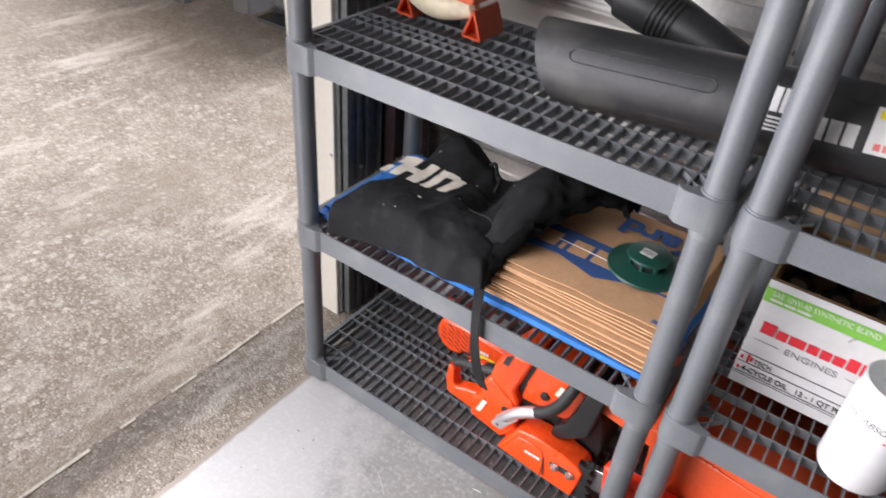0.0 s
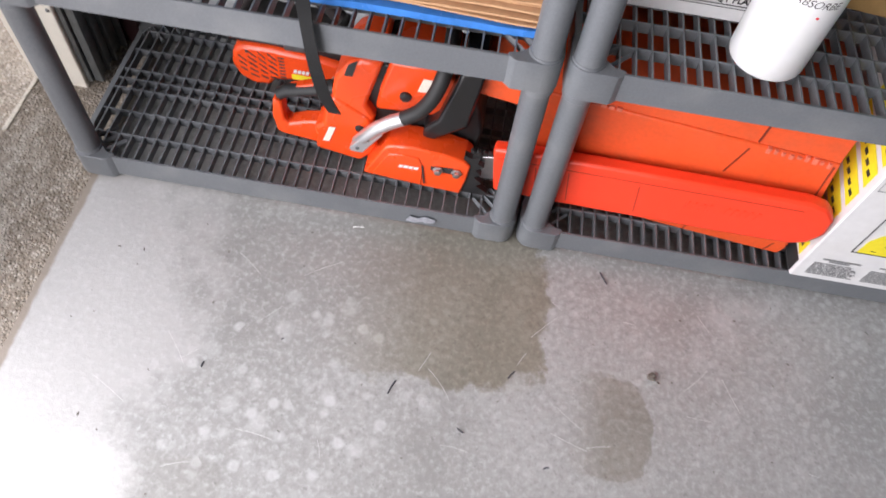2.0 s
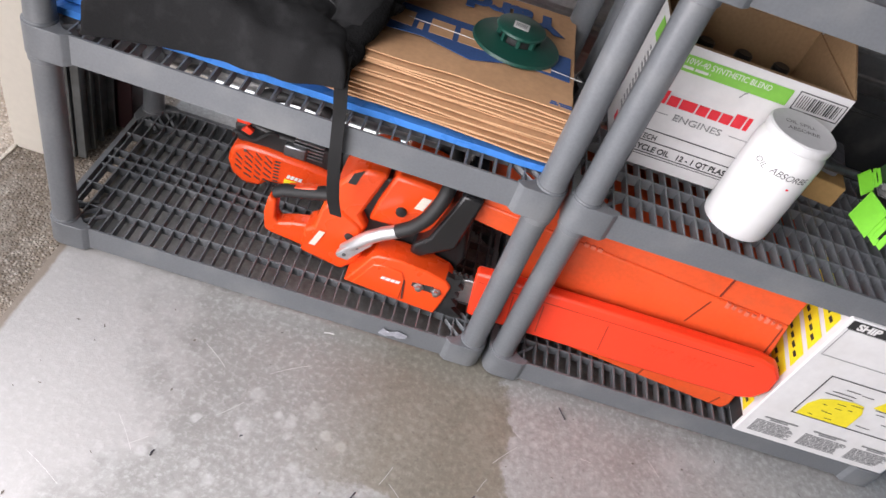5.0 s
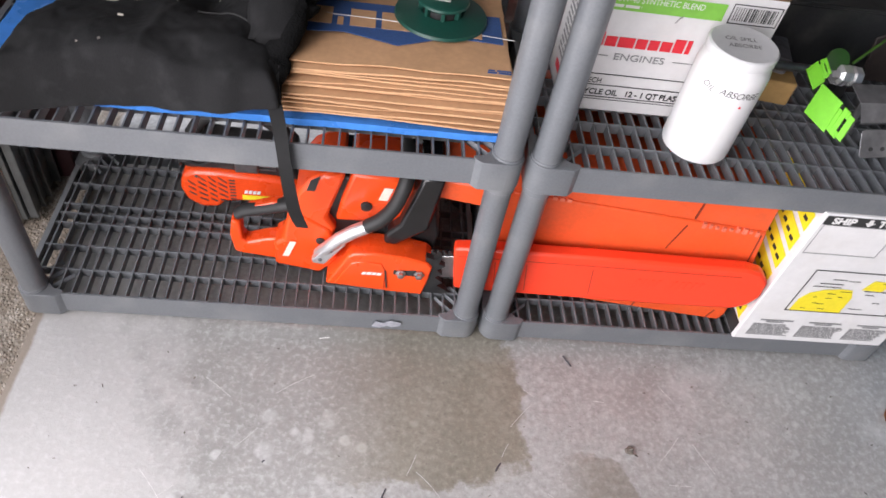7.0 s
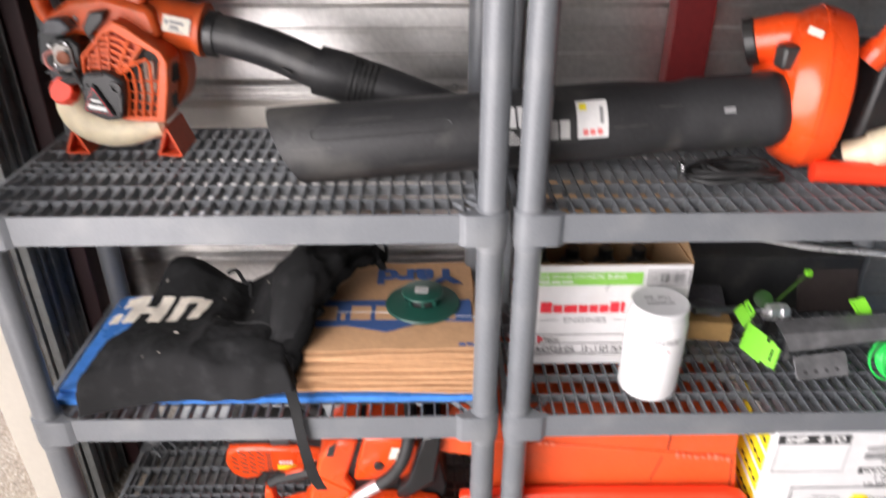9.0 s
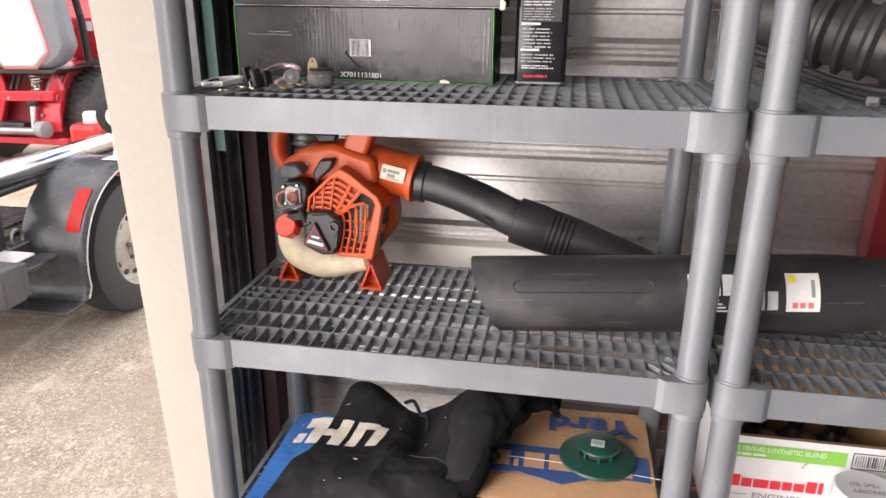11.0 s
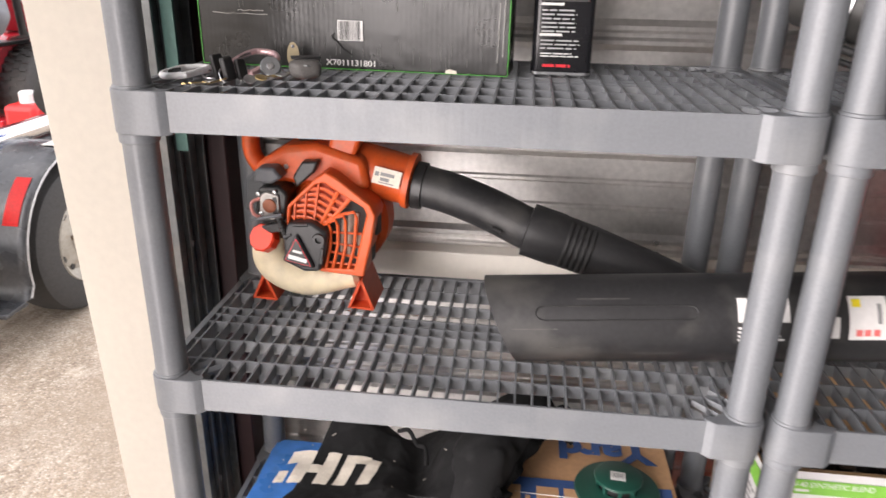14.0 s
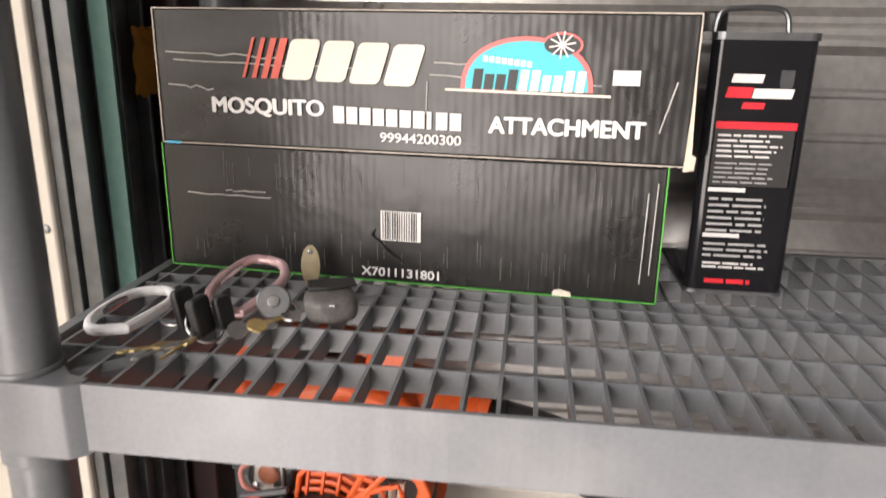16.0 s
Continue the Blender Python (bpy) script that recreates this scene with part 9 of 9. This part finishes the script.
mower()
reel = thing("hose_reel", (-2.505, 2.11, 0.785), "black and blue reel with white dial standing on the trailer fender", "reel", rz=-90)
part("drum", nlathe([(0.090, 0), (0.096, 0.01), (0.096, 0.03), (0.07, 0.035)], 32, along((-0.03, 0.035, 0.195), (0.06, 0.075, 0.195))), BLACK_PLASTIC, reel)
part("barrel", nlathe([(0.080, 0), (0.080, 0.16)], 32, along((-0.03, 0.035, 0.195), (-0.12, -0.005, 0.195))), mat("blue_drum", (0.02, 0.10, 0.55), 0.35, bump=0.03), reel, "blue barrel")
dial = part("dial", nlathe([(0.050, 0), (0.052, 0.006), (0.050, 0.012), (0.0, 0.012)], 28, along((0.002, 0.049, 0.192), (0.06, 0.075, 0.192)), caps=False), WHITE_PRINT, reel, "white dial")
part("pin", nlathe([(0.006, 0.0), (0.005, 0.003)], 10, along((0.014, 0.054, 0.192), (0.06, 0.075, 0.192))), BLACK_PRINT, dial)
part("tag", nbox(0.002, 0.030, 0.060, 0.064, 0.085, 0.150), LIME, reel, "lime green tag", bevel=0.001)
part("stem", nlathe([(0.028, 0.0), (0.030, 0.02), (0.024, 0.03), (0.022, 0.12)], 20, Matrix.Translation((0.016, 0.045, 0.0))), mat("clear_plastic", (0.72, 0.70, 0.68), 0.2, var=0.05, bump=0.02), reel, "clear plastic stem")
part("stem_ring", nlathe([(0.027, 0), (0.031, 0.002), (0.031, 0.010), (0.027, 0.012)], 20, Matrix.Translation((0.016, 0.045, 0.045))), PINK_PRINT, reel, "pink ring")
part("foot_plate", nbox(-0.16, 0.10, 0.0, 0.09, -0.004, 0.0), WHITE_PRINT, reel, "white foot strip", bevel=0.001)
can2 = thing("red_fuel_jug", (-2.505, 2.60, 0.52), "red plastic fuel jug with a white cap on the trailer deck", "fuel jug", rz=-90)
part("body", nbox(-0.03, 0.15, -0.50, -0.32, 0.0, 0.34), mat("red_jug", (0.6, 0.02, 0.02), 0.4, bump=0.05), can2, bevel=0.03)
part("cap", nlathe([(0.04, 0.33), (0.04, 0.38), (0.03, 0.39)], 20, Matrix.Translation((0.06, -0.41, 0.01))), WHITE_PRINT, can2, "white cap")
